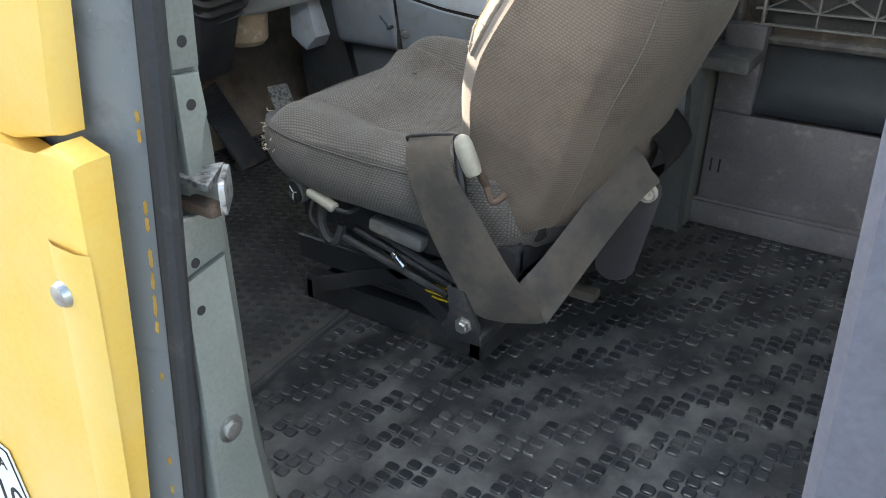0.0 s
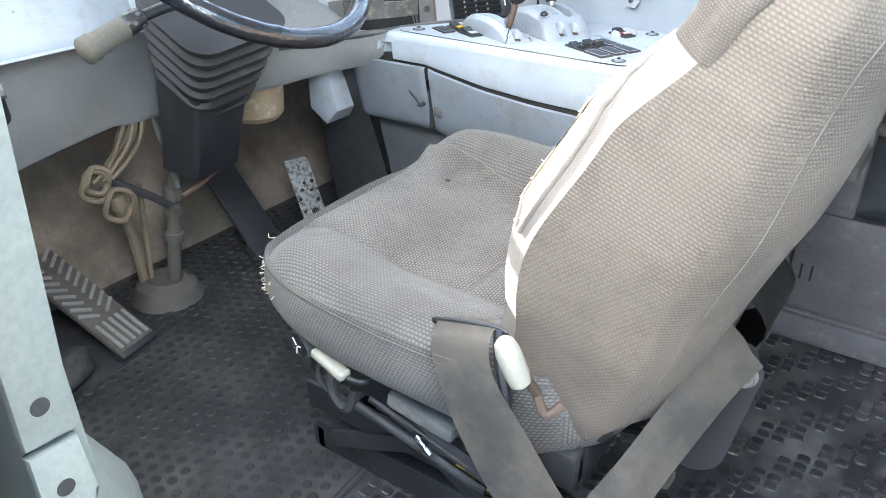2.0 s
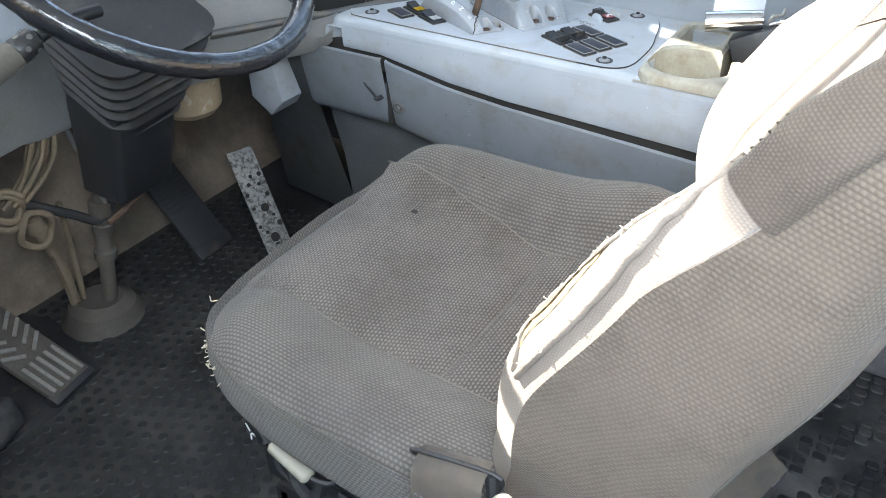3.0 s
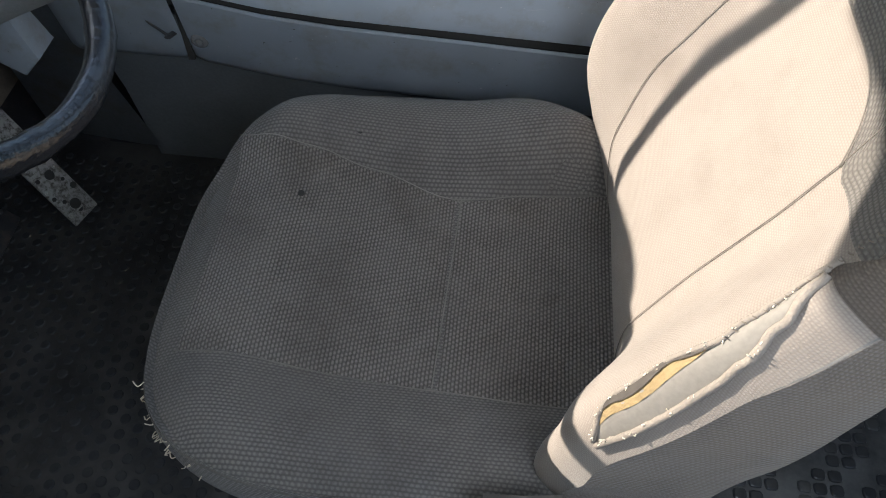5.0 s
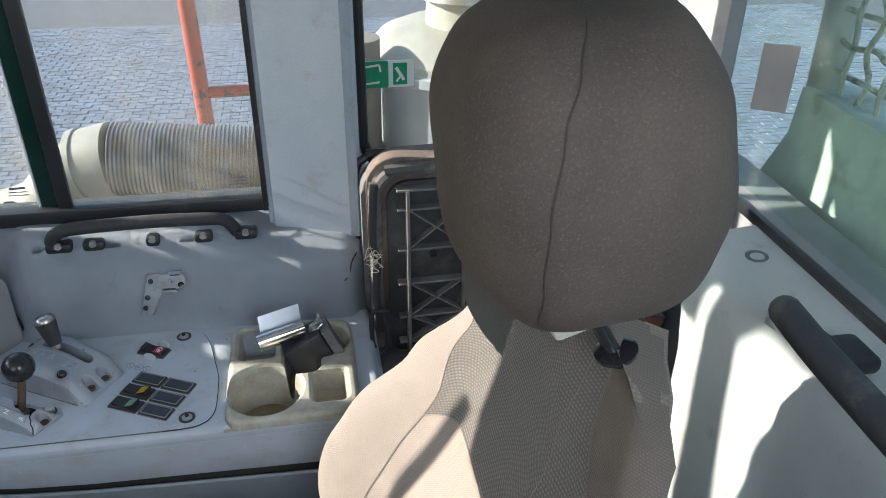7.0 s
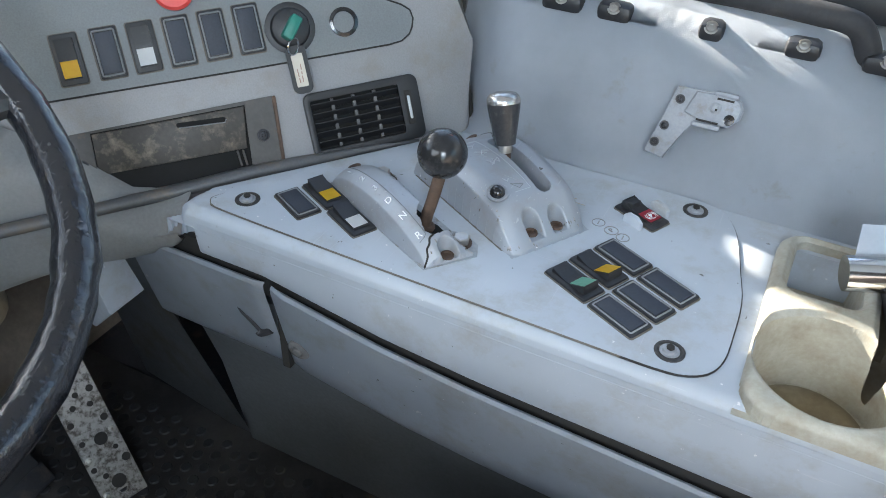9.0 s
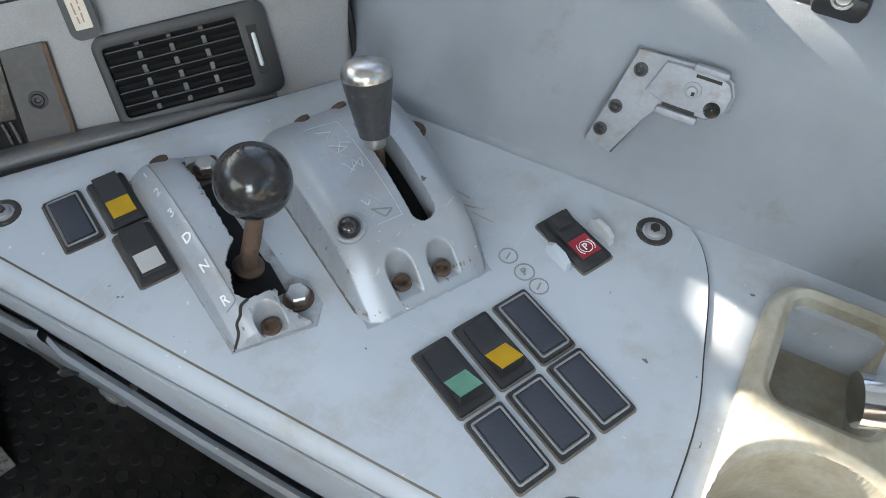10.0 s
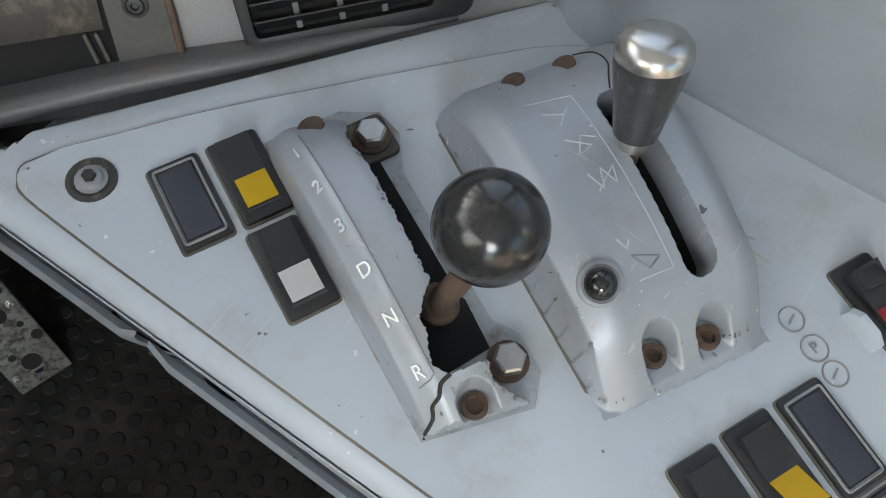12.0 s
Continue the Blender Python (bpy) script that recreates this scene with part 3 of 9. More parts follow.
def frame_of(origin, ex, ey):
    """A local frame from its origin and two directions."""
    ex = Vector(ex).normalized()
    ez = ex.cross(Vector(ey)).normalized()
    ey = ez.cross(ex)
    m = Matrix((ex, ey, ez)).transposed().to_4x4()
    m.translation = origin
    return m


def ring_of(bm, outer, inner, m, z0, z1):
    """A flat rim between two outlines with the same number of corners."""
    loft(bm, [[m @ Vector((x, y, z)) for x, y in c + c[:1]] for c, z in ((outer, z0), (outer, z1), (inner, z1), (inner, z0))])


def screw(bm, m, r=0.007):
    """A button-head screw with a hexagon socket, its head up the local z."""
    for rings in (((0.0, r * 1.25), (0.0008, r * 1.25), (0.001, r), (0.003, r * 0.85), (0.0034, r * 0.5), (0.0034, r * 0.42), (0.0018, r * 0.4)),):
        prev = None
        for h, rr in rings:
            ring = [bm.verts.new(m @ Vector((rr * math.cos(t), rr * math.sin(t), h))) for t in [2 * math.pi * i / 14 for i in range(14)]]
            if prev:
                for i in range(14):
                    bm.faces.new((prev[i], prev[(i + 1) % 14], ring[(i + 1) % 14], ring[i]))
            prev = ring
        bm.faces.new(prev)


# ---- the cab's shell ----
def structure(name, bm, material, label, smooth=35.0):
    return tagged(finish(name, bm, material, smooth), label, "", "", "structure")


def shell():
    bm = bmnew()
    box(bm, (-1.25, -0.74, -0.06), (0.92, 0.82, -0.004))
    structure("floor", bm, STEEL, "painted steel cab floor under the rubber mat")
    bm = bmnew()
    box(bm, (-1.3, -0.84, 1.62), (1.0, 0.9, 1.68))
    structure("ceiling", bm, HEADLINER, "grey cab headliner")
    # firewall and floor toe board ahead of the pedals
    bm = bmnew()
    box(bm, (-1.16, -0.74, 0.0), (-1.10, 0.82, 0.72))
    structure("wall_front", bm, BROWN, "dusty brown steel bulkhead behind the pedals")
    bm = bmnew()
    prism(bm, [(-1.1, 0.0), (-0.97, 0.0), (-1.1, 0.30)], -0.70, 0.80, m=frame_of((0, 0, 0), (1, 0, 0), (0, 0, 1)) @ Matrix.Diagonal((1, 1, -1, 1)))
    structure("toe_board", bm, BROWN, "sloping dusty steel toe board")
    # unseen added wall: hood, blind and bars shaped to cast the sun patches
    bm = bmnew()
    M = frame_of((-1.10, 0, 0), (0, 1, 0), (0, 0, 1))
    prism(bm, [(-0.84, 0.72), (0.90, 0.72), (0.90, 0.970), (0.80, 0.973), (0.775, 0.986), (0.74, 0.991), (0.66, 0.990), (0.55, 0.985), (0.433, 0.975), (0.38, 0.992), (0.345, 1.014), (0.305, 1.032), (0.271, 1.044), (0.238, 1.048), (0.212, 1.042), (0.190, 1.024), (0.168, 0.998), (0.14, 0.975), (0.03, 0.952), (-0.84, 0.92)], 0.0, 0.03, 0.0, M)
    prism(bm, [(-0.84, 1.62), (-0.84, 1.28), (0.07, 1.30), (0.18, 1.325), (0.26, 1.352), (0.365, 1.352), (0.40, 1.39), (0.49, 1.55), (0.90, 1.56), (0.90, 1.62)], 0.0, 0.03, 0.0, M)
    prism(bm, [(-0.84, 0.90), (-0.27, 0.90), (-0.29, 1.30), (-0.84, 1.30)], 0.0, 0.03, 0.0, M)
    prism(bm, [(0.362, 0.98), (0.387, 0.98), (0.416, 1.10), (0.438, 1.20), (0.440, 1.37), (0.413, 1.37), (0.412, 1.20), (0.390, 1.10)], 0.0, 0.02, 0.0, M)
    prism(bm, [(0.545, 0.95), (0.676, 0.95), (0.678, 1.05), (0.690, 1.30), (0.715, 1.58), (0.645, 1.58)], 0.0, 0.03, 0.0, M)
    prism(bm, [(0.766, 0.997), (0.90, 0.997), (0.90, 1.58), (0.785, 1.58)], 0.0, 0.03, 0.0, M)
    structure("sun_shaping_wall", bm, GREY_DASH, "unseen grey front wall with openings shaped for the sun patches")
    # left side ahead of the door
    bm = bmnew()
    box(bm, (-1.16, -0.775, 0.0), (0.06, -0.735, 0.78))
    box(bm, (-1.16, -0.775, 1.48), (1.0, -0.735, 1.62))
    box(bm, (0.685, -0.775, 0.0), (1.0, -0.735, 1.48))
    structure("wall_left", bm, GREY_DASH, "grey left side wall of the cab")
    # right side: lower skin and top rail
    bm = bmnew()
    box(bm, (-1.16, 0.79, 0.0), (1.0, 0.83, 0.68))
    box(bm, (-1.16, 0.75, 1.48), (1.0, 0.83, 1.62))
    box(bm, (0.25, 0.77, 0.66), (0.95, 0.83, 0.735))
    structure("wall_right", bm, GREY_DASH, "grey right side wall of the cab")


def right_wall():
    """Moulded vinyl trim between console and window, with a soft crease."""
    prof = [(0.605, 0.500), (0.624, 0.513), (0.632, 0.5225), (0.637, 0.535), (0.641, 0.552), (0.647, 0.575), (0.656, 0.603), (0.671, 0.640), (0.688, 0.668),
            (0.706, 0.686), (0.726, 0.694), (0.748, 0.695), (0.79, 0.695)]
    bm = bmnew()
    rows = []
    xs = [-0.392 + 0.016 * i for i in range(41)]
    for x in xs:
        row = []
        for y, z in prof:
            # lugs cut round the grab handle's feet
            dip = 0.0
            for c in (-0.245, -0.115, 0.005):
                dip = max(dip, 1.0 - min(1.0, abs(x - c) / 0.045))
            zz = z - (0.004 * dip if z > 0.68 else 0)
            back = 0.02 * max(0.0, (x - 0.06) / 0.19)
            turn = 0.0 if x < 0.225 else (x - 0.225) * 2.2
            turn += 0.055 * float(sstep(-0.315, -0.385, x)) * float(sstep(0.505, 0.53, z))
            row.append((x - (0.002 if x > 0.225 else 0), y - back * (1 if z > 0.6 else 0.2) + turn, zz - 0.03 * float(sstep(0.0, 0.09, x)) * float(sstep(0.62, 0.69, z))))
        rows.append(row)
    loft(bm, rows)
    bmesh.ops.solidify(bm, geom=bm.faces[:], thickness=0.004)
    ob = structure("trim_right", bm, LEATHER, "grained grey vinyl trim below the side window", 60)
    # crack at the end of the trim
    bm = bmnew()
    pts = [(0.232, 0.652, 0.640), (0.222, 0.648, 0.622), (0.218, 0.644, 0.604), (0.208, 0.640, 0.590)]
    tube(bm, pts, 0.0011, 6, 4)
    c = part("crack", bm, LINE_DARK, ob)


def side_windows():
    # posts, rails and panes on the right
    bm = bmnew()
    box(bm, (-0.70, 0.742, 0.690), (0.085, 0.790, 0.718), 0.004)
    structure("window_rail", bm, BLACK, "black rubber lower rail of the side window")
    bm = bmnew()
    prism(bm, [(0.083, 0.731), (0.236, 0.689), (0.250, 0.700), (0.250, 0.83), (0.083, 0.83)], 0.648, 1.60, 0.0)
    bmesh.ops.bevel(bm, geom=[e for e in bm.edges if abs(e.verts[0].co.z - e.verts[1].co.z) > 0.5], offset=0.010, segments=3, affect='EDGES')
    structure("door_pillar", bm, GREY, "smooth grey vinyl clad pillar between the side windows", 50)
    bm = bmnew()
    box(bm, (0.074, 0.735, 0.70), (0.084, 0.80, 1.55), 0.002)
    structure("window_seal", bm, BLACK, "black rubber seal along the pillar")
    # front pillar
    bm = bmnew()
    prism(bm, [(-0.735, 0.745), (-0.675, 0.745), (-0.655, 0.80), (-0.735, 0.82)], 0.66, 1.60, 0.0)
    structure("front_pillar", bm, GREY_DASH, "dark grey front corner pillar")
    bm = bmnew()
    box(bm, (-0.672, 0.740, 0.70), (-0.650, 0.775, 1.55), 0.003)
    structure("pillar_seal", bm, BLACK, "black rubber seal on the front pillar")
    w = new("window_1")
    tagged(w, "sliding side window with two dusty panes", "", "", "structure")
    bm = bmnew()
    box(bm, (-0.66, 0.768, 0.705), (-0.268, 0.773, 1.52))
    p = part("pane", bm, GLASS_DUSTY, w)
    p.visible_shadow = False
    bm = bmnew()
    box(bm, (-0.252, 0.756, 0.708), (0.078, 0.760, 1.52))
    p = part("pane", bm, GLASS_DUSTY, w)
    p.visible_shadow = False
    bm = bmnew()
    box(bm, (-0.273, 0.752, 0.700), (-0.250, 0.764, 1.52), 0.002)
    part("window_post", bm, BLACK, w, "black aluminium edge of the sliding pane")
    bm = bmnew()
    box(bm, (-0.303, 0.764, 0.704), (-0.274, 0.776, 1.52), 0.002)
    part("pane_edge", bm, GLASS_EDGE, w, "dark green glass edge strip")
    bm = bmnew()
    box(bm, (-0.306, 0.762, 0.704), (-0.303, 0.778, 1.52), 0.0)
    part("seal_strip", bm, MARK_GREY, w, "pale sealing strip")
    # window clip at the front of the pane
    t = thing("window_clip", "grey moulded catch at the foot of the sliding window", "clip", (-0.60, 0.755, 0.715))
    bm = bmnew()
    box(bm, (-0.640, 0.738, 0.702), (-0.580, 0.766, 0.722), 0.004)
    part("catch_base", bm, DUSTY, t)
    for x, tilt in ((-0.612, 12), (-0.594, 4)):
        bm = bmnew()
        box(bm, (-0.008, -0.010, 0.0), (0.008, 0.010, 0.055), 0.003, 2, pose(x, 0.752, 0.716, 0, tilt, 0))
        part("finger", bm, DUSTY, t)
    # rear quarter window
    w2 = new("window_2")
    tagged(w2, "fixed rear quarter window of clear glass", "", "", "structure")
    bm = bmnew()
    box(bm, (0.252, 0.792, 0.735), (0.90, 0.797, 1.50))
    p = part("pane", bm, GLASS, w2)
    p.visible_shadow = False
    bm = bmnew()
    tube(bm, [(0.262, 0.785, 1.5), (0.262, 0.785, 0.86), (0.264, 0.785, 0.79), (0.285, 0.785, 0.755), (0.33, 0.785, 0.748), (0.60, 0.785, 0.748), (0.90, 0.785, 0.748)], 0.010, 8, 6)
    part("rubber_surround", bm, RUBBER, w2)
    # rear wall, ledge and window
    bm = bmnew()
    prof = [(0.70, 0.0), (0.705, 0.30), (0.708, 0.60), (0.712, 0.690), (0.718, 0.722), (0.732, 0.742), (0.752, 0.752), (0.79, 0.757), (0.852, 0.762), (0.852, 0.70)]
    rows = []
    for i in range(49):
        y, f = 0.43 - 0.0235 * i, i / 48
        bay = float(sstep(0.235, 0.205, y) - sstep(-0.26, -0.29, y))
        rows.append([(x + (0.030 * bay if 0.2 < z < 0.755 and x < 0.75 else 0.0), y - (1 - f) * 0.085 * float(sstep(0.74, 0.66, z)), z - (0.012 * bay if x > 0.73 and x < 0.80 else 0.0)) for x, z in prof])
    loft(bm, rows)
    bmesh.ops.solidify(bm, geom=bm.faces[:], thickness=-0.01)
    structure("rear_trim", bm, BEIGE_GREY, "pale grey moulded trim below the rear window", 60)
    bm = bmnew()
    box(bm, (0.86, -0.84, 0.0), (0.95, 0.83, 0.775))
    box(bm, (0.86, -0.84, 1.48), (0.95, 0.83, 1.62))
    box(bm, (0.86, 0.645, 0.775), (0.888, 0.83, 1.48))
    box(bm, (0.86, -0.84, 0.775), (0.95, -0.66, 1.48))
    structure("wall_rear", bm, GREY_DASH, "grey rear wall of the cab")
    w3 = new("window_3")
    tagged(w3, "tinted rear window of the cab with road dust", "", "", "structure")
    bm = bmnew()
    box(bm, (0.885, -0.66, 0.775), (0.890, 0.66, 1.48))
    p = part("pane", bm, GLASS_REAR, w3)
    p.visible_shadow = False
    bm = bmnew()
    box(bm, (0.850, -0.66, 0.758), (0.862, 0.64, 0.778), 0.003)
    part("rubber_seal", bm, BLACK, w3)
    # windscreen pane
    w4 = new("window_4")
    tagged(w4, "clear windscreen of the cab", "", "", "structure")
    bm = bmnew()
    box(bm, (-1.115, -0.74, 0.86), (-1.110, 0.78, 1.50))
    p = part("pane", bm, GLASS, w4)
    p.visible_shadow = False


def rear_fittings():
    t = thing("grab_bar", "black rubber covered grab bar at the rear window", "grab bar", (0.74, 0.06, 0.76))
    bm = bmnew()
    tube(bm, [(0.760, 0.105, 0.770), (0.722, 0.112, 0.800), (0.690, 0.108, 0.836), (0.674, 0.075, 0.850), (0.666, 0.0, 0.852), (0.662, -0.15, 0.852), (0.668, -0.22, 0.846), (0.690, -0.245, 0.82), (0.74, -0.25, 0.775)], 0.0185, 14, 8)
    part("grip", bm, RUBBER, t)
    for y in (0.105, -0.25):
        bm = bmnew()
        box(bm, (0.735, y - 0.03, 0.752), (0.815, y + 0.03, 0.775), 0.008)
        part("foot", bm, BLACK, t)
    bm = bmnew()
    lathe(bm, (0.806, 0.346, 0.752), (-0.05, 0, 1), [(0.0, 0.017), (0.007, 0.017), (0.008, 0.013), (0.004, 0.007), (0.004, 0.001)], 20)
    single("trim_screw", bm, DUSTY, "sunk screw cap in the pale rear trim", "screw")
    # belt buckle behind the seat
    t = thing("belt_buckle", "black seat belt buckle with a red button beside the rear trim", "buckle", (0.66, 0.36, 0.40))
    bm = bmnew()
    box(bm, (-0.03, -0.014, -0.05), (0.03, 0.014, 0.05), 0.006, 2, pose(0.665, 0.40, 0.585, 0, 20, 20))
    part("body", bm, BLACK, t)
    # button's red is darkened in the colour for the shade around it
    bm = bmnew()
    box(bm, (-0.022, -0.016, 0.02), (0.022, 0.0, 0.045), 0.003, 2, pose(0.665, 0.40, 0.585, 0, 20, 20))
    part("release_button", bm, plain("shaded_red", (0.10, 0.018, 0.014), 0.5, vary=0.2, relief=0.05), t, "red release button, darkened for the shade it sits in")
    bm = bmnew()
    tube(bm, [(0.665, 0.40, 0.54), (0.66, 0.41, 0.45), (0.67, 0.42, 0.30), (0.68, 0.42, 0.0)], 0.010, 8)
    part("stalk", bm, BLACK, t)


def grab_handle_side():
    t = thing("sill_bar", "black rubber grab bar on the sill of the side window", "grab bar", (-0.11, 0.70, 0.67))
    bm = bmnew()
    tube(bm, [(-0.280, 0.700, 0.668), (-0.276, 0.695, 0.690), (-0.258, 0.692, 0.704), (-0.22, 0.691, 0.709), (-0.11, 0.690, 0.712), (-0.03, 0.691, 0.709), (0.005, 0.694, 0.704), (0.020, 0.698, 0.688), (0.03, 0.704, 0.664)], 0.0115, 12, 8)
    part("grip", bm, RUBBER, t)
    for x, w in ((-0.268, 0.022), (-0.212, 0.018), (-0.115, 0.012), (-0.030, 0.016), (0.042, 0.020)):
        bm = bmnew()
        box(bm, (x - w, 0.684, 0.664), (x + w, 0.712, 0.682), 0.006)
        f = part("foot", bm, BLACK, t)
        bm = bmnew()
        screw(bm, frame_of((x, 0.6865, 0.6785), (1, 0, 0), (0, 0.7, 0.7)), 0.0055)
        part("screw", bm, ZINC, f, "small steel screw")


def trim_bracket():
    t = thing("bracket", "angled zinc mounting bracket screwed to the grey side trim", "bracket", (-0.11, 0.65, 0.60))
    M = frame_of((-0.128, 0.6515, 0.612), (1, 0.0, 0.0), (0, 0.36, 0.93))
    bm = bmnew()
    prism(bm, [(0.0, 0.016), (0.028, 0.017), (0.052, 0.018), (0.061, 0.014), (0.065, 0.006), (0.064, -0.005), (0.054, -0.014), (0.024, -0.013), (0.017, -0.022), (0.004, -0.056), (-0.016, -0.053), (-0.006, -0.012)], 0.0, 0.004, 0.0014, M)
    plate = part("plate", bm, BRACKET, t)
    for x, y in ((0.005, 0.004), (-0.003, -0.024), (-0.008, -0.042)):
        bm = bmnew()
        lathe(bm, M @ Vector((x, y, 0.0034)), M.to_3x3() @ Vector((0, 0, 1)), [(0, 0.0048), (0.0014, 0.0046), (0.0016, 0.003), (0.0006, 0.0026), (0.0006, 0.0003)], 14)
        part("screw", bm, STEEL, plate)
    # raised bridge with two bent lips beside its slots
    bm = bmnew()
    prism(bm, [(0.019, 0.0150), (0.052, 0.0165), (0.060, 0.0130), (0.0638, 0.006), (0.0628, -0.0045), (0.053, -0.0125), (0.030, -0.0120), (0.012, -0.0065)], 0.003, 0.0085, 0.0020, M)
    bridge = part("bridge", bm, BRACKET, plate)
    up = M.to_3x3() @ Vector((0, 0, 1))
    bm = bmnew()
    lathe(bm, M @ Vector((0.055, -0.005, 0.0083)), up, [(0, 0.0052), (0.0006, 0.0052), (0.0004, 0.0040), (0.0002, 0.0005)], 16)
    part("bolt_hole", bm, GLOSS_BLACK, bridge, "dark drilled hole")
    for x0, x1, y0, y1, ys in ((0.036, 0.058, 0.0148, 0.0195, 0.0115), (0.022, 0.049, -0.0180, -0.0128, -0.0118)):
        bm = bmnew()
        box(bm, (x0, y0, 0.002), (x1, y1, 0.0100), 0.0018, 2, M)
        lip = part("lip", bm, BRACKET, bridge, "bent lip with worn edge")
        bm = bmnew()
        box(bm, (x0 + 0.003, ys, 0.0080), (x1 - 0.003, ys + 0.0020, 0.0089), 0, 1, M)
        part("lip_slot", bm, LINE_DARK, lip, "dark slot beside the bent lip")
    bm = bmnew()
    lathe(bm, M @ Vector((0.040, 0.003, 0.0083)), up, [(0, 0.0058), (0.0012, 0.0054), (0.0022, 0.0034), (0.0040, 0.0030), (0.0042, 0.0003)], 16)
    part("stud", bm, BRACKET, bridge)
    bm = bmnew()
    box(bm, (-0.001, -0.0012, 0.0122), (0.001, 0.0012, 0.0128), 0, 1, M @ Matrix.Translation((0.041, 0.002, 0)))
    part("stud_slot", bm, LINE_DARK, bridge)


def floor_mat():
    t = thing("floor_mat", "black rubber floor mat with raised tread blocks and pale dust", "mat", (0, 0, 0))
    bm = bmnew()
    box(bm, (-0.16, -0.735, -0.004), (0.70, 0.60, 0.004), 0.002)
    part("rear_sheet", bm, MAT_DUSTY, t)
    bm = bmnew()
    prism(bm, [(-0.97, -0.735), (-0.13, -0.735), (-0.165, -0.152), (-0.165, 0.5), (-0.97, 0.5)], -0.004, 0.0065, 0.002)
    front = part("front_sheet", bm, MAT, t)
    # joint strip between the sheets
    bm = bmnew()
    tube(bm, [(-0.125, -0.73, 0.004), (-0.14, -0.45, 0.005), (-0.160, -0.152, 0.005)], 0.007, 8, 4)
    part("joint_strip", bm, RUBBER, t)
    # a crack in the sheet beside the seat's foot
    bm = bmnew()
    tube(bm, [(0.104, -0.141, 0.004), (0.112, -0.20, 0.0045), (0.106, -0.24, 0.004), (0.118, -0.31, 0.0042)], 0.0016, 6, 4)
    part("tear", bm, LINE_DARK, t)
    rng = random.Random(4)

    def tread(name, spots, shape, parent, material):
        vs, fs = [], []
        for x, y, a, h in spots:
            n = len(shape)
            k = len(vs)
            ca, sa = math.cos(a), math.sin(a)
            for lift, grow in ((0.0, 1.10), (h * 0.75, 0.98), (h, 0.80)):
                for px, py in shape:
                    vs.append((x + grow * (px * ca - py * sa), y + grow * (px * sa + py * ca), 0.0035 + lift))
            fs += [[k + q * n + i, k + q * n + (i + 1) % n, k + (q + 1) * n + (i + 1) % n, k + (q + 1) * n + i] for q in (0, 1) for i in range(n)]
            fs.append([k + 2 * n + i for i in range(n)])
        me = bpy.data.meshes.new(name)
        me.from_pydata(vs, [], fs)
        me.materials.append(material)
        ob = new(name, me)
        ob.parent = parent
        ob["kind"] = "stuff"
        return ob

    blk = rounded(0, 0, 0.0190, 0.0170, 0.0050, 2)
    spots = []
    for i in range(-1, 10):
        for j in range(0, 21):
            cx, cy = -0.115 + 0.094 * i + (0.047 if j % 2 else 0.0), -0.715 + 0.066 * j
            for c in (-1, 0, 1):
                for k in ((-1, 0, 1) if c == 0 else (-0.5, 0.5)):
                    x, y = cx + 0.0235 * c, cy + 0.0215 * k + 0.010 * c
                    x, y = x + 0.16 * (y + 0.4) * 0.3, y
                    if y > 0.545 or y < -0.725 or x > 0.68 or x < -0.135:
                        continue
                    spots.append((x + rng.uniform(-.0008, .0008), y + rng.uniform(-.0008, .0008), rng.uniform(-.06, .06), 0.0036 + rng.uniform(-.0006, .0004)))
    tread("tread_pattern", spots, blk, t, MAT_BLOCK)
    dot = [(0.0085 * math.cos(2 * math.pi * i / 10), 0.0085 * math.sin(2 * math.pi * i / 10)) for i in range(10)]
    spots = []
    for i in range(33):
        for j in range(50):
            x, y = -0.185 - 0.0245 * i, -0.70 + 0.0245 * j + (i % 2) * 0.012
            if y > 0.46 or x < -0.95:
                continue
            if abs(x + 0.16 + 0.02 * (y + 0.15)) < 0.02:
                continue
            spots.append((x + rng.uniform(-.001, .001), y + rng.uniform(-.001, .001), 0, 0.0052))
    tread("dot_pattern", spots, dot, t, SOFT_DOT)


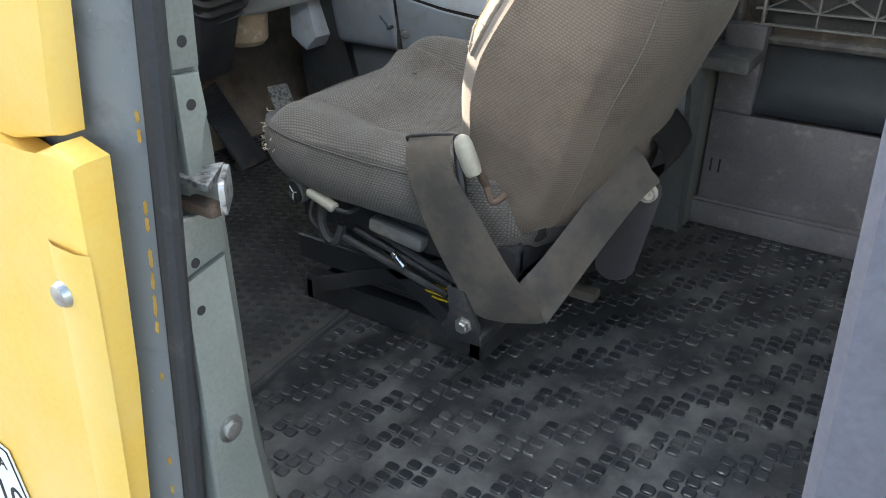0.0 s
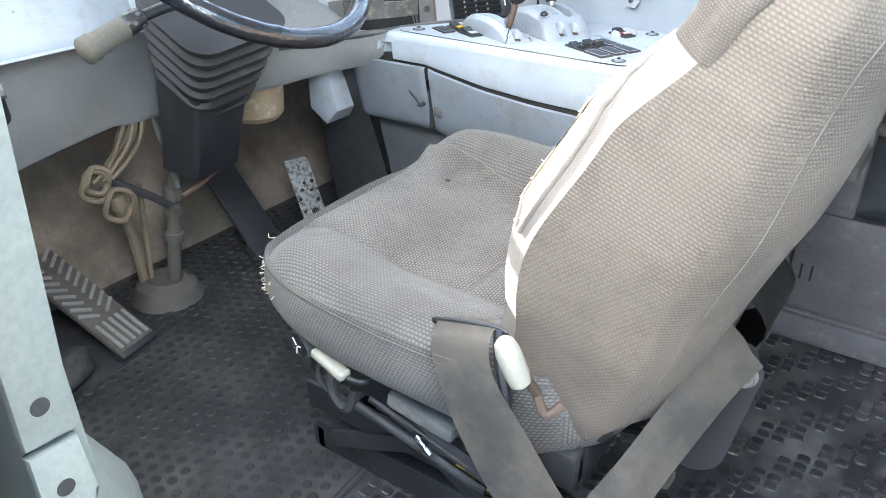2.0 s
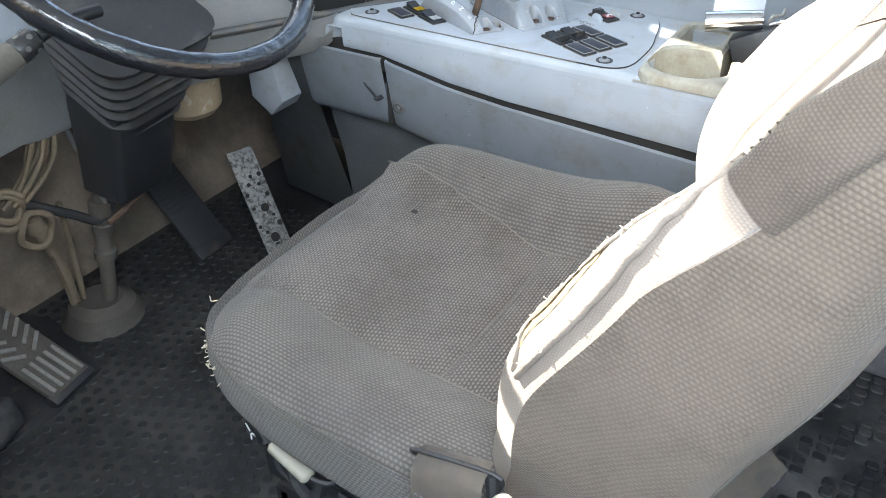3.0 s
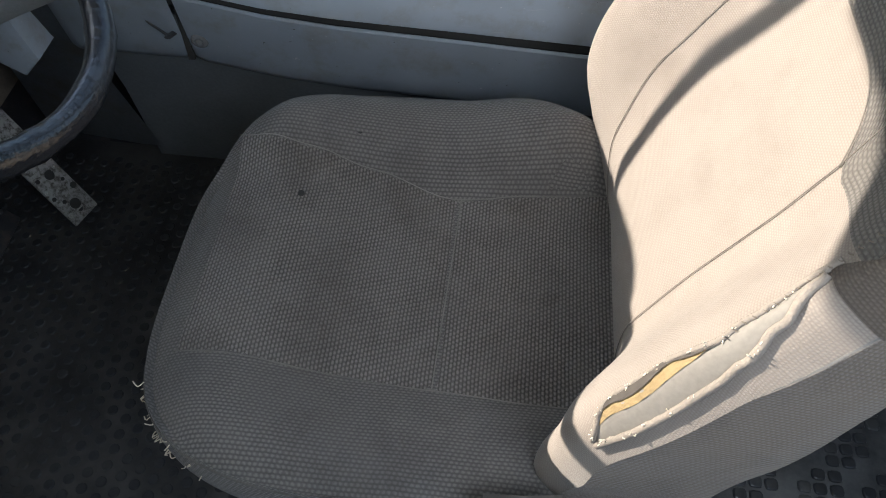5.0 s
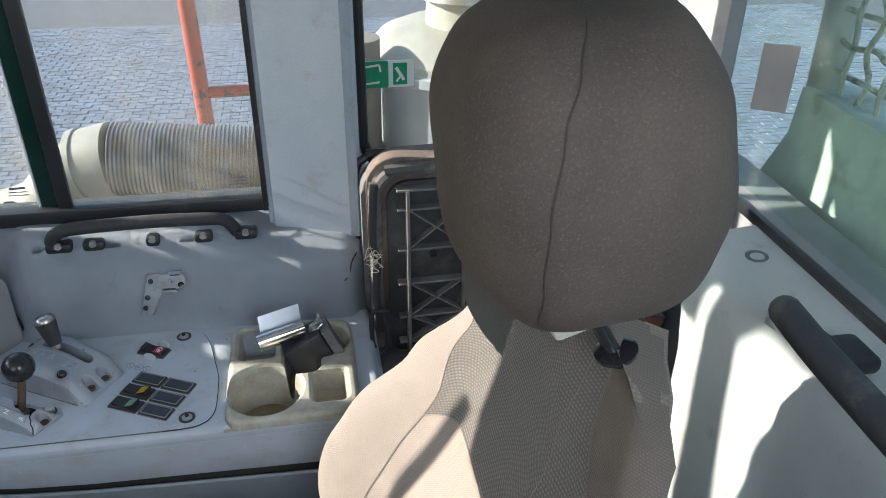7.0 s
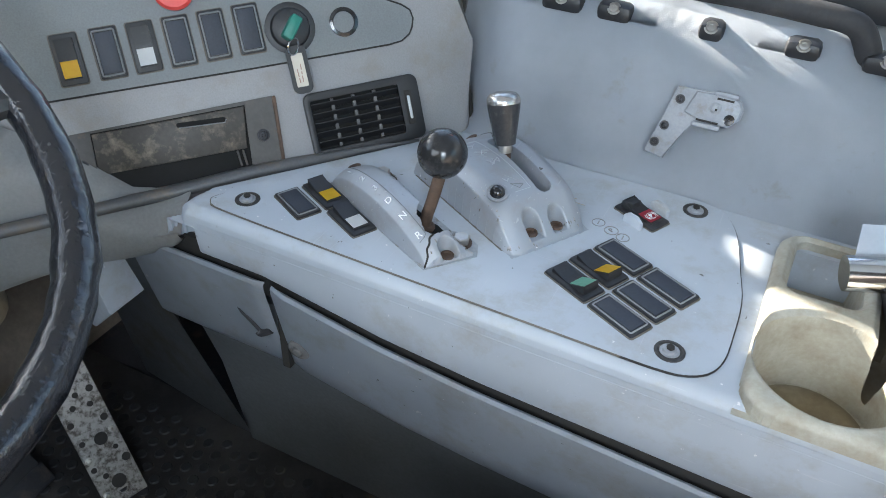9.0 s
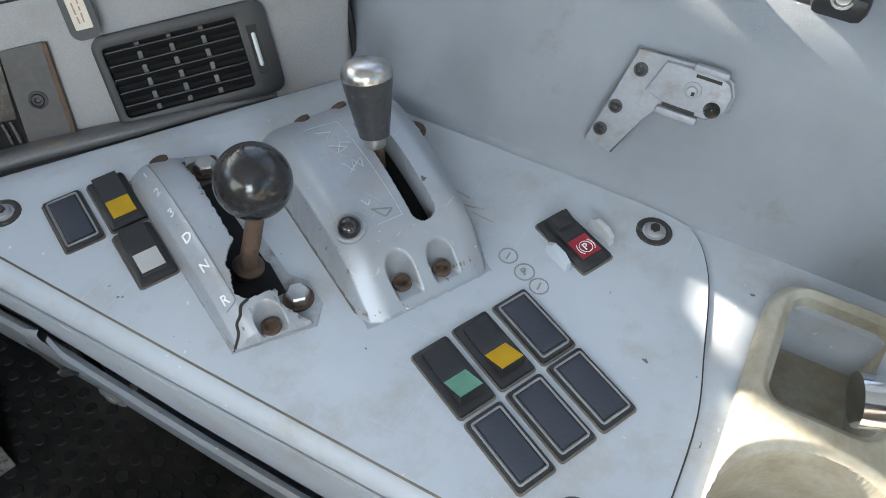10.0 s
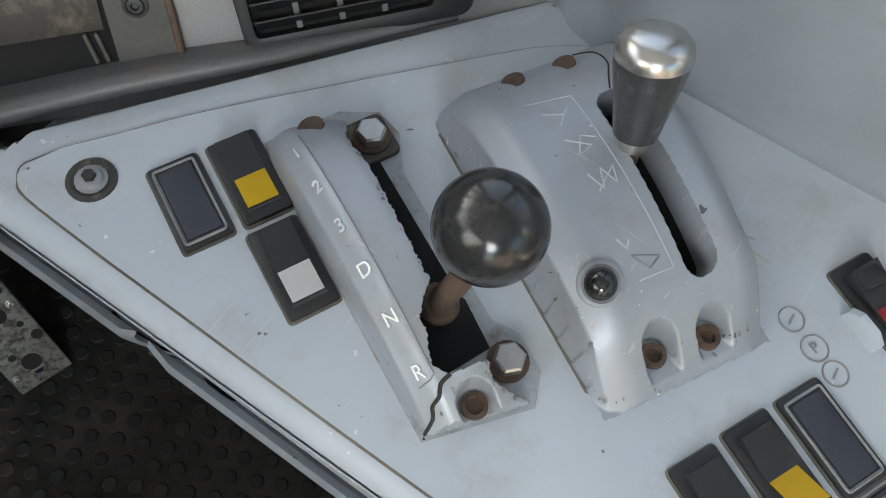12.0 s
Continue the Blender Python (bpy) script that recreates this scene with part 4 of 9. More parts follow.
def side_cabinet():
    """Painted steel box along the right side behind the console, with a moulded pocket."""
    t = thing("side_box", "plum grey painted steel side box with a dark moulded pocket", "cabinet", (0.5, 0.62, 0.0))
    bm = bmnew()
    box(bm, (0.255, 0.572, 0.004), (0.86, 0.66, 0.262), 0.004)
    box(bm, (0.255, 0.572, 0.262), (0.335, 0.66, 0.445), 0.004)
    part("body", bm, PLUM, t)
    bm = bmnew()
    box(bm, (0.250, 0.552, 0.004), (0.86, 0.572, 0.058), 0.003)
    box(bm, (0.250, 0.560, 0.058), (0.86, 0.572, 0.064), 0.002)
    part("foot_strip", bm, PLUM, t)
    for x in (0.273, 0.291):
        bm = bmnew()
        box(bm, (x - 0.0018, 0.570, 0.126), (x + 0.0018, 0.573, 0.156))
        part("vent_slot", bm, LINE_DARK, t, "narrow black slot")
    bm = bmnew()
    rows = []
    for i in range(14):
        x = 0.320 + 0.04 * i
        edge = max(0.0, 1 - i / 1.0)
        row = []
        for k in range(12):
            a = radians(90 * k / 11)
            row.append((x + 0.02 * (1 - math.sin(a)) * edge, 0.568 + 0.075 * math.sin(a) * (1 - edge * .6) - 0.0, 0.272 + 0.19 * (1 - math.cos(a))))
        rows.append(row)
    loft(bm, rows)
    bmesh.ops.solidify(bm, geom=bm.faces[:], thickness=0.004)
    part("pocket", bm, POCKET, t, "dark blue grey moulded pocket", 60)
    bm = bmnew()
    box(bm, (0.205, 0.46, 0.372), (0.335, 0.60, 0.40), 0.006)
    part("shelf", bm, DUSTY, t, "small dark grey corner shelf")
    bm = bmnew()
    prism(bm, [(0.180, 0.50), (0.236, 0.495), (0.250, 0.53), (0.250, 0.60), (0.180, 0.60)], 0.004, 0.372, 0.0)
    part("upright", bm, POST, t, "green grey upright with cable ties")
    for i in range(9):
        bm = bmnew()
        tube(bm, [(0.222 + 0.004 * (i % 3), 0.49, 0.35 - 0.018 * i), (0.232, 0.484, 0.30 - 0.018 * i), (0.228 + 0.005 * (i % 2), 0.488, 0.25 - 0.018 * i)], 0.004, 6, 4)
        part("cable", bm, POST if i % 2 else DUSTY, t)


def folded_seat():
    """Folding instructor's seat, its ribbed plastic shell turned outwards."""
    t = thing("folding_seat", "folded passenger seat with dusty ribbed plastic shell and brown cushion edge", "seat", (0.48, 0.64, 0.44))
    M = frame_of((0.30, 0.605, 0.445), (1, 0.02, 0.0), (0, 0.02, 1))
    bm = bmnew()
    prism(bm, rounded(0.20, 0.170, 0.49, 0.42, 0.06, 6), -0.075, -0.012, 0.012, M)
    part("cushion", bm, plain("brown_vinyl", (0.16, 0.12, 0.10), 0.7, vary=0.3, relief=0.3, dirt=(0.3, 0.25, 0.2), dirt_at=(0.5, 0.7)), t, "brown dusty cushion edge")
    bm = bmnew()
    prism(bm, rounded(0.195, 0.170, 0.42, 0.35, 0.035, 5), -0.02, -0.004, 0.003, M)
    shell_ob = part("shell", bm, plain("dark_shell", (0.055, 0.053, 0.052), 0.7, vary=0.3, relief=0.2, dirt=(0.12, 0.11, 0.10), dirt_at=(0.5, 0.75)), t)
    RIB = plain("dusty_rib", (0.21, 0.20, 0.19), 0.7, vary=0.25, fine=200, relief=0.2, dirt=(0.32, 0.30, 0.27), dirt_at=(0.5, 0.75), dirt_scale=16)

    def rib(a, b, hgt=0.014, w=0.004):
        bm = bmnew()
        a, b = Vector((*a, 0)), Vector((*b, 0))
        d = (b - a)
        L = d.length
        R = M @ Matrix.Translation(a) @ Matrix.Rotation(math.atan2(d.y, d.x), 4, 'Z')
        box(bm, (0, -w / 2, -0.006), (L, w / 2, hgt), 0.0008, 1, R)
        part("rib", bm, RIB, shell_ob)
    x0, x1, y0, y1 = 0.0, 0.395, 0.0, 0.335
    cols = [0.018, 0.118, 0.218, 0.318, 0.392]
    lines = [0.0, 0.030, 0.085, 0.155, 0.223, 0.300, 0.335]
    for y in lines:
        rib((x0, y), (x1, y))
    for i, x in enumerate(cols):
        rib((x, y0), (x, y1), 0.018 if i in (0, 4) else 0.014, 0.006 if i in (0, 4) else 0.004)
    for i in range(4):
        for j in ((1, 2, 4) if i == 0 else (1, 2, 3, 4)):
            rib((cols[i], lines[j]), (cols[i + 1], lines[j + 1]), 0.012, 0.003)
            rib((cols[i], lines[j + 1]), (cols[i + 1], lines[j]), 0.012, 0.003)
    bm = bmnew()
    lathe(bm, M @ Vector((0.064, 0.203, -0.003)), M.to_3x3() @ Vector((0, 0, 1)), [(0, 0.007), (0.002, 0.007), (0.002, 0.0045), (-0.004, 0.004), (-0.004, 0.0003)], 14)
    part("rivet_hole", bm, LINE_DARK, shell_ob)
    # piping round the shell
    bm = bmnew()
    tube(bm, [M @ Vector((x, y, -0.008)) for x, y in rounded(0.20, 0.168, 0.468, 0.395, 0.05, 4)] + [M @ Vector((0.434, 0.3155, -0.008))], 0.011, 8, 2)
    part("piping", bm, plain("grey_piping", (0.12, 0.11, 0.105), 0.8, vary=0.3, relief=0.3, dirt=(0.3, 0.28, 0.25), dirt_at=(0.5, 0.7)), t, "frayed grey edge binding")
    # strap and latch beside the hinge
    bm = bmnew()
    tube(bm, [(0.262, 0.59, 0.80), (0.256, 0.585, 0.70), (0.262, 0.58, 0.66), (0.258, 0.575, 0.60), (0.264, 0.575, 0.52)], 0.007, 8, 6)
    part("strap", bm, RUBBER, t, "black worn strap")
    rng = random.Random(8)
    for i in range(14):
        bm = bmnew()
        a = Vector((0.258 + rng.uniform(-.006, .006), 0.574, 0.672 + rng.uniform(-.02, .02)))
        tube(bm, [a, a + Vector((rng.uniform(-.012, .014), -0.006, rng.uniform(-.012, .012))), a + Vector((rng.uniform(-.016, .02), -0.004, rng.uniform(-.02, .01)))], 0.0008, 4, 3)
        part("frayed_thread", bm, THREAD, t)
    bm = bmnew()
    tube(bm, [(0.250, 0.556, 0.575), (0.272, 0.556, 0.575), (0.276, 0.556, 0.56), (0.274, 0.556, 0.505), (0.262, 0.556, 0.492), (0.248, 0.556, 0.505), (0.246, 0.556, 0.56), (0.250, 0.556, 0.575)], 0.004, 6, 4)
    part("latch_loop", bm, STEEL, t, "steel latch loop")
    bm = bmnew()
    prism(bm, rounded(0.485, 0.55, 0.48, 0.50, 0.05, 6), 0.0, 0.04, 0.006, frame_of((0, 0.70, 0), (1, 0, 0), (0, 0, 1)))
    part("backrest", bm, DUSTY, t, "dusty backrest with a pale worn edge", 40)
    bm = bmnew()
    tube(bm, [(0.236, 0.705, 0.60), (0.238, 0.705, 0.76), (0.262, 0.705, 0.800), (0.31, 0.705, 0.806), (0.72, 0.705, 0.806)], 0.008, 8, 6)
    part("edge_bar", bm, BLACK, t, "black edge bar")
    bm = bmnew()
    tube(bm, [(0.30, 0.64, 0.30), (0.30, 0.64, 0.44), (0.32, 0.62, 0.47)], 0.012, 8)
    part("hinge_arm", bm, STEEL, t)


def exit_sign():
    t = thing("exit_sign", "green and white emergency exit label on the quarter window", "sign", (0.31, 0.789, 0.918))
    M = frame_of((0.310, 0.7905, 0.918), (1, 0, 0), (0, 0, 1)) @ Matrix.Scale(1.15, 4)
    bm = bmnew()
    prism(bm, rounded(0, 0, 0.084, 0.042, 0.004, 3), 0.0, 0.0012, 0.0, M)
    part("card", bm, PAINT_WHITE, t)
    bm = bmnew()
    prism(bm, rounded(-0.020, 0, 0.044, 0.042, 0.003, 2), 0.001, 0.0018, 0.0, M)
    part("green_field", bm, SIGN_GREEN, t)
    bm = bmnew()
    prism(bm, rounded(0.020, 0, 0.022, 0.034, 0.001, 2), 0.001, 0.0018, 0.0, M)
    part("green_field", bm, SIGN_GREEN, t)
    for a, b, w in (((-0.036, 0.012), (-0.012, 0.015), 0.003), ((-0.012, 0.015), (-0.010, 0.004), 0.003), ((-0.034, -0.014), (-0.012, -0.012), 0.003), ((0.014, 0.010), (0.026, -0.010), 0.005), ((0.014, -0.012), (0.022, -0.002), 0.003)):
        bm = bmnew()
        a, b = Vector((*a, 0.0)), Vector((*b, 0.0))
        R = M @ Matrix.Translation(a) @ Matrix.Rotation(math.atan2((b - a).y, (b - a).x), 4, 'Z')
        box(bm, (0, -w / 2, 0.0016), ((b - a).length, w / 2, 0.0024), 0, 1, R)
        part("white_bar", bm, PAINT_WHITE, t)


def warning_sticker():
    t = thing("warning_sticker", "yellow warning sticker with black signs on the side window", "sticker", (-0.52, 0.766, 0.712))
    M = frame_of((-0.527, 0.7668, 0.728), (1, 0, 0.0), (0, 0, 1))
    bm = bmnew()
    prism(bm, rounded(0, 0, 0.088, 0.040, 0.003, 2), 0.0, 0.0008, 0.0, M)
    part("card", bm, STICKER, t)
    bm = bmnew()
    for i in range(12):
        a = 2 * math.pi * i / 12
        R = M @ Matrix.Translation((0.022, -0.003, 0)) @ Matrix.Rotation(a, 4, 'Z')
        box(bm, (0.008, -0.0013, 0.0006), (0.0135, 0.0013, 0.0014), 0, 1, R)
    ring = [(0.022 + 0.0095 * math.cos(2 * math.pi * i / 24), -0.003 + 0.0095 * math.sin(2 * math.pi * i / 24)) for i in range(24)]
    tube(bm, [M @ Vector((x, y, 0.001)) for x, y in ring + ring[:1]], 0.0009, 5, 1)
    box(bm, (0.018, -0.008, 0.0006), (0.021, 0.003, 0.0014), 0, 1, M)
    box(bm, (0.023, -0.008, 0.0006), (0.026, 0.003, 0.0014), 0, 1, M)
    part("gear_mark", bm, LINE_DARK, t)
    bm = bmnew()
    box(bm, (-0.016, -0.0015, 0.0006), (0.014, 0.0015, 0.0014), 0, 1, M @ Matrix.Translation((-0.024, -0.006, 0)) @ Matrix.Rotation(0.35, 4, 'Z'))
    box(bm, (-0.034, 0.0, 0.0006), (-0.014, 0.009, 0.0014), 0.001, 1, M)
    box(bm, (-0.001, -0.02, 0.0006), (0.0, 0.02, 0.0014), 0, 1, M)
    part("slope_mark", bm, LINE_DARK, t)
    # etched maker's lines on both panes, as plain bars
    t2 = thing("glass_marks", "small faint etched lines on the window glass", "marking", (-0.1, 0.755, 0.73))
    for x, y in ((0.035, 0.7555), (-0.335, 0.7672)):
        for i, w in enumerate((0.026, 0.030, 0.034)):
            bm = bmnew()
            box(bm, (x - w / 2, y - 0.0004, 0.752 - 0.006 * i), (x + w / 2, y, 0.754 - 0.006 * i + (0.002 if i == 0 else 0)))
            part("etched_bar", bm, DUSTY, t2)


shell()
right_wall()
side_windows()
rear_fittings()
grab_handle_side()
trim_bracket()
floor_mat()
side_cabinet()
folded_seat()
exit_sign()
warning_sticker()


# ---- side console ----
TOP = 0.520
CON = Matrix.Translation((0, 0, TOP)) @ Matrix.Rotation(-math.atan2(0.447, 0.894), 4, 'Z')


def console():
    t = thing("side_console", "blue grey plastic side console with worn rounded edges", "console", (-0.15, 0.5, 0.0))

    def under(x):
        return float(np.interp(x, (-0.60, -0.437, -0.30, -0.20, 0.25), (0.4665, 0.4665, 0.4445, 0.4365, 0.4225)))

    def drawer_top(x):
        return under(x) - 0.0030 - 0.013 * max(0.0, x + 0.42)

    def height(X, Y):
        d = np.maximum.reduce([0.3670 - Y, X - 0.250, Y - 0.655, -(X + 0.534) * 0.9, -(X + 0.512) * 0.62 - (Y - 0.359) * 0.78])
        r = 0.013
        k = np.clip((d + r) / r, 0, 1.0)
        z = TOP - r * (1 - np.sqrt(np.clip(1 - k * k, 0, 1)))
        z = np.where(d > -0.0004, TOP - 0.020, z)
        z = np.where((Y - 0.41) * 0.6426 - (X + 0.53) * 0.8914 > -0.0115, TOP - 0.045, z)
        hole = sd_box(X, Y, 0.108, 0.4845, 0.100, 0.110, 0.02)
        z = np.where(hole < 0, TOP - 0.09, z)
        return z
    field("top", np.linspace(-0.552, 0.256, 300), np.concatenate([np.linspace(0.3667, 0.381, 22), np.linspace(0.3835, 0.655, 88)]), height, GREY_SMOOTH, t)
    bm = bmnew()
    loft(bm, [[(x, 0.3669, TOP - 0.013), (x, 0.3671, TOP - 0.022), (x, 0.3678, (TOP + under(x)) / 2 - 0.008), (x, 0.3694, under(x) + 0.003), (x, 0.3712, under(x)), (x, 0.380, under(x) + 0.001)] for x in [-0.512 + 0.01895 * i for i in range(41)]])
    part("fascia", bm, GREY_SMOOTH, t)
    # straight rear edge against the dashboard
    bm = bmnew()
    loft(bm, [[(x, 0.41 + (0.8914 * (x + 0.53) + d) / 0.6426, TOP + z) for d, z in ((-0.024, 0.0002), (-0.0095, 0.0005), (-0.0075, -0.0006), (-0.0065, -0.003), (-0.0062, -0.03))] for x in [-0.520 + 0.009 * i for i in range(20)]])
    part("rear_edge", bm, GREY_SMOOTH, t, "", 60)
    bm = bmnew()
    loft(bm, [[(x, 0.3860, under(x) + 0.008), (x, 0.3790, under(x) + 0.008), (x, 0.3790, drawer_top(x) - 0.03), (x, 0.3860, drawer_top(x) - 0.03)] for x in (-0.60, -0.437, -0.30, -0.20, 0.246)])
    part("gap", bm, LINE_DARK, t, "dark gap under the console edge")
    # inner carcass that leans away towards the floor, its grey darkened for the shade there
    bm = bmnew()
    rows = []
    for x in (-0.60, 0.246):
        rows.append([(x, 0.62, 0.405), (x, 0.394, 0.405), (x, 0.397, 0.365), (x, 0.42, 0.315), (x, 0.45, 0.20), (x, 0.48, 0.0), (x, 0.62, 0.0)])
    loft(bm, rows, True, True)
    part("carcass", bm, plain("carcass_shade_grey", (0.15, 0.16, 0.17), 0.55, vary=0.2, relief=0.15), t)

    LOCK = (-0.405, 0.3755, 0.376)
    # glove box door and long drawer
    def front(x0, x1, name, nx):
        bm = bmnew()
        rows = []
        for i in range(nx + 1):
            x = x0 + (x1 - x0) * i / nx
            e = min(i, nx - i) / nx * (x1 - x0)
            sq = 0.004 * max(0.0, 1 - e / 0.004)
            q = drawer_top(x)
            rows.append([(x, 0.3680, q - 0.002), (x, 0.3640 + sq, q), (x, 0.3610 + sq, q - 0.003), (x, 0.3612 + sq, q - 0.009), (x, 0.3690 + sq, q - 0.05), (x, 0.3780 + sq, q - 0.095), (x, 0.3840 + sq, q - 0.123), (x, 0.3910 + sq, q - 0.134), (x, 0.400, q - 0.137), (x, 0.42, q - 0.135)])
        loft(bm, rows)
        bmesh.ops.solidify(bm, geom=bm.faces[:], thickness=0.003)
        return part(name, bm, GREY_SMOOTH, t, "", 45)
    glove = front(-0.615, -0.432, "glove_box_door", 24)
    drawer = front(-0.424, 0.246, "drawer_front", 40)
    bm = bmnew()
    box(bm, (-0.4325, 0.380, 0.335), (-0.4235, 0.388, 0.462))
    part("door_gap", bm, LINE_DARK, t)
    bm = bmnew()
    lathe(bm, LOCK, (0.05, -1, -0.10), [(-0.003, 0.013), (0.001, 0.013), (0.0025, 0.011), (0.003, 0.007), (0.0015, 0.006), (0.004, 0.0045), (0.005, 0.001)], 20)
    part("lock", bm, DUSTY, drawer, "round lock with a worn rim")
    bm = bmnew()
    tube(bm, [(-0.476, 0.3720, 0.411), (-0.470, 0.3710, 0.404), (-0.461, 0.3720, 0.395), (-0.452, 0.3735, 0.384)], 0.0022, 7, 5)
    tube(bm, [(-0.453, 0.372, 0.384), (-0.449, 0.372, 0.3825), (-0.4385, 0.3755, 0.389)], 0.0042, 7, 4)
    part("broken_catch", bm, STEEL, glove, "broken black door catch")
    # grey block and sloping duct under the dash
    bm = bmnew()
    prism(bm, [(-0.73, 0.43), (-0.675, 0.445), (-0.650, 0.34), (-0.685, 0.305), (-0.73, 0.335)], -0.425, -0.345, 0.004, frame_of((0, 0, 0), (1, 0, 0), (0, 0, 1)))
    part("duct_block", bm, GREY_SMOOTH, t)
    bm = bmnew()
    loft(bm, [[(-0.78, 0.39, 0.44), (-0.60, 0.381, 0.45), (-0.60, 0.385, 0.35)], [(-0.80, 0.44, 0.33), (-0.62, 0.40, 0.32), (-0.60, 0.40, 0.30)], [(-0.80, 0.48, 0.05), (-0.62, 0.46, 0.05), (-0.58, 0.46, 0.05)]])
    bmesh.ops.solidify(bm, geom=bm.faces[:], thickness=0.004)
    part("kick_panel", bm, plain("kick_grey", (0.17, 0.18, 0.19), 0.6, vary=0.25, relief=0.15, dirt=(0.12, 0.1, 0.08), dirt_at=(0.5, 0.75)), t)

    # control plate
    outline = [(-0.508, 0.396), (-0.504, 0.388), (-0.494, 0.3835), (-0.447, 0.3815), (-0.42, 0.381), (-0.39, 0.3805), (-0.30, 0.379), (-0.12, 0.3774), (-0.08, 0.377), (-0.055, 0.3775), (-0.036, 0.3805), (-0.020, 0.391), (-0.012, 0.410),
               (-0.0105, 0.440), (-0.012, 0.490), (-0.021, 0.535), (-0.032, 0.584), (-0.044, 0.612), (-0.056, 0.625), (-0.072, 0.630), (-0.09, 0.6312), (-0.12, 0.632), (-0.22, 0.6338), (-0.26, 0.634), (-0.285, 0.6338), (-0.312, 0.630),
               (-0.335, 0.614), (-0.36, 0.587), (-0.45, 0.480), (-0.484, 0.434), (-0.500, 0.412)]
    fine = smooth_path([Vector((x, y, 0)) for x, y in outline[-2:] + outline + outline[:2]], 4)
    outline = [(p.x, p.y) for p in fine[8:-8]]
    bm = bmnew()
    prism(bm, outline, TOP - 0.002, TOP + 0.0022, 0.0012)
    plate = part("control_plate", bm, GREY_SMOOTH, t, "smooth blue grey control plate")
    end = [i for i, (x, y) in enumerate(outline) if x > -0.09]
    for run, mat, tag in ((outline[end[0]:end[-1] + 1], LINE_DARK, "dark gap round the end of the plate"),
                          (outline[end[-1]:] + outline[:end[0] + 1], GRIME_EDGE, "brown dirt along the edge of the plate")):
        bm = bmnew()
        tube(bm, [(x, y, TOP + 0.0006) for x, y in run], 0.0012, 6, 1)
        part("plate_gap", bm, mat, plate, tag)
    for x, y in ((-0.475, 0.408), (-0.078, 0.611), (-0.052, 0.400)):
        bm = bmnew()
        lathe(bm, (x, y, TOP + 0.002), (0, 0, 1), [(0, 0.0125), (0.0009, 0.0125), (0.0012, 0.010), (0.0004, 0.0085)], 22)
        cup = part("washer", bm, WASHER, plate)
        bm = bmnew()
        screw(bm, Matrix.Translation((x, y, TOP + 0.0025)), 0.0065)
        part("screw", bm, BRACKET, cup)
        bm = bmnew()
        lathe(bm, (x, y, TOP + 0.0025), (0, 0, 1), [(0.0, 0.0034), (0.0052, 0.0034), (0.0052, 0.0003)], 6)
        part("socket", bm, LINE_DARK, cup)
    bm = bmnew()
    lathe(bm, (-0.272, 0.616, TOP + 0.002), (0, 0, 1), [(0, 0.011), (0.001, 0.011), (0.0012, 0.007), (-0.002, 0.006), (-0.002, 0.0004)], 18)
    part("screw_hole", bm, RUST, plate, "rusted screw hole")
    # raised round marks beside the parking switch
    for x, y, r in ((-0.157, 0.543, 0.0062), (-0.142, 0.536, 0.0066), (-0.129, 0.530, 0.0062)):
        bm = bmnew()
        ring = [(x + r * math.cos(2 * math.pi * i / 20), y + r * math.sin(2 * math.pi * i / 20), TOP + 0.0024) for i in range(21)]
        tube(bm, ring, 0.0005, 5, 1)
        if abs(x + 0.142) > 0.001:
            box(bm, (x - 0.0005, y - 0.003, TOP + 0.002), (x + 0.0005, y + 0.003, TOP + 0.0028))
        part("embossed_mark", bm, GREY_DASH, plate)
    words("P", 0.008, CON.copy() @ Matrix.Translation((CON.inverted() @ Vector((-0.142, 0.536, TOP + 0.0026)))) @ Matrix.Rotation(math.pi / 2, 4, 'Z'), GREY_DASH, plate)
    # worn scratches of old glue beside the tall cover
    bm = bmnew()
    rng = random.Random(3)
    for i in range(7):
        a = CON @ Vector((-0.50 + 0.012 * i, 0.418 + rng.uniform(-0.004, 0.004), 0.0023))
        b = CON @ Vector((-0.50 + 0.012 * i + rng.uniform(.006, .02), 0.424 + rng.uniform(-0.004, 0.004), 0.0023))
        tube(bm, [a, b], 0.0006, 4, 1)
    part("glue_trace", bm, plain("old_glue", (0.46, 0.43, 0.36), 0.8, vary=0.2, relief=0.3), plate, "pale remains of old glue")
    return t, plate


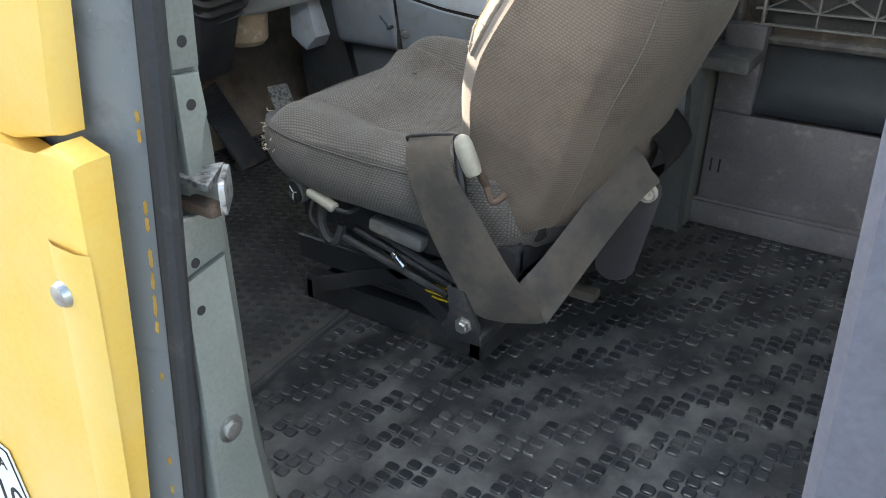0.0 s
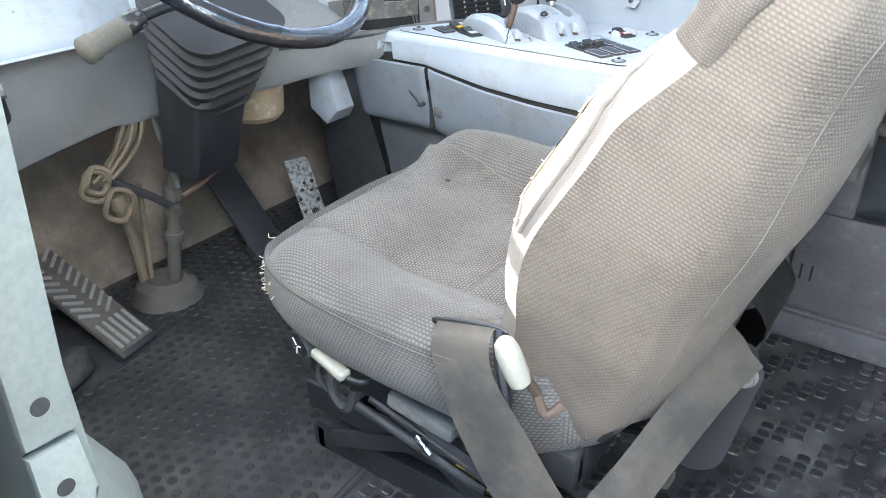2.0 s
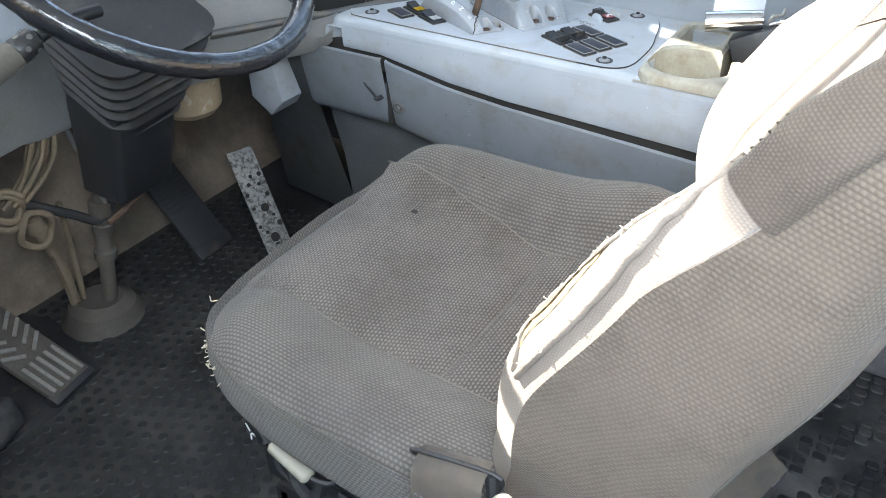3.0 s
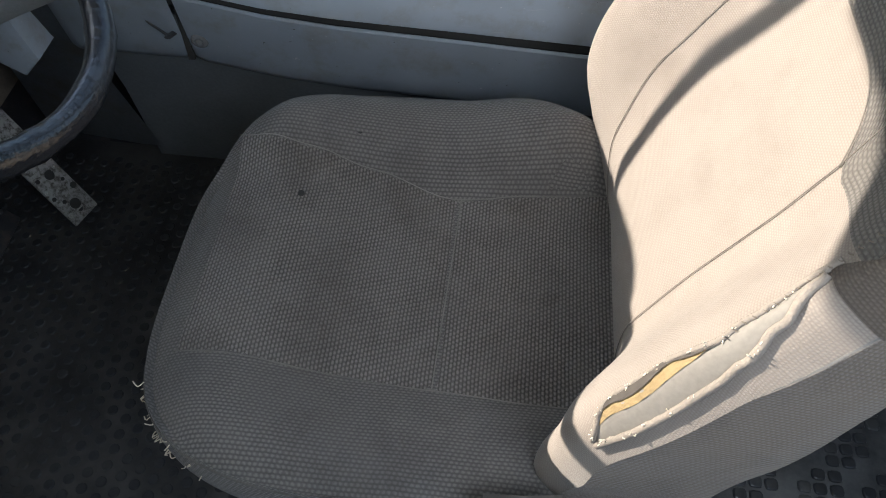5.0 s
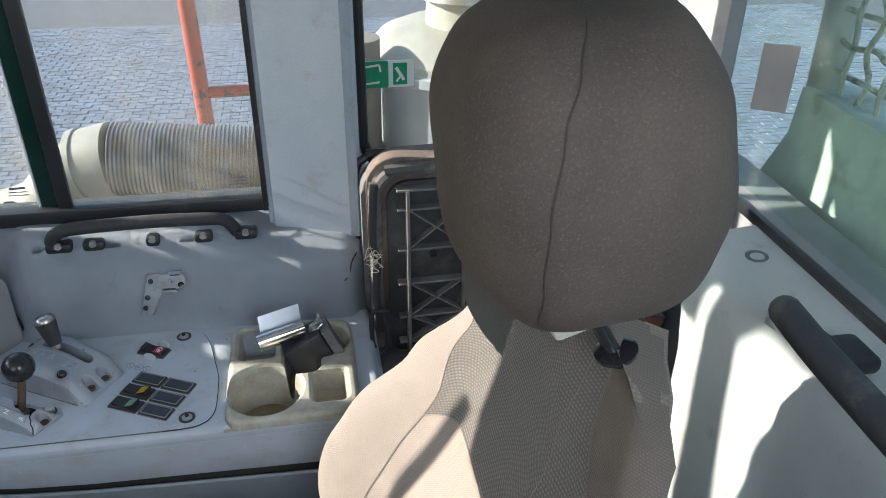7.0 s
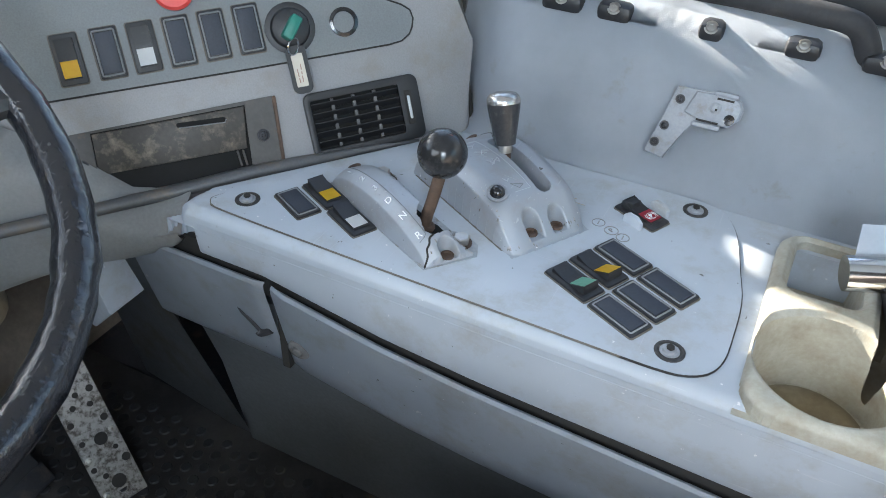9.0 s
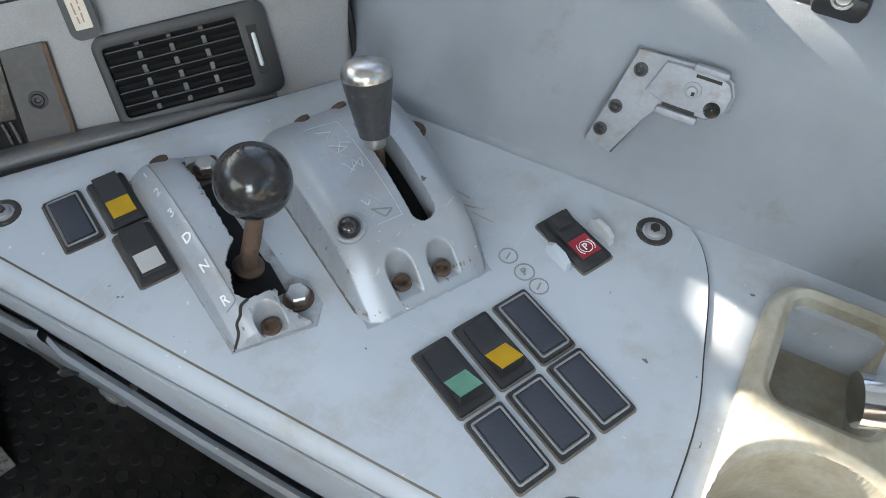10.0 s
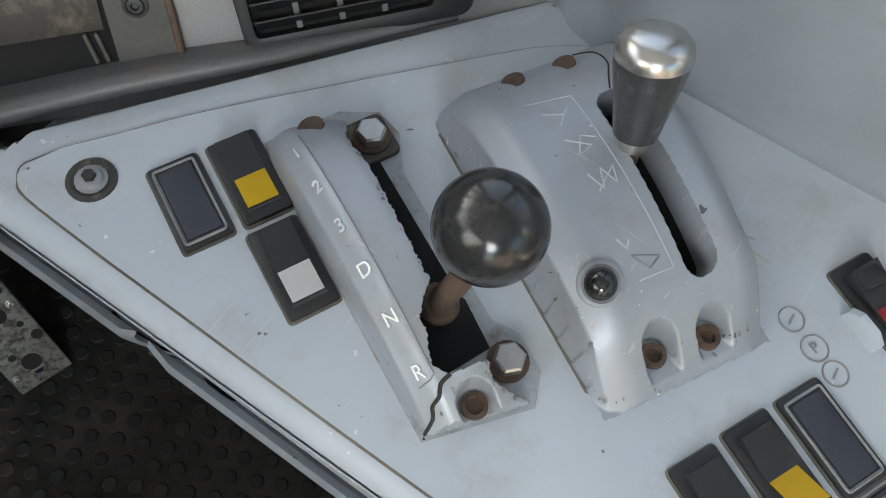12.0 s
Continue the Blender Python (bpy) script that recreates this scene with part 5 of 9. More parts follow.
def rocker(name, cx, cy, kind, lens=None, label="", m=CON, parent=None, base_z=0.0022):
    """A switch module 26 by 49 mm in the local frame: a blank, or a rocker with a coloured lens."""
    M = m @ Matrix.Translation((cx, cy, base_z))
    t = thing(name, label, "switch", M.translation) if parent is None else parent
    bm = bmnew()
    prism(bm, rounded(0, 0, 0.0495, 0.0255, 0.0018, 2), 0.0, 0.0030, 0.0010, M)
    bez = part("bezel", bm, BLACK, t)
    bm = bmnew()
    prism(bm, rounded(0.0003, -0.0002, 0.0517, 0.0275, 0.0024, 2), 0.0, 0.0007, 0.0, M)
    part("grime_rim", bm, GRIME_EDGE, bez, "line of brown dirt round the switch")
    if kind == "blank":
        bm = bmnew()
        prism(bm, rounded(0, 0, 0.040, 0.0172, 0.0012, 2), 0.0028, 0.0042, 0.0006, M)
        part("blank_cap", bm, BLACK_FLAT, t)
        bm = bmnew()
        ring = rounded(0, 0, 0.0435, 0.0205, 0.0012, 2)
        tube(bm, [M @ Vector((x, y, 0.0031)) for x, y in ring + ring[:1]], 0.0009, 4, 1)
        part("bright_rim", bm, RIM_DUST, t, "dusty grey rim")
    else:
        bm = bmnew()
        prof = [(-0.0195, 0.0075), (-0.004, 0.0035), (0.004, 0.0042), (0.0185, 0.0115), (0.0195, 0.0095), (0.0195, 0.002), (-0.0195, 0.002)]
        if kind == "down":
            prof = [(-0.0195, 0.0105), (-0.004, 0.0062), (0.004, 0.0052), (0.0185, 0.0045), (0.0195, 0.0035), (0.0195, 0.001), (-0.0195, 0.001)]
        loft(bm, [[M @ Vector((a, s * 0.0085, h)) for a, h in prof] for s in (-1, 1)], True, True)
        key = part("rocker_key", bm, BLACK, t)
        bm = bmnew()
        z0, z1 = (0.0047, 0.0112) if kind != "down" else (0.0056, 0.0050)
        z = [(0.0015, z0 - 0.0012 * (kind != "down")), (0.0180, z1)]
        loft(bm, [[M @ Vector((a, s * 0.0080, h + 0.0004)) for a, h in z] for s in (-1, 1)])
        bmesh.ops.solidify(bm, geom=bm.faces[:], thickness=0.0006)
        part("lens", bm, lens, key, "coloured lens")
    return t


def console_switches():
    # three modules at the front of the plate and six behind the covers
    def loc(x, y):
        v = CON.inverted() @ Vector((x, y, TOP))
        return v.x, v.y
    for x, y, kind, lens, lab in ((-0.428, 0.426, "blank", None, "blank black switch cover at the front of the control plate"),
                                  (-0.414, 0.4535, "down", SW_YELLOW, "black rocker switch with a yellow lens beside the gear selector"),
                                  (-0.3665, 0.4275, "down", PAINT_WHITE, "black rocker switch with a white lens beside the gear selector")):
        t = rocker("rocker_switch", *loc(x, y), kind, lens, lab)
        tagged(t, group="switches at the front of the plate")
    for x, y, kind, lens, lab in ((-0.1475, 0.4445, "up", SW_GREEN, "black rocker switch with a green lens"),
                                  (-0.1345, 0.4725, "up", SW_YELLOW, "black rocker switch with a bright yellow lens"),
                                  (-0.120, 0.500, "blank", None, "blank black switch cover"),
                                  (-0.0995, 0.4205, "blank", None, "blank black switch cover"),
                                  (-0.0865, 0.4485, "blank", None, "blank black switch cover"),
                                  (-0.0725, 0.4765, "blank", None, "blank black switch cover")):
        t = rocker("rocker_switch", *loc(x, y), kind, lens, lab)
        tagged(t, group="block of six switches")
    # parking brake switch with guards
    x, y = loc(-0.1235, 0.5755)
    t = rocker("parking_brake_switch", x, y, "down", SW_RED, "black parking brake switch with a red lens and clear side guards")
    M = CON @ Matrix.Translation((x, y, 0.0022))
    bm = bmnew()
    box(bm, (-0.018, -0.007, 0.005), (-0.006, 0.007, 0.0125), 0.002, 2, M @ Matrix.Rotation(-0.15, 4, 'Y'))
    part("finger_grip", bm, BLACK, t)
    for s in (-1, 1):
        bm = bmnew()
        prism(bm, [(-0.010, 0), (0.013, 0), (0.012, 0.008), (0.006, 0.012), (-0.004, 0.012), (-0.009, 0.008)], -0.002, 0.002, 0.0008, M @ Matrix.Translation((0.004, s * 0.0195, -0.001)) @ Matrix.Rotation(math.pi / 2, 4, 'X'))
        part("guard", bm, GREY_SMOOTH, t, "translucent grey guard")
    T = M @ Matrix.Translation((0.0112, 0, 0.0064)) @ Matrix.Rotation(-math.pi / 2, 4, 'Z') @ Matrix.Rotation(math.pi, 4, 'Z')
    words("P", 0.0075, T, PAINT_WHITE, t)
    bm = bmnew()
    for r, a0, a1 in ((0.0045, 0, 360), (0.0062, -45, 45), (0.0062, 135, 225)):
        pts = [T @ Vector((r * math.cos(radians(a0 + (a1 - a0) * i / 16)), r * math.sin(radians(a0 + (a1 - a0) * i / 16)), 0.0003)) for i in range(17)]
        tube(bm, pts, 0.0003, 4, 1)
    part("brake_sign", bm, PAINT_WHITE, t)


def broken_shell(name, xs, ys, height, gone, material, parent, m, thick=0.0016):
    """A moulded shell over a fine net, with the broken-away part left out and a real wall thickness."""
    X, Y = np.meshgrid(xs, ys, indexing="ij")
    Z = height(X, Y)
    G = gone(X, Y)
    bm = bmnew()
    vs = [[bm.verts.new(m @ Vector((X[i, j], Y[i, j], Z[i, j]))) for j in range(len(ys))] for i in range(len(xs))]
    for i in range(len(xs) - 1):
        for j in range(len(ys) - 1):
            if not (G[i, j] or G[i + 1, j] or G[i + 1, j + 1] or G[i, j + 1]):
                bm.faces.new((vs[i][j], vs[i + 1][j], vs[i + 1][j + 1], vs[i][j + 1]))
    bmesh.ops.delete(bm, geom=[v for v in bm.verts if not v.link_faces], context='VERTS')
    bmesh.ops.recalc_face_normals(bm, faces=bm.faces)
    bmesh.ops.solidify(bm, geom=bm.faces[:], thickness=thick)
    return part(name, bm, material, parent, "", 50)


def curve_of(table):
    """A smooth curve through (place, height) pairs."""
    pts = smooth_path([Vector((a, h, 0)) for a, h in table], 8)
    xs, hs = [p.x for p in pts], [p.y for p in pts]
    return lambda a: np.interp(a, xs, hs)


def chips(name, spots, height, m, material, parent, label, rng, size=(0.0003, 0.0010)):
    """Small irregular flakes lying on a moulded surface."""
    bm = bmnew()
    for a, b in spots:
        r = rng.uniform(*size)
        ring = []
        for j in range(7):
            q = 2 * math.pi * j / 7
            p, w = a + r * math.cos(q) * rng.uniform(0.6, 2.0), b + r * math.sin(q) * rng.uniform(0.5, 1.1)
            h = float(height(np.array([[p]]), np.array([[w]]))[0, 0])
            ring.append((p, w, h))
        hs = [h for _, _, h in ring]
        if min(hs) < 0.003 or max(hs) - min(hs) > 0.004:
            continue
        bm.faces.new([bm.verts.new(m @ Vector((p, w, h + 0.0003))) for p, w, h in ring])
    ob = part(name, bm, material, parent, label)
    ob["kind"] = "stuff"
    return ob


def selector_cover():
    """Narrow arched gear selector cover, its right half and one corner broken away."""
    t = thing("gear_selector", "broken silver gear selector cover with black ball lever", "lever", CON @ Vector((-0.5, 0.26, 0)))
    b0 = 0.2330
    ridge = curve_of(((-0.590, 0.006), (-0.584, 0.016), (-0.572, 0.0255), (-0.550, 0.0325), (-0.515, 0.0360), (-0.480, 0.0335), (-0.455, 0.0285), (-0.438, 0.0230), (-0.428, 0.0180), (-0.419, 0.0110), (-0.412, 0.0050), (-0.408, 0.003)))
    rim_b = curve_of(((-0.60, 0.2745), (-0.575, 0.2740), (-0.566, 0.2715), (-0.556, 0.2675), (-0.535, 0.2685), (-0.505, 0.2665), (-0.480, 0.2655), (-0.473, 0.2650), (-0.466, 0.2580), (-0.460, 0.2540), (-0.452, 0.2530), (-0.446, 0.2500), (-0.439, 0.2505), (-0.4345, 0.2545)))
    piece_b = curve_of(((-0.4345, 0.2560), (-0.4335, 0.2690), (-0.4320, 0.2725), (-0.4285, 0.2705), (-0.424, 0.2710), (-0.419, 0.2740), (-0.414, 0.2790), (-0.408, 0.2830), (-0.40, 0.284)))

    def near(A, B):
        return A - 0.20 * (B - b0) + 0.0005

    def height(A, B):
        N = near(A, B)
        H = ridge(N)
        H = H - 0.0095 * (1 - sstep(0.0, 0.0150, B - b0)) - 0.010 * (1 - sstep(0.0, 0.0035, B - b0))
        H = H - 0.006 * sstep(0.262, 0.282, B)
        rec = np.hypot(A + 0.4205, B - 0.2595) - 0.0078
        rec = np.minimum(rec, sd_box(A, B, -0.411, 0.2595, 0.0100, 0.0078, 0.001))
        H = np.where(rec < 0.0015, np.minimum(H, 0.0052 + np.maximum(H - 0.0052, 0) * sstep(-0.0008, 0.0015, rec)), H)
        out = np.minimum(np.minimum(A + 0.586, -0.4190 - N), B - b0)
        return np.where(out < 0.0004, 0.002, np.maximum(H, 0.0024))

    def gone(A, B):
        jag = 0.0004 * np.sin(700 * A) + 0.00025 * np.sin(1900 * A + 1.0)
        return np.where(A < -0.4345, B > rim_b(A) + jag, B > piece_b(A) + jag)
    body = broken_shell("cover", np.linspace(-0.5865, -0.4085, 236), np.linspace(b0 - 0.0003, 0.2838, 74), height, gone, SILVER, t, CON)

    def h_at(a, b):
        return float(height(np.array([[a]]), np.array([[b]]))[0, 0])
    bm = bmnew()
    prism(bm, [(-0.588, 0.2322), (-0.4185, 0.2318), (-0.4070, 0.2835), (-0.420, 0.2950), (-0.440, 0.2960), (-0.452, 0.2880), (-0.54, 0.2890), (-0.562, 0.2985), (-0.578, 0.2955), (-0.588, 0.277)], 0.0018, 0.0028, 0.0, CON)
    part("grimy_base", bm, GREY_SCUFF, t, "soiled flat base under the broken cover")
    # flat black sheet on the uncut plate, painted as the slot's darkness
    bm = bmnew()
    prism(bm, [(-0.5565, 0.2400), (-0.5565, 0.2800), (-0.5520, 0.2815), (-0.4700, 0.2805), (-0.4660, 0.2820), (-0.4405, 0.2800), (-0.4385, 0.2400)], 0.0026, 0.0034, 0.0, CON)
    part("slot", bm, PAINTED_DARK, t, "flat black sheet for the dark of the slot beside the broken cover")
    bm = bmnew()
    prism(bm, rounded(-0.5640, 0.2830, 0.026, 0.023, 0.004, 3), 0.0026, 0.0060, 0.001, CON)
    part("bolt_bracket", bm, GRIMY_PLATE, t, "rusty greasy bolt bracket")
    crack = ((-0.4188, 0.2331), (-0.4210, 0.2352), (-0.4235, 0.2400), (-0.4275, 0.2418), (-0.4290, 0.2455), (-0.4330, 0.2485), (-0.4345, 0.2540))
    bm = bmnew()
    tube(bm, [CON @ Vector((a, b, h_at(a, b) + 0.0002)) for a, b in crack], 0.0010, 6, 4)
    part("crack", bm, LINE_DARK, t, "dark crack through the cover")
    bm = bmnew()
    lathe(bm, CON @ Vector((-0.4205, 0.2595, 0.0050)), (0, 0, 1), [(0, 0.0064), (0.0020, 0.0062), (0.0024, 0.0042), (0.0008, 0.0036), (0.0008, 0.0003)], 16)
    part("screw", bm, RUST, body, "brown recessed screw")
    for a, b, h in ((-0.5640, 0.2835, 0.0058), (-0.4310, 0.2838, 0.0026)):
        bm = bmnew()
        lathe(bm, CON @ Vector((a, b, h)), (0, 0, 1), [(0, 0.0100), (0.0018, 0.0100), (0.0018, 0.007)], 20)
        w = part("washer", bm, RUST, t, "rusted washer")
        bm = bmnew()
        lathe(bm, CON @ Vector((a, b, h + 0.0018)), (0, 0, 1), [(0, 0.0078), (0.0058, 0.0078), (0.0070, 0.0066), (0.0072, 0.0005)], 6)
        part("bolt_head", bm, ZINC, w, "weathered hexagon bolt head")
    bm = bmnew()
    lathe(bm, CON @ Vector((-0.5735, 0.2560, h_at(-0.5735, 0.2560) - 0.0006)), (-0.35, 0, 1), [(0, 0.0068), (0.0014, 0.0068), (0.0014, 0.0005)], 14)
    part("cover_hole", bm, RUST, body, "shallow screw recess")
    # letters along the cover
    for ch, a in (("1", -0.5600), ("2", -0.5370), ("3", -0.5140), ("D", -0.4905), ("N", -0.4665), ("R", -0.4415)):
        slope = math.atan2(h_at(a + 0.004, 0.2425) - h_at(a - 0.004, 0.2425), 0.008)
        side = math.atan2(h_at(a, 0.2455) - h_at(a, 0.2395), 0.006)
        M = CON @ Matrix.Translation((a, 0.2425, h_at(a, 0.2425) + 0.0008)) @ Matrix.Rotation(-slope, 4, 'Y') @ Matrix.Rotation(side, 4, 'X') @ Matrix.Rotation(math.pi / 2, 4, 'Z')
        words(ch, 0.0098, M, PAINT_WHITE if ch in "DNR" else MARK_GREY, body)
    bm = bmnew()
    line = [(-0.570 + 0.004 * i, 0.2478) for i in range(34)] + [(-0.4365, 0.2478 - 0.0025 * i) for i in range(1, 4)]
    tube(bm, [CON @ Vector((a, b, h_at(a, b) + 0.0001)) for a, b in line], 0.00045, 4, 1)
    part("engraved_line", bm, SEAM_GREY, body)
    rng = random.Random(31)
    spots = [(a, float(rim_b(a)) - rng.uniform(0.0008, 0.0022)) for a in (rng.uniform(-0.572, -0.436) for _ in range(16))]
    spots += [(a, float(piece_b(a)) - rng.uniform(0.0008, 0.0025)) for a in (rng.uniform(-0.433, -0.411) for _ in range(20))]
    spots += [(rng.uniform(-0.433, -0.416), rng.uniform(0.240, 0.272)) for _ in range(8)]
    chips("bare_chip", spots, height, CON, BARE, t, "bright broken edge of the cover", rng, (0.0004, 0.0011))
    # lever: bent rusty stem and black ball
    bm = bmnew()
    tube(bm, [(-0.300, 0.4505, 0.516), (-0.298, 0.4510, 0.535), (-0.2935, 0.4545, 0.556), (-0.2895, 0.4595, 0.580), (-0.288, 0.461, 0.590)], 0.0058, 12, 5)
    part("stem", bm, RUST, t, "rusted bent steel stem")
    bm = bmnew()
    lathe(bm, (-0.3005, 0.4500, 0.5225), (0.2, 0.1, 1), [(0, 0.0105), (0.005, 0.0105), (0.007, 0.008), (0.007, 0.004)], 16)
    part("pivot", bm, RUST, t)
    bm = bmnew()
    bmesh.ops.create_uvsphere(bm, u_segments=48, v_segments=28, radius=0.0228)
    bmesh.ops.translate(bm, verts=bm.verts, vec=(-0.2883, 0.461, 0.6025))
    part("ball_knob", bm, BALL, t, "glossy black ball knob")


def dump_lever():
    """Wide arched cover of the dump body lever: a long flat back and a steep front face with two screw wells."""
    t = thing("dump_lever", "silver arched lever cover with a tapered black knob", "lever", CON @ Vector((-0.48, 0.37, 0)))
    a0, a1 = -0.5600, -0.3800
    ridge = curve_of(((-0.570, 0.006), (-0.5605, 0.012), (-0.555, 0.0230), (-0.545, 0.0315), (-0.527, 0.0395), (-0.505, 0.0440), (-0.478, 0.0460), (-0.452, 0.0445), (-0.432, 0.0412), (-0.420, 0.0375), (-0.410, 0.0312), (-0.400, 0.0215), (-0.390, 0.0110), (-0.383, 0.0045), (-0.375, 0.003)))

    def left(A):
        return 0.3125 - 0.058 * (A + 0.47)

    def right(A):
        return 0.4150 - 0.175 * (A + 0.47)

    def slot_mid(A):
        return 0.3795 - 0.125 * (A + 0.47)

    def height(A, B):
        N = A - 0.075 * (B - 0.353)
        H = ridge(N)
        l, r = B - left(A), right(A) - B
        low = 0.55 + 0.45 * sstep(-0.40, -0.44, A)
        H = H - low * (0.0105 * (1 - sstep(0, 0.020, l)) ** 1.3 + 0.012 * (1 - sstep(0, 0.0045, l)))
        H = H - low * (0.0085 * (1 - sstep(0, 0.018, r)) ** 1.3 + 0.014 * (1 - sstep(0, 0.005, r)))
        # lever slot
        s0, s1, w = -0.5150, -0.4170, 0.0078
        d = np.hypot(np.maximum(np.maximum(s0 + w - A, A - (s1 - w)), 0), B - slot_mid(A)) - w
        H = H - 0.034 * sstep(0.0006, -0.0012, d)
        # two screw wells in the front face, open to the front
        for ca, cb in ((-0.4020, 0.3420), (-0.3970, 0.3695)):
            rec = np.minimum(np.hypot(A - ca, B - cb) - 0.0078, sd_box(A, B, ca + 0.012, cb, 0.012, 0.0078, 0.0005))
            H = np.where(rec < 0.0016, np.minimum(H, 0.0085 + np.maximum(H - 0.0085, 0) * sstep(-0.0010, 0.0016, rec)), H)
        out = np.minimum(np.minimum(A - a0, -0.3830 - N), np.minimum(l, r))
        return np.where(out < 0.0004, 0.002, np.maximum(H, 0.0024))

    def h_at(a, b):
        return float(height(np.array([[a]]), np.array([[b]]))[0, 0])
    field("cover", np.linspace(a0 - 0.0006, a1 + 0.004, 230), np.linspace(0.3060, 0.4325, 170), height, SILVER, t, CON, "", 55)
    # black sheet laid in the slot for the darkness inside it
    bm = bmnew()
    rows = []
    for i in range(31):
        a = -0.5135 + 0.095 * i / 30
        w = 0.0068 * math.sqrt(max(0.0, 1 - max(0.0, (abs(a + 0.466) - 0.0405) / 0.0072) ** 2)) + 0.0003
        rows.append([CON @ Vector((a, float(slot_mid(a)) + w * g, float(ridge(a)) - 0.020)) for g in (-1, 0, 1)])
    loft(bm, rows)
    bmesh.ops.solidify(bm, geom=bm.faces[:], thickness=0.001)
    part("slot", bm, PAINTED_DARK, t, "black sheet for the dark inside the lever slot")
    bm = bmnew()
    prism(bm, [(-0.552, left(-0.552) - 0.0012), (-0.402, left(-0.402) - 0.0012), (-0.3885, left(-0.39) + 0.010), (-0.3825, right(-0.385) - 0.012), (-0.394, right(-0.394) + 0.0010), (-0.548, right(-0.548) + 0.0010), (-0.558, right(-0.558) - 0.012), (-0.560, left(-0.560) + 0.012)], 0.0018, 0.0027, 0.0, CON)
    part("grime_rim", bm, GRIME_EDGE, t, "line of dirt round the foot of the cover")
    for a, b in ((-0.4005, 0.3420), (-0.3955, 0.3695)):
        bm = bmnew()
        lathe(bm, CON @ Vector((a, b, 0.0086)), (0, 0, 1), [(0, 0.0064), (0.0024, 0.0060), (0.0026, 0.0038), (-0.001, 0.0034), (-0.001, 0.0003)], 16)
        part("screw", bm, RUST, t, "rusty screw in a well")
    # domed button
    hb = h_at(-0.4345, 0.3265)
    M = CON @ Matrix.Translation((-0.4345, 0.3265, hb - 0.0012)) @ Matrix.Rotation(0.22, 4, 'Y') @ Matrix.Rotation(0.22, 4, 'X')
    up = M.to_3x3() @ Vector((0, 0, 1))
    bm = bmnew()
    lathe(bm, M.translation, up, [(0, 0.0102), (0.0026, 0.0102), (0.0032, 0.0086), (0.0024, 0.0074)], 24)
    part("button_rim", bm, BRACKET, t, "worn metal ring")
    bm = bmnew()
    lathe(bm, M @ Vector((0, 0, 0.0015)), up, [(0, 0.0074), (0.003, 0.0070), (0.0055, 0.0056), (0.0072, 0.0032), (0.0077, 0.0005)], 22)
    part("button", bm, GLOSS_BLACK, t, "small domed black button")
    # engraved frame and position marks
    def on(a, b, lift=0.0002):
        return CON @ Vector((a, b, h_at(a, b) + lift))
    bm = bmnew()
    f = [(-0.527, 0.3465), (-0.5215, 0.3690), (-0.4260, 0.3600), (-0.4275, 0.3420)]
    pts = []
    for (x0, y0), (x1, y1) in zip(f[:-1], f[1:]):
        pts += [on(x0 + (x1 - x0) * i / 24, y0 + (y1 - y0) * i / 24) for i in range(24)]
    tube(bm, pts, 0.0003, 4, 1)
    part("engraved_frame", bm, SEAM_PALE, t)
    signs = [[(-0.518, 0.3500), (-0.513, 0.3590), (-0.517, 0.3640)], [(-0.513, 0.3590), (-0.508, 0.3540)],
             [(-0.500, 0.3505), (-0.492, 0.3600), (-0.490, 0.3520), (-0.499, 0.3585), (-0.495, 0.3640)],
             [(-0.480, 0.3490), (-0.470, 0.3520), (-0.480, 0.3560), (-0.470, 0.3590), (-0.4785, 0.3620), (-0.470, 0.3490)],
             [(-0.4385, 0.3450), (-0.4330, 0.3570), (-0.4300, 0.3500), (-0.4385, 0.3450)], [(-0.4475, 0.3430), (-0.4420, 0.3450), (-0.4450, 0.3480)]]
    for s in signs:
        bm = bmnew()
        pts = []
        for (x0, y0), (x1, y1) in zip(s[:-1], s[1:]):
            pts += [on(x0 + (x1 - x0) * i / 5, y0 + (y1 - y0) * i / 5) for i in range(5)]
        pts.append(on(*s[-1]))
        tube(bm, pts, 0.00042, 4, 1)
        part("engraved_sign", bm, SEAM_GREY if s[0][0] > -0.44 else SEAM_PALE, t)
    # two screw recesses and a hair crack at the far end
    for a, b in ((-0.5470, 0.3545), (-0.5440, 0.3830)):
        bm = bmnew()
        lathe(bm, CON @ Vector((a, b, h_at(a, b) - 0.0008)), (-0.55, 0, 1), [(0, 0.0060), (0.0016, 0.0060), (0.0016, 0.0004)], 14)
        part("rear_recess", bm, RUST, t, "dark recess at the rear of the cover")
    bm = bmnew()
    tube(bm, [on(a, b, 0.0001) for a, b in ((-0.5500, 0.3930), (-0.5440, 0.4010), (-0.5330, 0.4000), (-0.5240, 0.3935), (-0.5160, 0.3880))], 0.0005, 5, 4)
    part("crack", bm, LINE_DARK, t, "hair crack in the cover")
    # paint knocked off along the rubbed edges
    rng = random.Random(12)
    spots = []
    for i in range(85):
        k = i % 5
        if k < 2:
            a = rng.uniform(-0.475, -0.392)
            spots.append((a, float(left(a)) + abs(rng.gauss(0.004, 0.003))))
        elif k == 2:
            b = rng.uniform(0.315, 0.395)
            spots.append((-0.388 + 0.075 * (b - 0.353) - abs(rng.gauss(0.002, 0.004)), b))
        elif k == 3:
            q = rng.uniform(0, 6.283)
            ca, cb = ((-0.4020, 0.3420), (-0.3970, 0.3695))[i // 5 % 2]
            spots.append((ca + 0.006 + 0.0120 * math.cos(q), cb + 0.0105 * math.sin(q)))
        else:
            a = rng.uniform(-0.50, -0.392)
            spots.append((a, float(right(a)) - abs(rng.gauss(0.004, 0.003))))
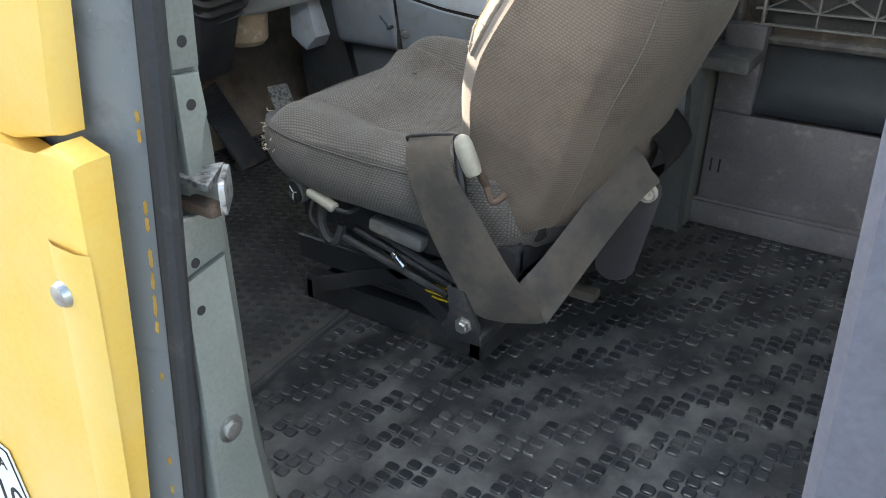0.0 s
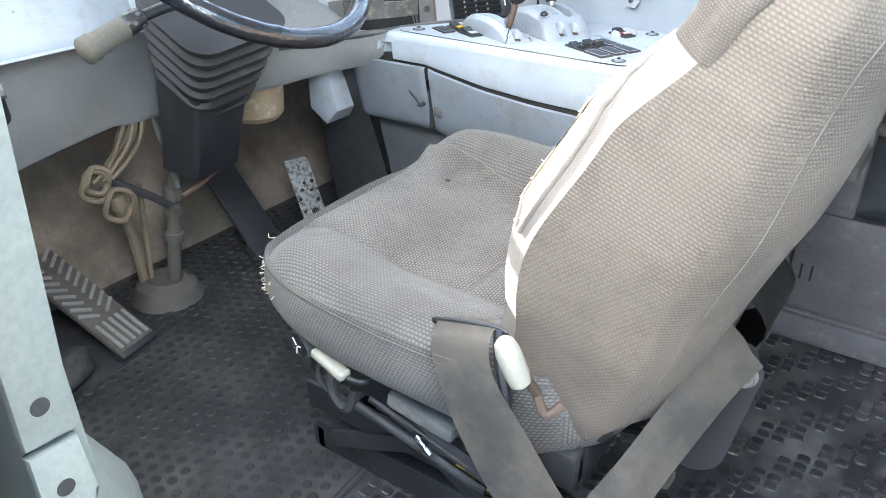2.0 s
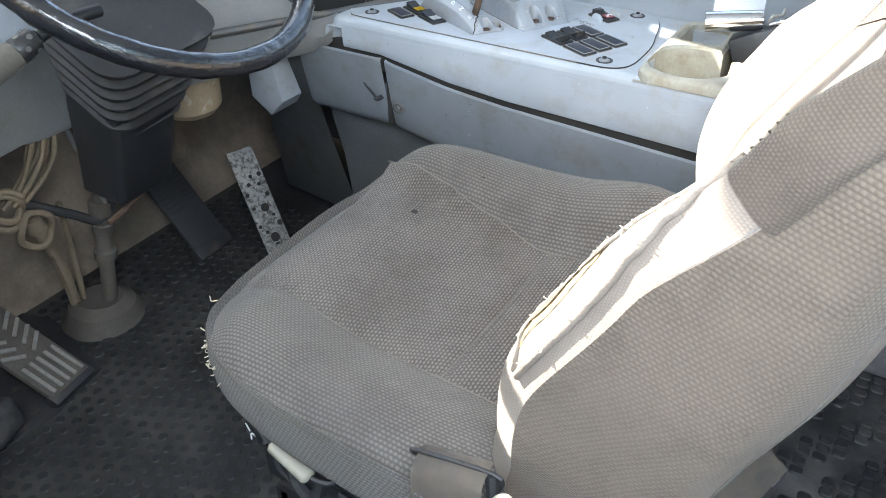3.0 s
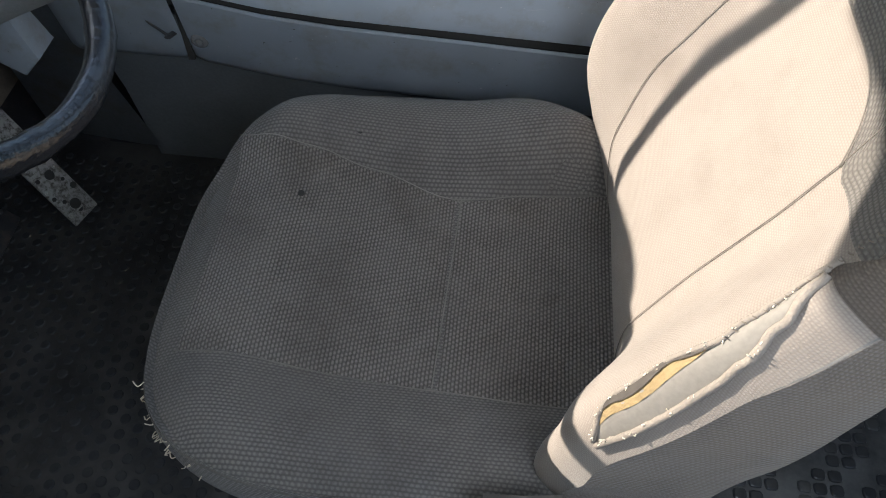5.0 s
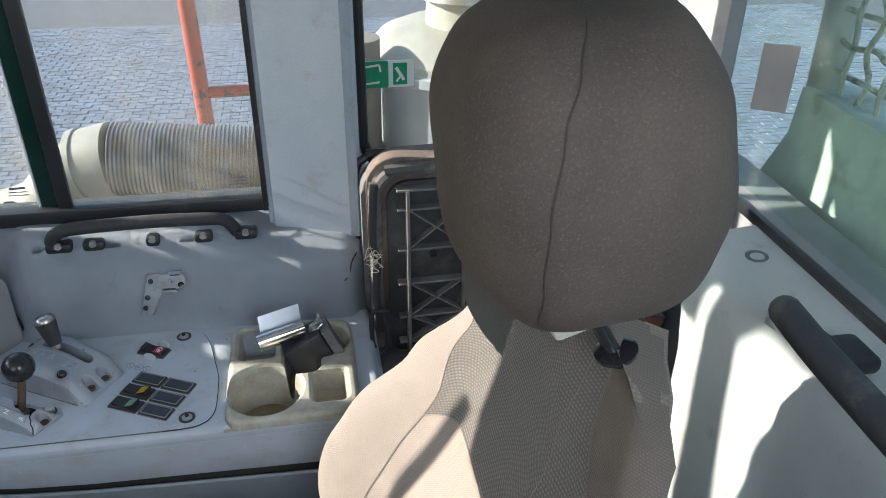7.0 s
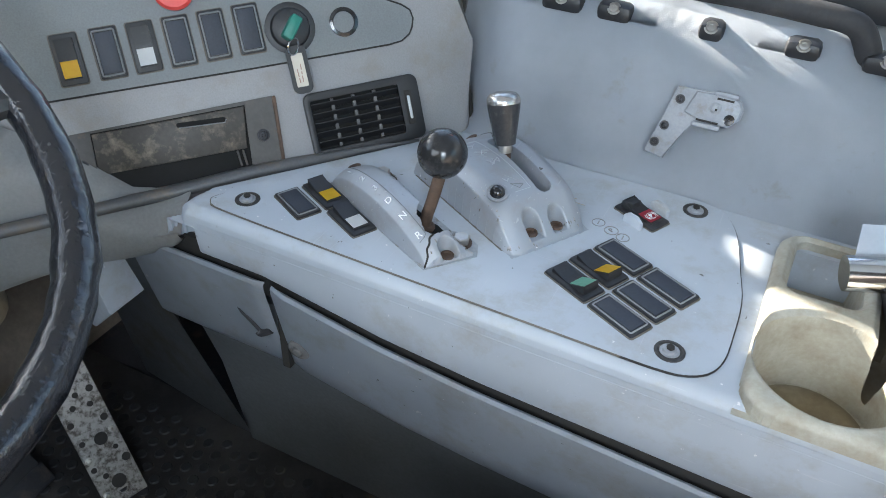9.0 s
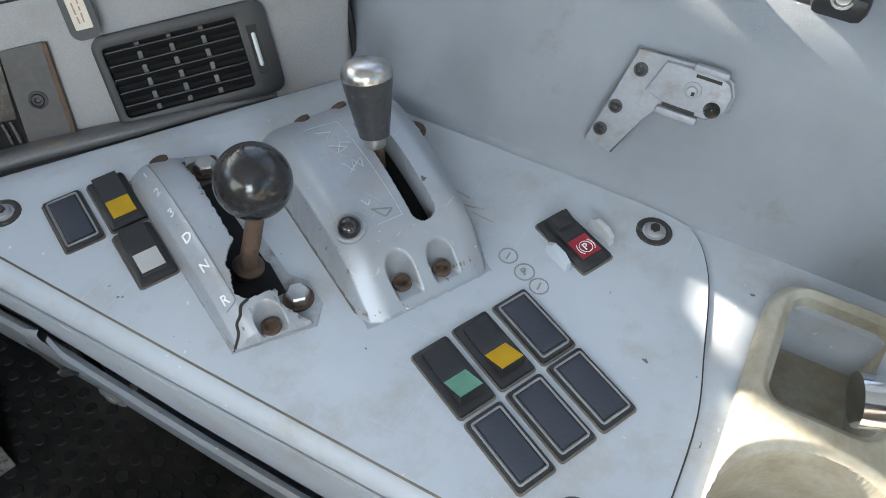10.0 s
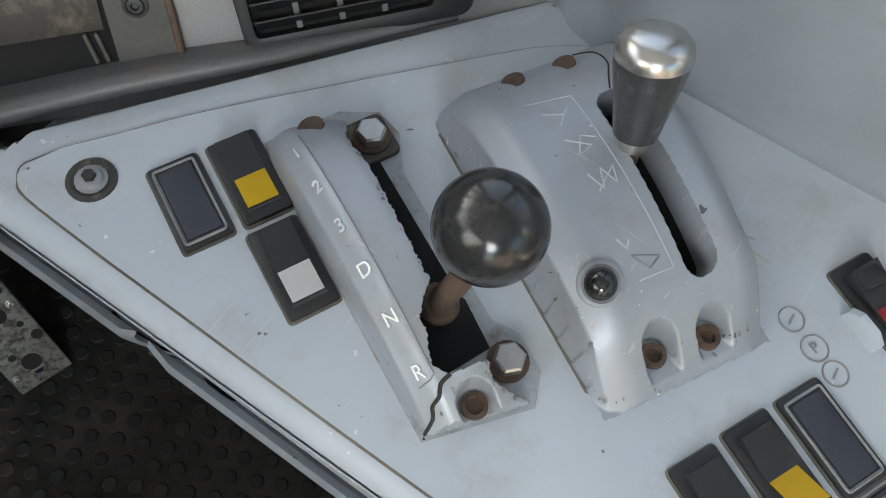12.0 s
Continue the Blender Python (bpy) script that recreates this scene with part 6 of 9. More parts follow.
    chips("bare_chip", spots, height, CON, BARE, t, "paint chipped to bright metal along the edges", rng)
    # lever
    foot = Vector((-0.2615, 0.5525, 0.548))
    axis = (Vector((-0.2767, 0.5658, 0.6230)) - Vector((-0.2651, 0.5545, 0.5720))).normalized()
    base = Vector((-0.2651, 0.5545, 0.5720))
    bm = bmnew()
    rod(bm, foot - Vector((0, 0, 0.02)), base, 0.0058, 0.0056, 12)
    part("stem", bm, RUST, t, "dark rusty stem")
    bm = bmnew()
    lathe(bm, base - axis * 0.008, axis, [(0, 0.0062), (0.001, 0.0068), (0.0085, 0.0070), (0.009, 0.006)], 18)
    part("collar", bm, ZINC, t, "worn steel collar")
    bm = bmnew()
    lathe(bm, base, axis, [(0, 0.0085), (0.0008, 0.0103), (0.036, 0.0160), (0.0415, 0.0166)], 32)
    knob = part("knob", bm, KNOB, t, "tapered satin black knob")
    bm = bmnew()
    lathe(bm, base, axis, [(0.0415, 0.0166), (0.0440, 0.0166), (0.0475, 0.0157), (0.0505, 0.0128), (0.0520, 0.008), (0.0525, 0.0004)], 32)
    part("knob_cap", bm, plain("satin_cap", (0.50, 0.49, 0.48), 0.26, metal=0.85, vary=0.2, fine=300, relief=0.05, dirt=(0.30, 0.28, 0.25), dirt_at=(0.55, 0.7), dirt_scale=60), knob, "worn satin metal cap")


def cup_holder():
    t = thing("cup_holder", "cream plastic cup holder tray with round and square pockets", "cup holder", (0.108, 0.482, TOP))
    Z = TOP + 0.012

    def height(X, Y):
        d = sd_box(X, Y, 0.108, 0.4885, 0.104, 0.1245, 0.028)
        z = Z - 0.010 * (1 - np.sqrt(np.clip(1 - np.clip((d + 0.010) / 0.010, 0, 1) ** 2, 0, 1)))
        z = np.where(d > -0.0004, TOP - 0.004, z)
        cav = []
        cav.append((np.hypot(X - 0.064, (Y - 0.437) * 1.0) - 0.059, 0.075))
        cav.append((sd_box(X, Y, 0.166, 0.434, 0.0275, 0.0395, 0.012), 0.040))
        cav.append((sd_box(X, Y, 0.050, 0.560, 0.031, 0.042, 0.012), 0.050))
        cav.append((np.minimum(np.hypot(X - 0.160, Y - 0.555) - 0.045, sd_box(X, Y, 0.125, 0.515, 0.030, 0.045, 0.02)), 0.075))
        for sd, dep in cav:
            lip = 0.004 * sstep(0.006, 0.0, sd)
            wall = dep * sstep(0.0002, -0.0042, sd)
            z = np.minimum(z, Z - lip - wall)
        return z
    field("tray", np.linspace(0.0036, 0.2124, 260), np.linspace(0.3636, 0.6134, 310), height, CREAM, t)
    bm = bmnew()
    lathe(bm, (0.064, 0.437, Z - 0.0785), (0, 0, 1), [(0, 0.050), (0.002, 0.050), (0.004, 0.046), (0.004, 0.034), (0.002, 0.031), (0.002, 0.0005)], 32)
    part("cup_ring", bm, STAIN, t, "brown stained ring in the round pocket")


def ashtray():
    t = thing("ashtray", "black box ashtray with open chrome lids standing in the cup holder", "ashtray", (0.12, 0.52, TOP - 0.06))
    M = frame_of((0.128, 0.530, 0.560), (0.90, 0.18, 0.40), (-0.40, 0.08, 0.91))
    bm = bmnew()
    box(bm, (-0.040, -0.105, -0.030), (0.028, 0.0, 0.028), 0.003, 2, M)
    body = part("body", bm, BLACK, t)
    bm = bmnew()
    box(bm, (0.029, -0.100, -0.028), (0.046, -0.002, 0.026), 0.003, 2, M)
    part("side_wall", bm, DUSTY, body, "dusty side wall of the box")
    # open lid: a flat chrome sheet with a rolled lower edge
    tl, tr = Vector((0.057, 0.543, 0.596)), Vector((0.124, 0.566, 0.600))
    bm = bmnew()
    drop = Vector((0.003, -0.014, -0.026))
    loft(bm, [[tl, tl + drop * 0.5, tl + drop], [tr, tr + drop * 0.5, tr + drop]])
    bmesh.ops.solidify(bm, geom=bm.faces[:], thickness=0.0016)
    part("lid", bm, plain("brushed_chrome", (0.74, 0.76, 0.80), 0.30, metal=1.0, vary=0.08, fine=200, relief=0.03), t, "flat bright metal lid standing open")
    bm = bmnew()
    a, b = Vector((0.055, 0.514, 0.564)), Vector((0.130, 0.536, 0.572))
    rod(bm, a, b, 0.0150, 0.0150, 32)
    roll = part("rolled_lid", bm, CHROME, t, "rolled chrome lid edge")
    bm = bmnew()
    d = (b - a).normalized()
    lathe(bm, b, d, [(0.0, 0.0125), (0.0008, 0.0125), (0.0008, 0.0003)], 24)
    part("roll_end", bm, STEEL, roll, "dark open end of the roll")
    bm = bmnew()
    box(bm, (0.016, 0.0, -0.012), (0.040, 0.006, 0.014), 0.002, 2, M)
    hinge = part("hinge", bm, CHROME, t, "worn chrome hinge")
    bm = bmnew()
    tube(bm, [M @ Vector((0.014, 0.004, 0.010)), M @ Vector((0.024, 0.014, 0.012)), M @ Vector((0.034, 0.010, 0.002)), M @ Vector((0.040, 0.016, -0.006))], 0.003, 8, 4)
    part("spring", bm, ZINC, hinge)


# ---- dashboard ----
DASH = frame_of((-0.4916, 0.5454, 0.5781), (0.705, 0.7092, 0.0), (-0.3033, 0.3015, 0.9039))


def dashboard():
    t = thing("dashboard", "dark grey moulded dashboard with switch panel and air vent", "dashboard", (-0.7, 0.4, 0.5))

    def at(x, y, z=0.0, turn=4.3):
        return DASH @ Matrix.Translation((x, y, z)) @ Matrix.Rotation(radians(turn), 4, 'Z')

    def line(pts, z, r, k=3, n=6):
        bm = bmnew()
        tube(bm, [DASH @ Vector((x, y, z)) for x, y in pts], r, n, k)
        return bm
    edge = [(0.160, -0.098), (0.176, -0.088), (0.181, -0.068), (0.181, -0.016), (0.178, 0.036), (0.187, 0.090), (0.186, 0.104), (0.176, 0.112)]
    top = [(0.126, 0.1275), (0.041, 0.155), (-0.039, 0.175), (-0.16, 0.197), (-0.34, 0.212)]
    bm = bmnew()
    prism(bm, [(-0.34, -0.115)] + edge + top, -0.11, 0.0, 0.013, DASH, 4)
    body = part("body", bm, GREY_DASH, t, "", 50)
    part("shut_line", line([(x + 0.0015, y) for x, y in edge[1:]], -0.008, 0.0036), LINE_DARK, body, "dark dirty gap round the dashboard edge")
    # rolled lip along the lower edge, standing forward of the face; its shade is in the darker grey
    lip = [Vector(p) for p in ((-0.36, -0.104, 0.028), (-0.21, -0.0905, 0.024), (-0.14, -0.0845, 0.021), (-0.07, -0.0770, 0.018), (0.01, -0.0725, 0.014), (0.070, -0.0690, 0.008), (0.115, -0.0690, -0.001))]
    lip = smooth_path(lip, 6)
    bm = bmnew()
    prof = ((0.0058, -0.035), (0.0062, -0.003), (0.0050, 0.001), (0.0025, 0.0034), (-0.0010, 0.0042), (-0.0046, 0.0030), (-0.0068, -0.001), (-0.0074, -0.045))
    loft(bm, [[DASH @ (p + Vector((0, dy, dz)) * (1.0 - 0.55 * float(sstep(-0.04, 0.10, p.x)))) for dy, dz in prof] for p in lip])
    part("lower_lip", bm, plain("lip_shade_grey", (0.105, 0.108, 0.112), 0.42, vary=0.2, fine=400, relief=0.2, dirt=(0.15, 0.12, 0.09), dirt_at=(0.52, 0.7), dirt_scale=30), body, "rolled lower lip, darkened for its shade, with brown grime", 60)
    # upper switch panel
    low = [(-0.33, 0.012), (-0.214, 0.0195), (-0.055, 0.029), (0.094, 0.0398), (0.108, 0.0425), (0.117, 0.049)]
    pan = low + [(0.1207, 0.0554), (0.123, 0.065), (0.1205, 0.074), (0.112, 0.080), (0.076, 0.0945), (-0.007, 0.126), (-0.053, 0.1375), (-0.164, 0.159), (-0.34, 0.168)]
    bm = bmnew()
    prism(bm, pan, -0.002, 0.0016, 0.0008, DASH)
    panel = part("switch_panel", bm, plain("panel_grey", (0.20, 0.215, 0.225), 0.55, vary=0.1, fine=600, relief=0.15), body, "flat grey switch panel")
    part("panel_gap", line(pan + pan[:1], 0.0008, 0.0013, 1, 5), LINE_DARK, panel)
    for a, b, kind, lens in ((-0.230, 0.055, "down", SW_YELLOW), (-0.193, 0.058, "blank", None), (-0.1585, 0.0605, "down", PAINT_WHITE), (-0.124, 0.063, "blank", None), (-0.089, 0.066, "blank", None), (-0.054, 0.069, "blank", None)):
        q = rocker("dash_switch", 0, 0, kind, lens, "black dashboard rocker switch with a coloured lens" if lens else "blank black dashboard switch cover", at(a, b, 0, 4.5 - 90), None, 0.0016)
        tagged(q, group="row of dashboard switches")
    n = DASH.to_3x3() @ Vector((0, 0, 1))
    # emergency button and small lamp
    e = thing("emergency_button", "round red push button on the dashboard", "button", DASH @ Vector((-0.122, 0.112, 0)))
    bm = bmnew()
    lathe(bm, DASH @ Vector((-0.122, 0.112, 0.001)), n, [(0, 0.016), (0.006, 0.016), (0.007, 0.0200), (0.014, 0.0200), (0.017, 0.0175), (0.018, 0.008), (0.018, 0.0005)], 28)
    part("cap", bm, RED_BTN, e)
    bm = bmnew()
    lathe(bm, DASH @ Vector((-0.070, 0.126, 0.001)), n, [(0, 0.0075), (0.003, 0.0075), (0.0035, 0.005), (0.003, 0.0005)], 18)
    part("lamp", bm, BLACK, e, "small dark lamp")
    # ignition lock, key and tag
    lock = Vector((-0.0117, 0.066, 0.0))
    k = thing("ignition_lock", "black ignition lock with a green key and hanging tag", "lock", DASH @ lock)
    bm = bmnew()
    lathe(bm, DASH @ (lock + Vector((0, 0, 0.001))), n, [(0, 0.0265), (0.002, 0.0265), (0.003, 0.0235), (0.003, 0.021), (0.008, 0.019), (0.010, 0.015), (0.010, 0.0005)], 30)
    part("barrel", bm, BLACK, k)
    bm = bmnew()
    box(bm, (-0.006, -0.014, 0.009), (0.006, 0.012, 0.034), 0.003, 2, at(lock.x, lock.y, 0, -34))
    part("key", bm, KEY_GREEN, k, "green key grip")
    bm = bmnew()
    c = DASH @ Vector((-0.0135, 0.046, 0.022))
    tube(bm, [c + Vector((0, 0.009 * math.cos(2 * math.pi * i / 16), 0.009 * math.sin(2 * math.pi * i / 16))) for i in range(17)], 0.0010, 5, 1)
    part("key_ring", bm, CHROME, k)
    tm = at(-0.0095, 0.0225, 0.012, 5)
    bm = bmnew()
    ring_of(bm, rounded(0, 0, 0.0210, 0.0500, 0.0075, 5), rounded(0, -0.0005, 0.0125, 0.0350, 0.0015, 5), tm, 0.0, 0.004)
    prism(bm, rounded(0, 0, 0.0150, 0.038, 0.002, 2), 0.0002, 0.0026, 0.0, tm)
    tag = part("tag", bm, DEEP_BLACK, k, "black key tag holder")
    bm = bmnew()
    prism(bm, rounded(0, -0.0005, 0.0122, 0.0345, 0.001, 2), 0.0026, 0.0031, 0.0, tm)
    lab = part("tag_paper", bm, plain("tag_cream", (0.62, 0.57, 0.49), 0.6, vary=0.1, relief=0.05), tag, "cream paper label")
    for i, runs in enumerate((((-0.0135, 0.0050), (-0.0070, 0.0082)), ((-0.0130, 0.0066), (-0.0050, 0.0030), (-0.0005, 0.0058)))):
        for y, long in runs:
            bm = bmnew()
            box(bm, (-0.0030 + 0.0042 * i, y, 0.0030), (-0.0019 + 0.0042 * i, y + long, 0.0033), 0, 1, tm @ Matrix.Rotation(0.04 * (1 - 2 * i), 4, 'Z'))
            part("ink_bar", bm, plain("brown_ink", (0.36, 0.22, 0.18), 0.7, relief=0.0), lab)
    # round socket
    bm = bmnew()
    lathe(bm, DASH @ Vector((0.046, 0.0675, 0.0014)), n, [(0, 0.0155), (0.0012, 0.0155), (0.002, 0.012), (0.0005, 0.0112), (-0.0005, 0.0108), (-0.0005, 0.0003)], 24)
    part("socket", bm, GLOSS_BLACK, body, "round dark socket with a pale rim")
    # empty radio frame: a flange with a screw, a grimy plate across its upper half and a flat black sheet below for the
    # hole's dark
    outer = [(-0.255, -0.0185), (-0.041, -0.001), (-0.0405, -0.0785), (-0.128, -0.0825), (-0.255, -0.0885)]
    inner = [(-0.225, -0.0185), (-0.0708, -0.0075), (-0.0722, -0.0740), (-0.128, -0.0790), (-0.225, -0.0835)]
    frame_mat = plain("grimy_frame", (0.080, 0.076, 0.072), 0.55, metal=0.15, vary=0.35, relief=0.3, dirt=(0.12, 0.085, 0.055), dirt_at=(0.57, 0.68), dirt_scale=42)
    bm = bmnew()
    ring_of(bm, outer, inner, DASH, 0.0, 0.0034)
    fr = part("radio_frame", bm, frame_mat, body, "grimy empty radio frame")
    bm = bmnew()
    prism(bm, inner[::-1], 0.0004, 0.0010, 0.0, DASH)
    part("opening", bm, PAINTED_DARK, fr, "flat black sheet for the dark of the empty radio opening")
    bm = bmnew()
    prism(bm, [(-0.224, -0.061), (-0.0748, -0.0524), (-0.0716, -0.0085), (-0.224, -0.0195)], 0.0010, 0.0026, 0.0006, DASH)
    pl = part("cassette_plate", bm, GRIMY_PLATE, fr, "grimy worn metal plate")
    # thin black sheet for the dark of the slit
    bm = bmnew()
    prism(bm, rounded(0, 0, 0.050, 0.0050, 0.0022, 3), 0.0020, 0.0030, 0.0, at(-0.117, -0.0200, 0, 1))
    part("slit", bm, PAINTED_DARK, pl)
    bm = bmnew()
    tube(bm, [DASH @ Vector((x, y, 0.0030)) for x, y in ((-0.140, -0.0232), (-0.093, -0.0228), (-0.0915, -0.0195))], 0.0006, 4, 1)
    part("slit_edge", bm, RIM_DUST, pl, "worn bright edge of the slit")
    for i in range(2):
        bm = bmnew()
        box(bm, (-0.0012, -0.0085, 0.001), (0.0012, 0.0085, 0.004), 0.0006, 1, at(-0.0785 - 0.0058 * i, -0.0620, 0, 8))
        part("contact_tab", bm, frame_mat, fr, "dark metal contact tab")
    for x in (-0.056, -0.238):
        bm = bmnew()
        lathe(bm, DASH @ Vector((x, -0.041 + (0 if x > -0.1 else -0.010), 0.0034)), n, [(0, 0.0068), (0.0008, 0.0066), (0.0014, 0.0048), (0.0004, 0.0044), (0.0016, 0.0040), (0.0020, 0.0022), (0.0006, 0.0016), (0.0006, 0.0002)], 20)
        part("screw", bm, STEEL, fr)
    bm = bmnew()
    box(bm, (-0.0018, -0.0385, 0.0015), (0.0022, 0.0385, 0.0058), 0.0018, 2, at(-0.0395, -0.0395, 0, 0.4))
    part("rust_strip", bm, RUST, fr, "rusty brown edge strip")
    for x0, x1, y0, y1 in ((-0.118, -0.072, -0.0800, -0.0765), (-0.215, -0.152, -0.0855, -0.0815)):
        bm = bmnew()
        tube(bm, [DASH @ Vector((x0 + (x1 - x0) * i / 6, y0 + (y1 - y0) * i / 6 + 0.0004 * (-1) ** i, 0.0040)) for i in range(7)], 0.0016, 5, 1)
        part("worn_edge", bm, RIM_DUST, fr, "pale worn lower edge")
    # air vent
    v = thing("air_vent", "black louvred air vent with dusty dividers in the dashboard", "vent", DASH @ Vector((0.0565, -0.034, 0)))
    VM = at(0.0565, -0.034, 0, 4.8)

    def ring_frame(w, h, r, w2, h2, r2, dx, z0, z1):
        bm = bmnew()
        o, q = rounded(0, 0, w, h, r, 5), rounded(dx, 0, w2, h2, r2, 5)
        mid = [(a[0] * 0.6 + b[0] * 0.4, a[1] * 0.6 + b[1] * 0.4) for a, b in zip(o, q)]
        loft(bm, [[VM @ Vector((x, y, z)) for x, y in (c + c[:1])] for c, z in ((o, z0), (o, z1 - 0.001), (mid, z1), (q, z1 - 0.001), (q, 0.0008))])
        return bm
    part("bezel", ring_frame(0.128, 0.071, 0.009, 0.099, 0.054, 0.003, -0.0080, -0.002, 0.0080), DEEP_BLACK, v)
    # black sheet over the uncut dash, painted as the dark behind the louvres
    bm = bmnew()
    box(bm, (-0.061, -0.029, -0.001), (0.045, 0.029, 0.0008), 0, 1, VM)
    part("duct", bm, PAINTED_DARK, v)
    for i in range(5):
        bm = bmnew()
        y = -0.0205 + 0.0102 * i
        box(bm, (-0.0565, -0.0043, -0.0007), (0.0410, 0.0043, 0.0007), 0.0004, 1, VM @ Matrix.Translation((0, y, 0.0048)) @ Matrix.Rotation(0.70, 4, 'X'))
        part("louvre", bm, DEEP_BLACK, v)
    for i in range(3):
        bm = bmnew()
        x = -0.0330 + 0.0238 * i
        box(bm, (x - 0.0017, -0.026, 0.0008), (x + 0.0017, 0.026, 0.0046), 0.0003, 1, VM)
        part("divider", bm, DUSTY, v)
    bm = bmnew()
    box(bm, (0.0465, -0.019, 0.0060), (0.0550, 0.019, 0.0083), 0.001, 1, VM)
    w = part("wheel_slot", bm, LINE_DARK, v, "dark slot of the thumb wheel")
    bm = bmnew()
    box(bm, (0.0490, -0.0130, 0.0075), (0.0522, 0.0130, 0.0096), 0.001, 1, VM)
    part("thumb_wheel", bm, MARK_GREY, w, "pale worn thumb wheel")


console()
console_switches()
selector_cover()
dump_lever()
cup_holder()
ashtray()
dashboard()


# ---- steering, pedals and the lower dash ----
WC = Vector((-0.530, 0.015, 0.735))
WN = Vector((0.605, 0.090, 0.791)).normalized()
WU = WN.cross(Vector((0, 1, 0))).normalized()
WV = WN.cross(WU)


def steering():
    t = thing("steering_wheel", "steering wheel wrapped in shiny black tape", "steering wheel", WC)
    bm = bmnew()
    rng = random.Random(5)
    lump = [rng.uniform(-1, 1) for _ in range(96)]
    n = 96
    rings = []
    for i in range(n):
        a = 2 * math.pi * i / n
        c = WC + 0.223 * (math.cos(a) * WU + math.sin(a) * WV)
        rad = (c - WC).normalized()
        rr = 0.0150 + 0.0006 * lump[i] + (0.0012 if i % 6 == 0 else 0)
        rings.append([bm.verts.new(c + rr * (math.cos(b) * rad + math.sin(b) * WN)) for b in [2 * math.pi * j / 16 for j in range(16)]])
    for i in range(n):
        A, B = rings[i], rings[(i + 1) % n]
        for j in range(16):
            bm.faces.new((A[j], A[(j + 1) % 16], B[(j + 1) % 16], B[j]))
    part("rim", bm, plain("wrapped_tape", (0.014, 0.015, 0.019), 0.16, vary=0.4, fine=90, relief=0.9, depth=0.003, dirt=(0.16, 0.16, 0.17), dirt_at=(0.64, 0.72), dirt_scale=40, coat=0.5), t, "black tape wound round the rim")
    bm = bmnew()
    lathe(bm, WC - WN * 0.06, WN, [(0, 0.045), (0.02, 0.06), (0.045, 0.062), (0.055, 0.05), (0.058, 0.0005)], 28)
    part("hub", bm, BLACK, t)
    for a in (100, 260, 0):
        d = math.cos(radians(a)) * WU + math.sin(radians(a)) * WV
        bm = bmnew()
        tube(bm, [WC - WN * 0.03 + d * 0.05, WC - WN * 0.018 + d * 0.13, WC + d * 0.215], 0.010, 8, 4)
        part("spoke", bm, BLACK, t)
    # column switch stalk
    s = thing("column_stalk", "dusty cylindrical control stalk on the steering column", "stalk", WC - WN * 0.10)
    p0 = Vector((-0.585, -0.03, 0.632))
    p1, p3 = Vector((-0.572, -0.130, 0.630)), Vector((-0.583, -0.280, 0.580))
    bm = bmnew()
    tube(bm, [p0, (p0 + p1) / 2 + Vector((0, 0, .004)), p1], 0.0085, 12, 5)
    part("arm", bm, BLACK, s)
    d = (p3 - p1).normalized()
    bm = bmnew()
    lathe(bm, p1, d, [(0, 0.009), (0.004, 0.015), (0.030, 0.0165), (0.033, 0.015)], 24)
    col = part("collar", bm, BLACK, s)
    for i in range(10):
        a = 2 * math.pi * i / 5 + (0.6 if i > 4 else 0)
        u = d.orthogonal().normalized()
        w = d.cross(u)
        q = p1 + d * (0.011 if i > 4 else 0.022) + 0.0162 * (math.cos(a) * u + math.sin(a) * w)
        bm = bmnew()
        lathe(bm, q, (q - p1 - d * (q - p1).dot(d)), [(0, 0.0035), (0.0006, 0.0035), (0.0006, 0.0003)], 10)
        part("dot", bm, DUSTY, col)
    bm = bmnew()
    lathe(bm, p1 + d * 0.033, d, [(0, 0.0155), (0.002, 0.0168), (0.052, 0.0178), (0.055, 0.0198), (0.070, 0.0200), (0.073, 0.0175), (0.076, 0.010), (0.0765, 0.0005)], 26)
    part("grip", bm, plain("dusty_grip", (0.13, 0.118, 0.10), 0.7, vary=0.2, relief=0.2, dirt=(0.1, 0.09, 0.08), dirt_at=(0.55, 0.7), dirt_scale=30), s, "dust covered twist grip")
    # rubber bellows and column housing
    b = thing("steering_column", "black rubber bellows over the steering column housing", "column", (-0.74, 0.02, 0.0))
    bm = bmnew()
    ax = Vector((-0.118, 0.028, -0.235)).normalized()
    u = Vector((0, 1, 0)) - ax * ax.y
    u.normalize()
    w = ax.cross(u)
    rows = []
    c0 = Vector((-0.592, 0.012, 0.612))
    for i in range(25):
        s2 = i / 24
        grow = 1.0 if i % 4 < 2 else 0.90
        hw, hd = (0.100 - 0.034 * s2) * grow, (0.088 - 0.026 * s2) * grow
        c = c0 + ax * 0.165 * s2
        row = []
        for x, y in rounded(0, 0, 2 * hw, 2 * hd, min(hw, hd) * 0.45, 4):
            row.append(c + u * x + w * y)
        rows.append(row)
    loft(bm, rows, True, True)
    part("bellows", bm, RUBBER, b, "stepped rubber bellows", 50)
    bm = bmnew()
    rows = []
    h0, h1 = Vector((-0.652, 0.020, 0.500)), Vector((-0.690, 0.012, 0.318))
    for f, hw, hd in ((0.0, 0.060, 0.056), (0.12, 0.060, 0.056), (0.55, 0.056, 0.052), (0.96, 0.054, 0.048), (1.0, 0.048, 0.042)):
        c = h0.lerp(h1, f)
        rows.append([c + Vector((y, x, 0)) for x, y in rounded(0, 0, 2 * hw, 2 * hd, 0.012, 3)])
    loft(bm, rows, True, True)
    part("housing", bm, BLACK, b)
    e = h1.copy()
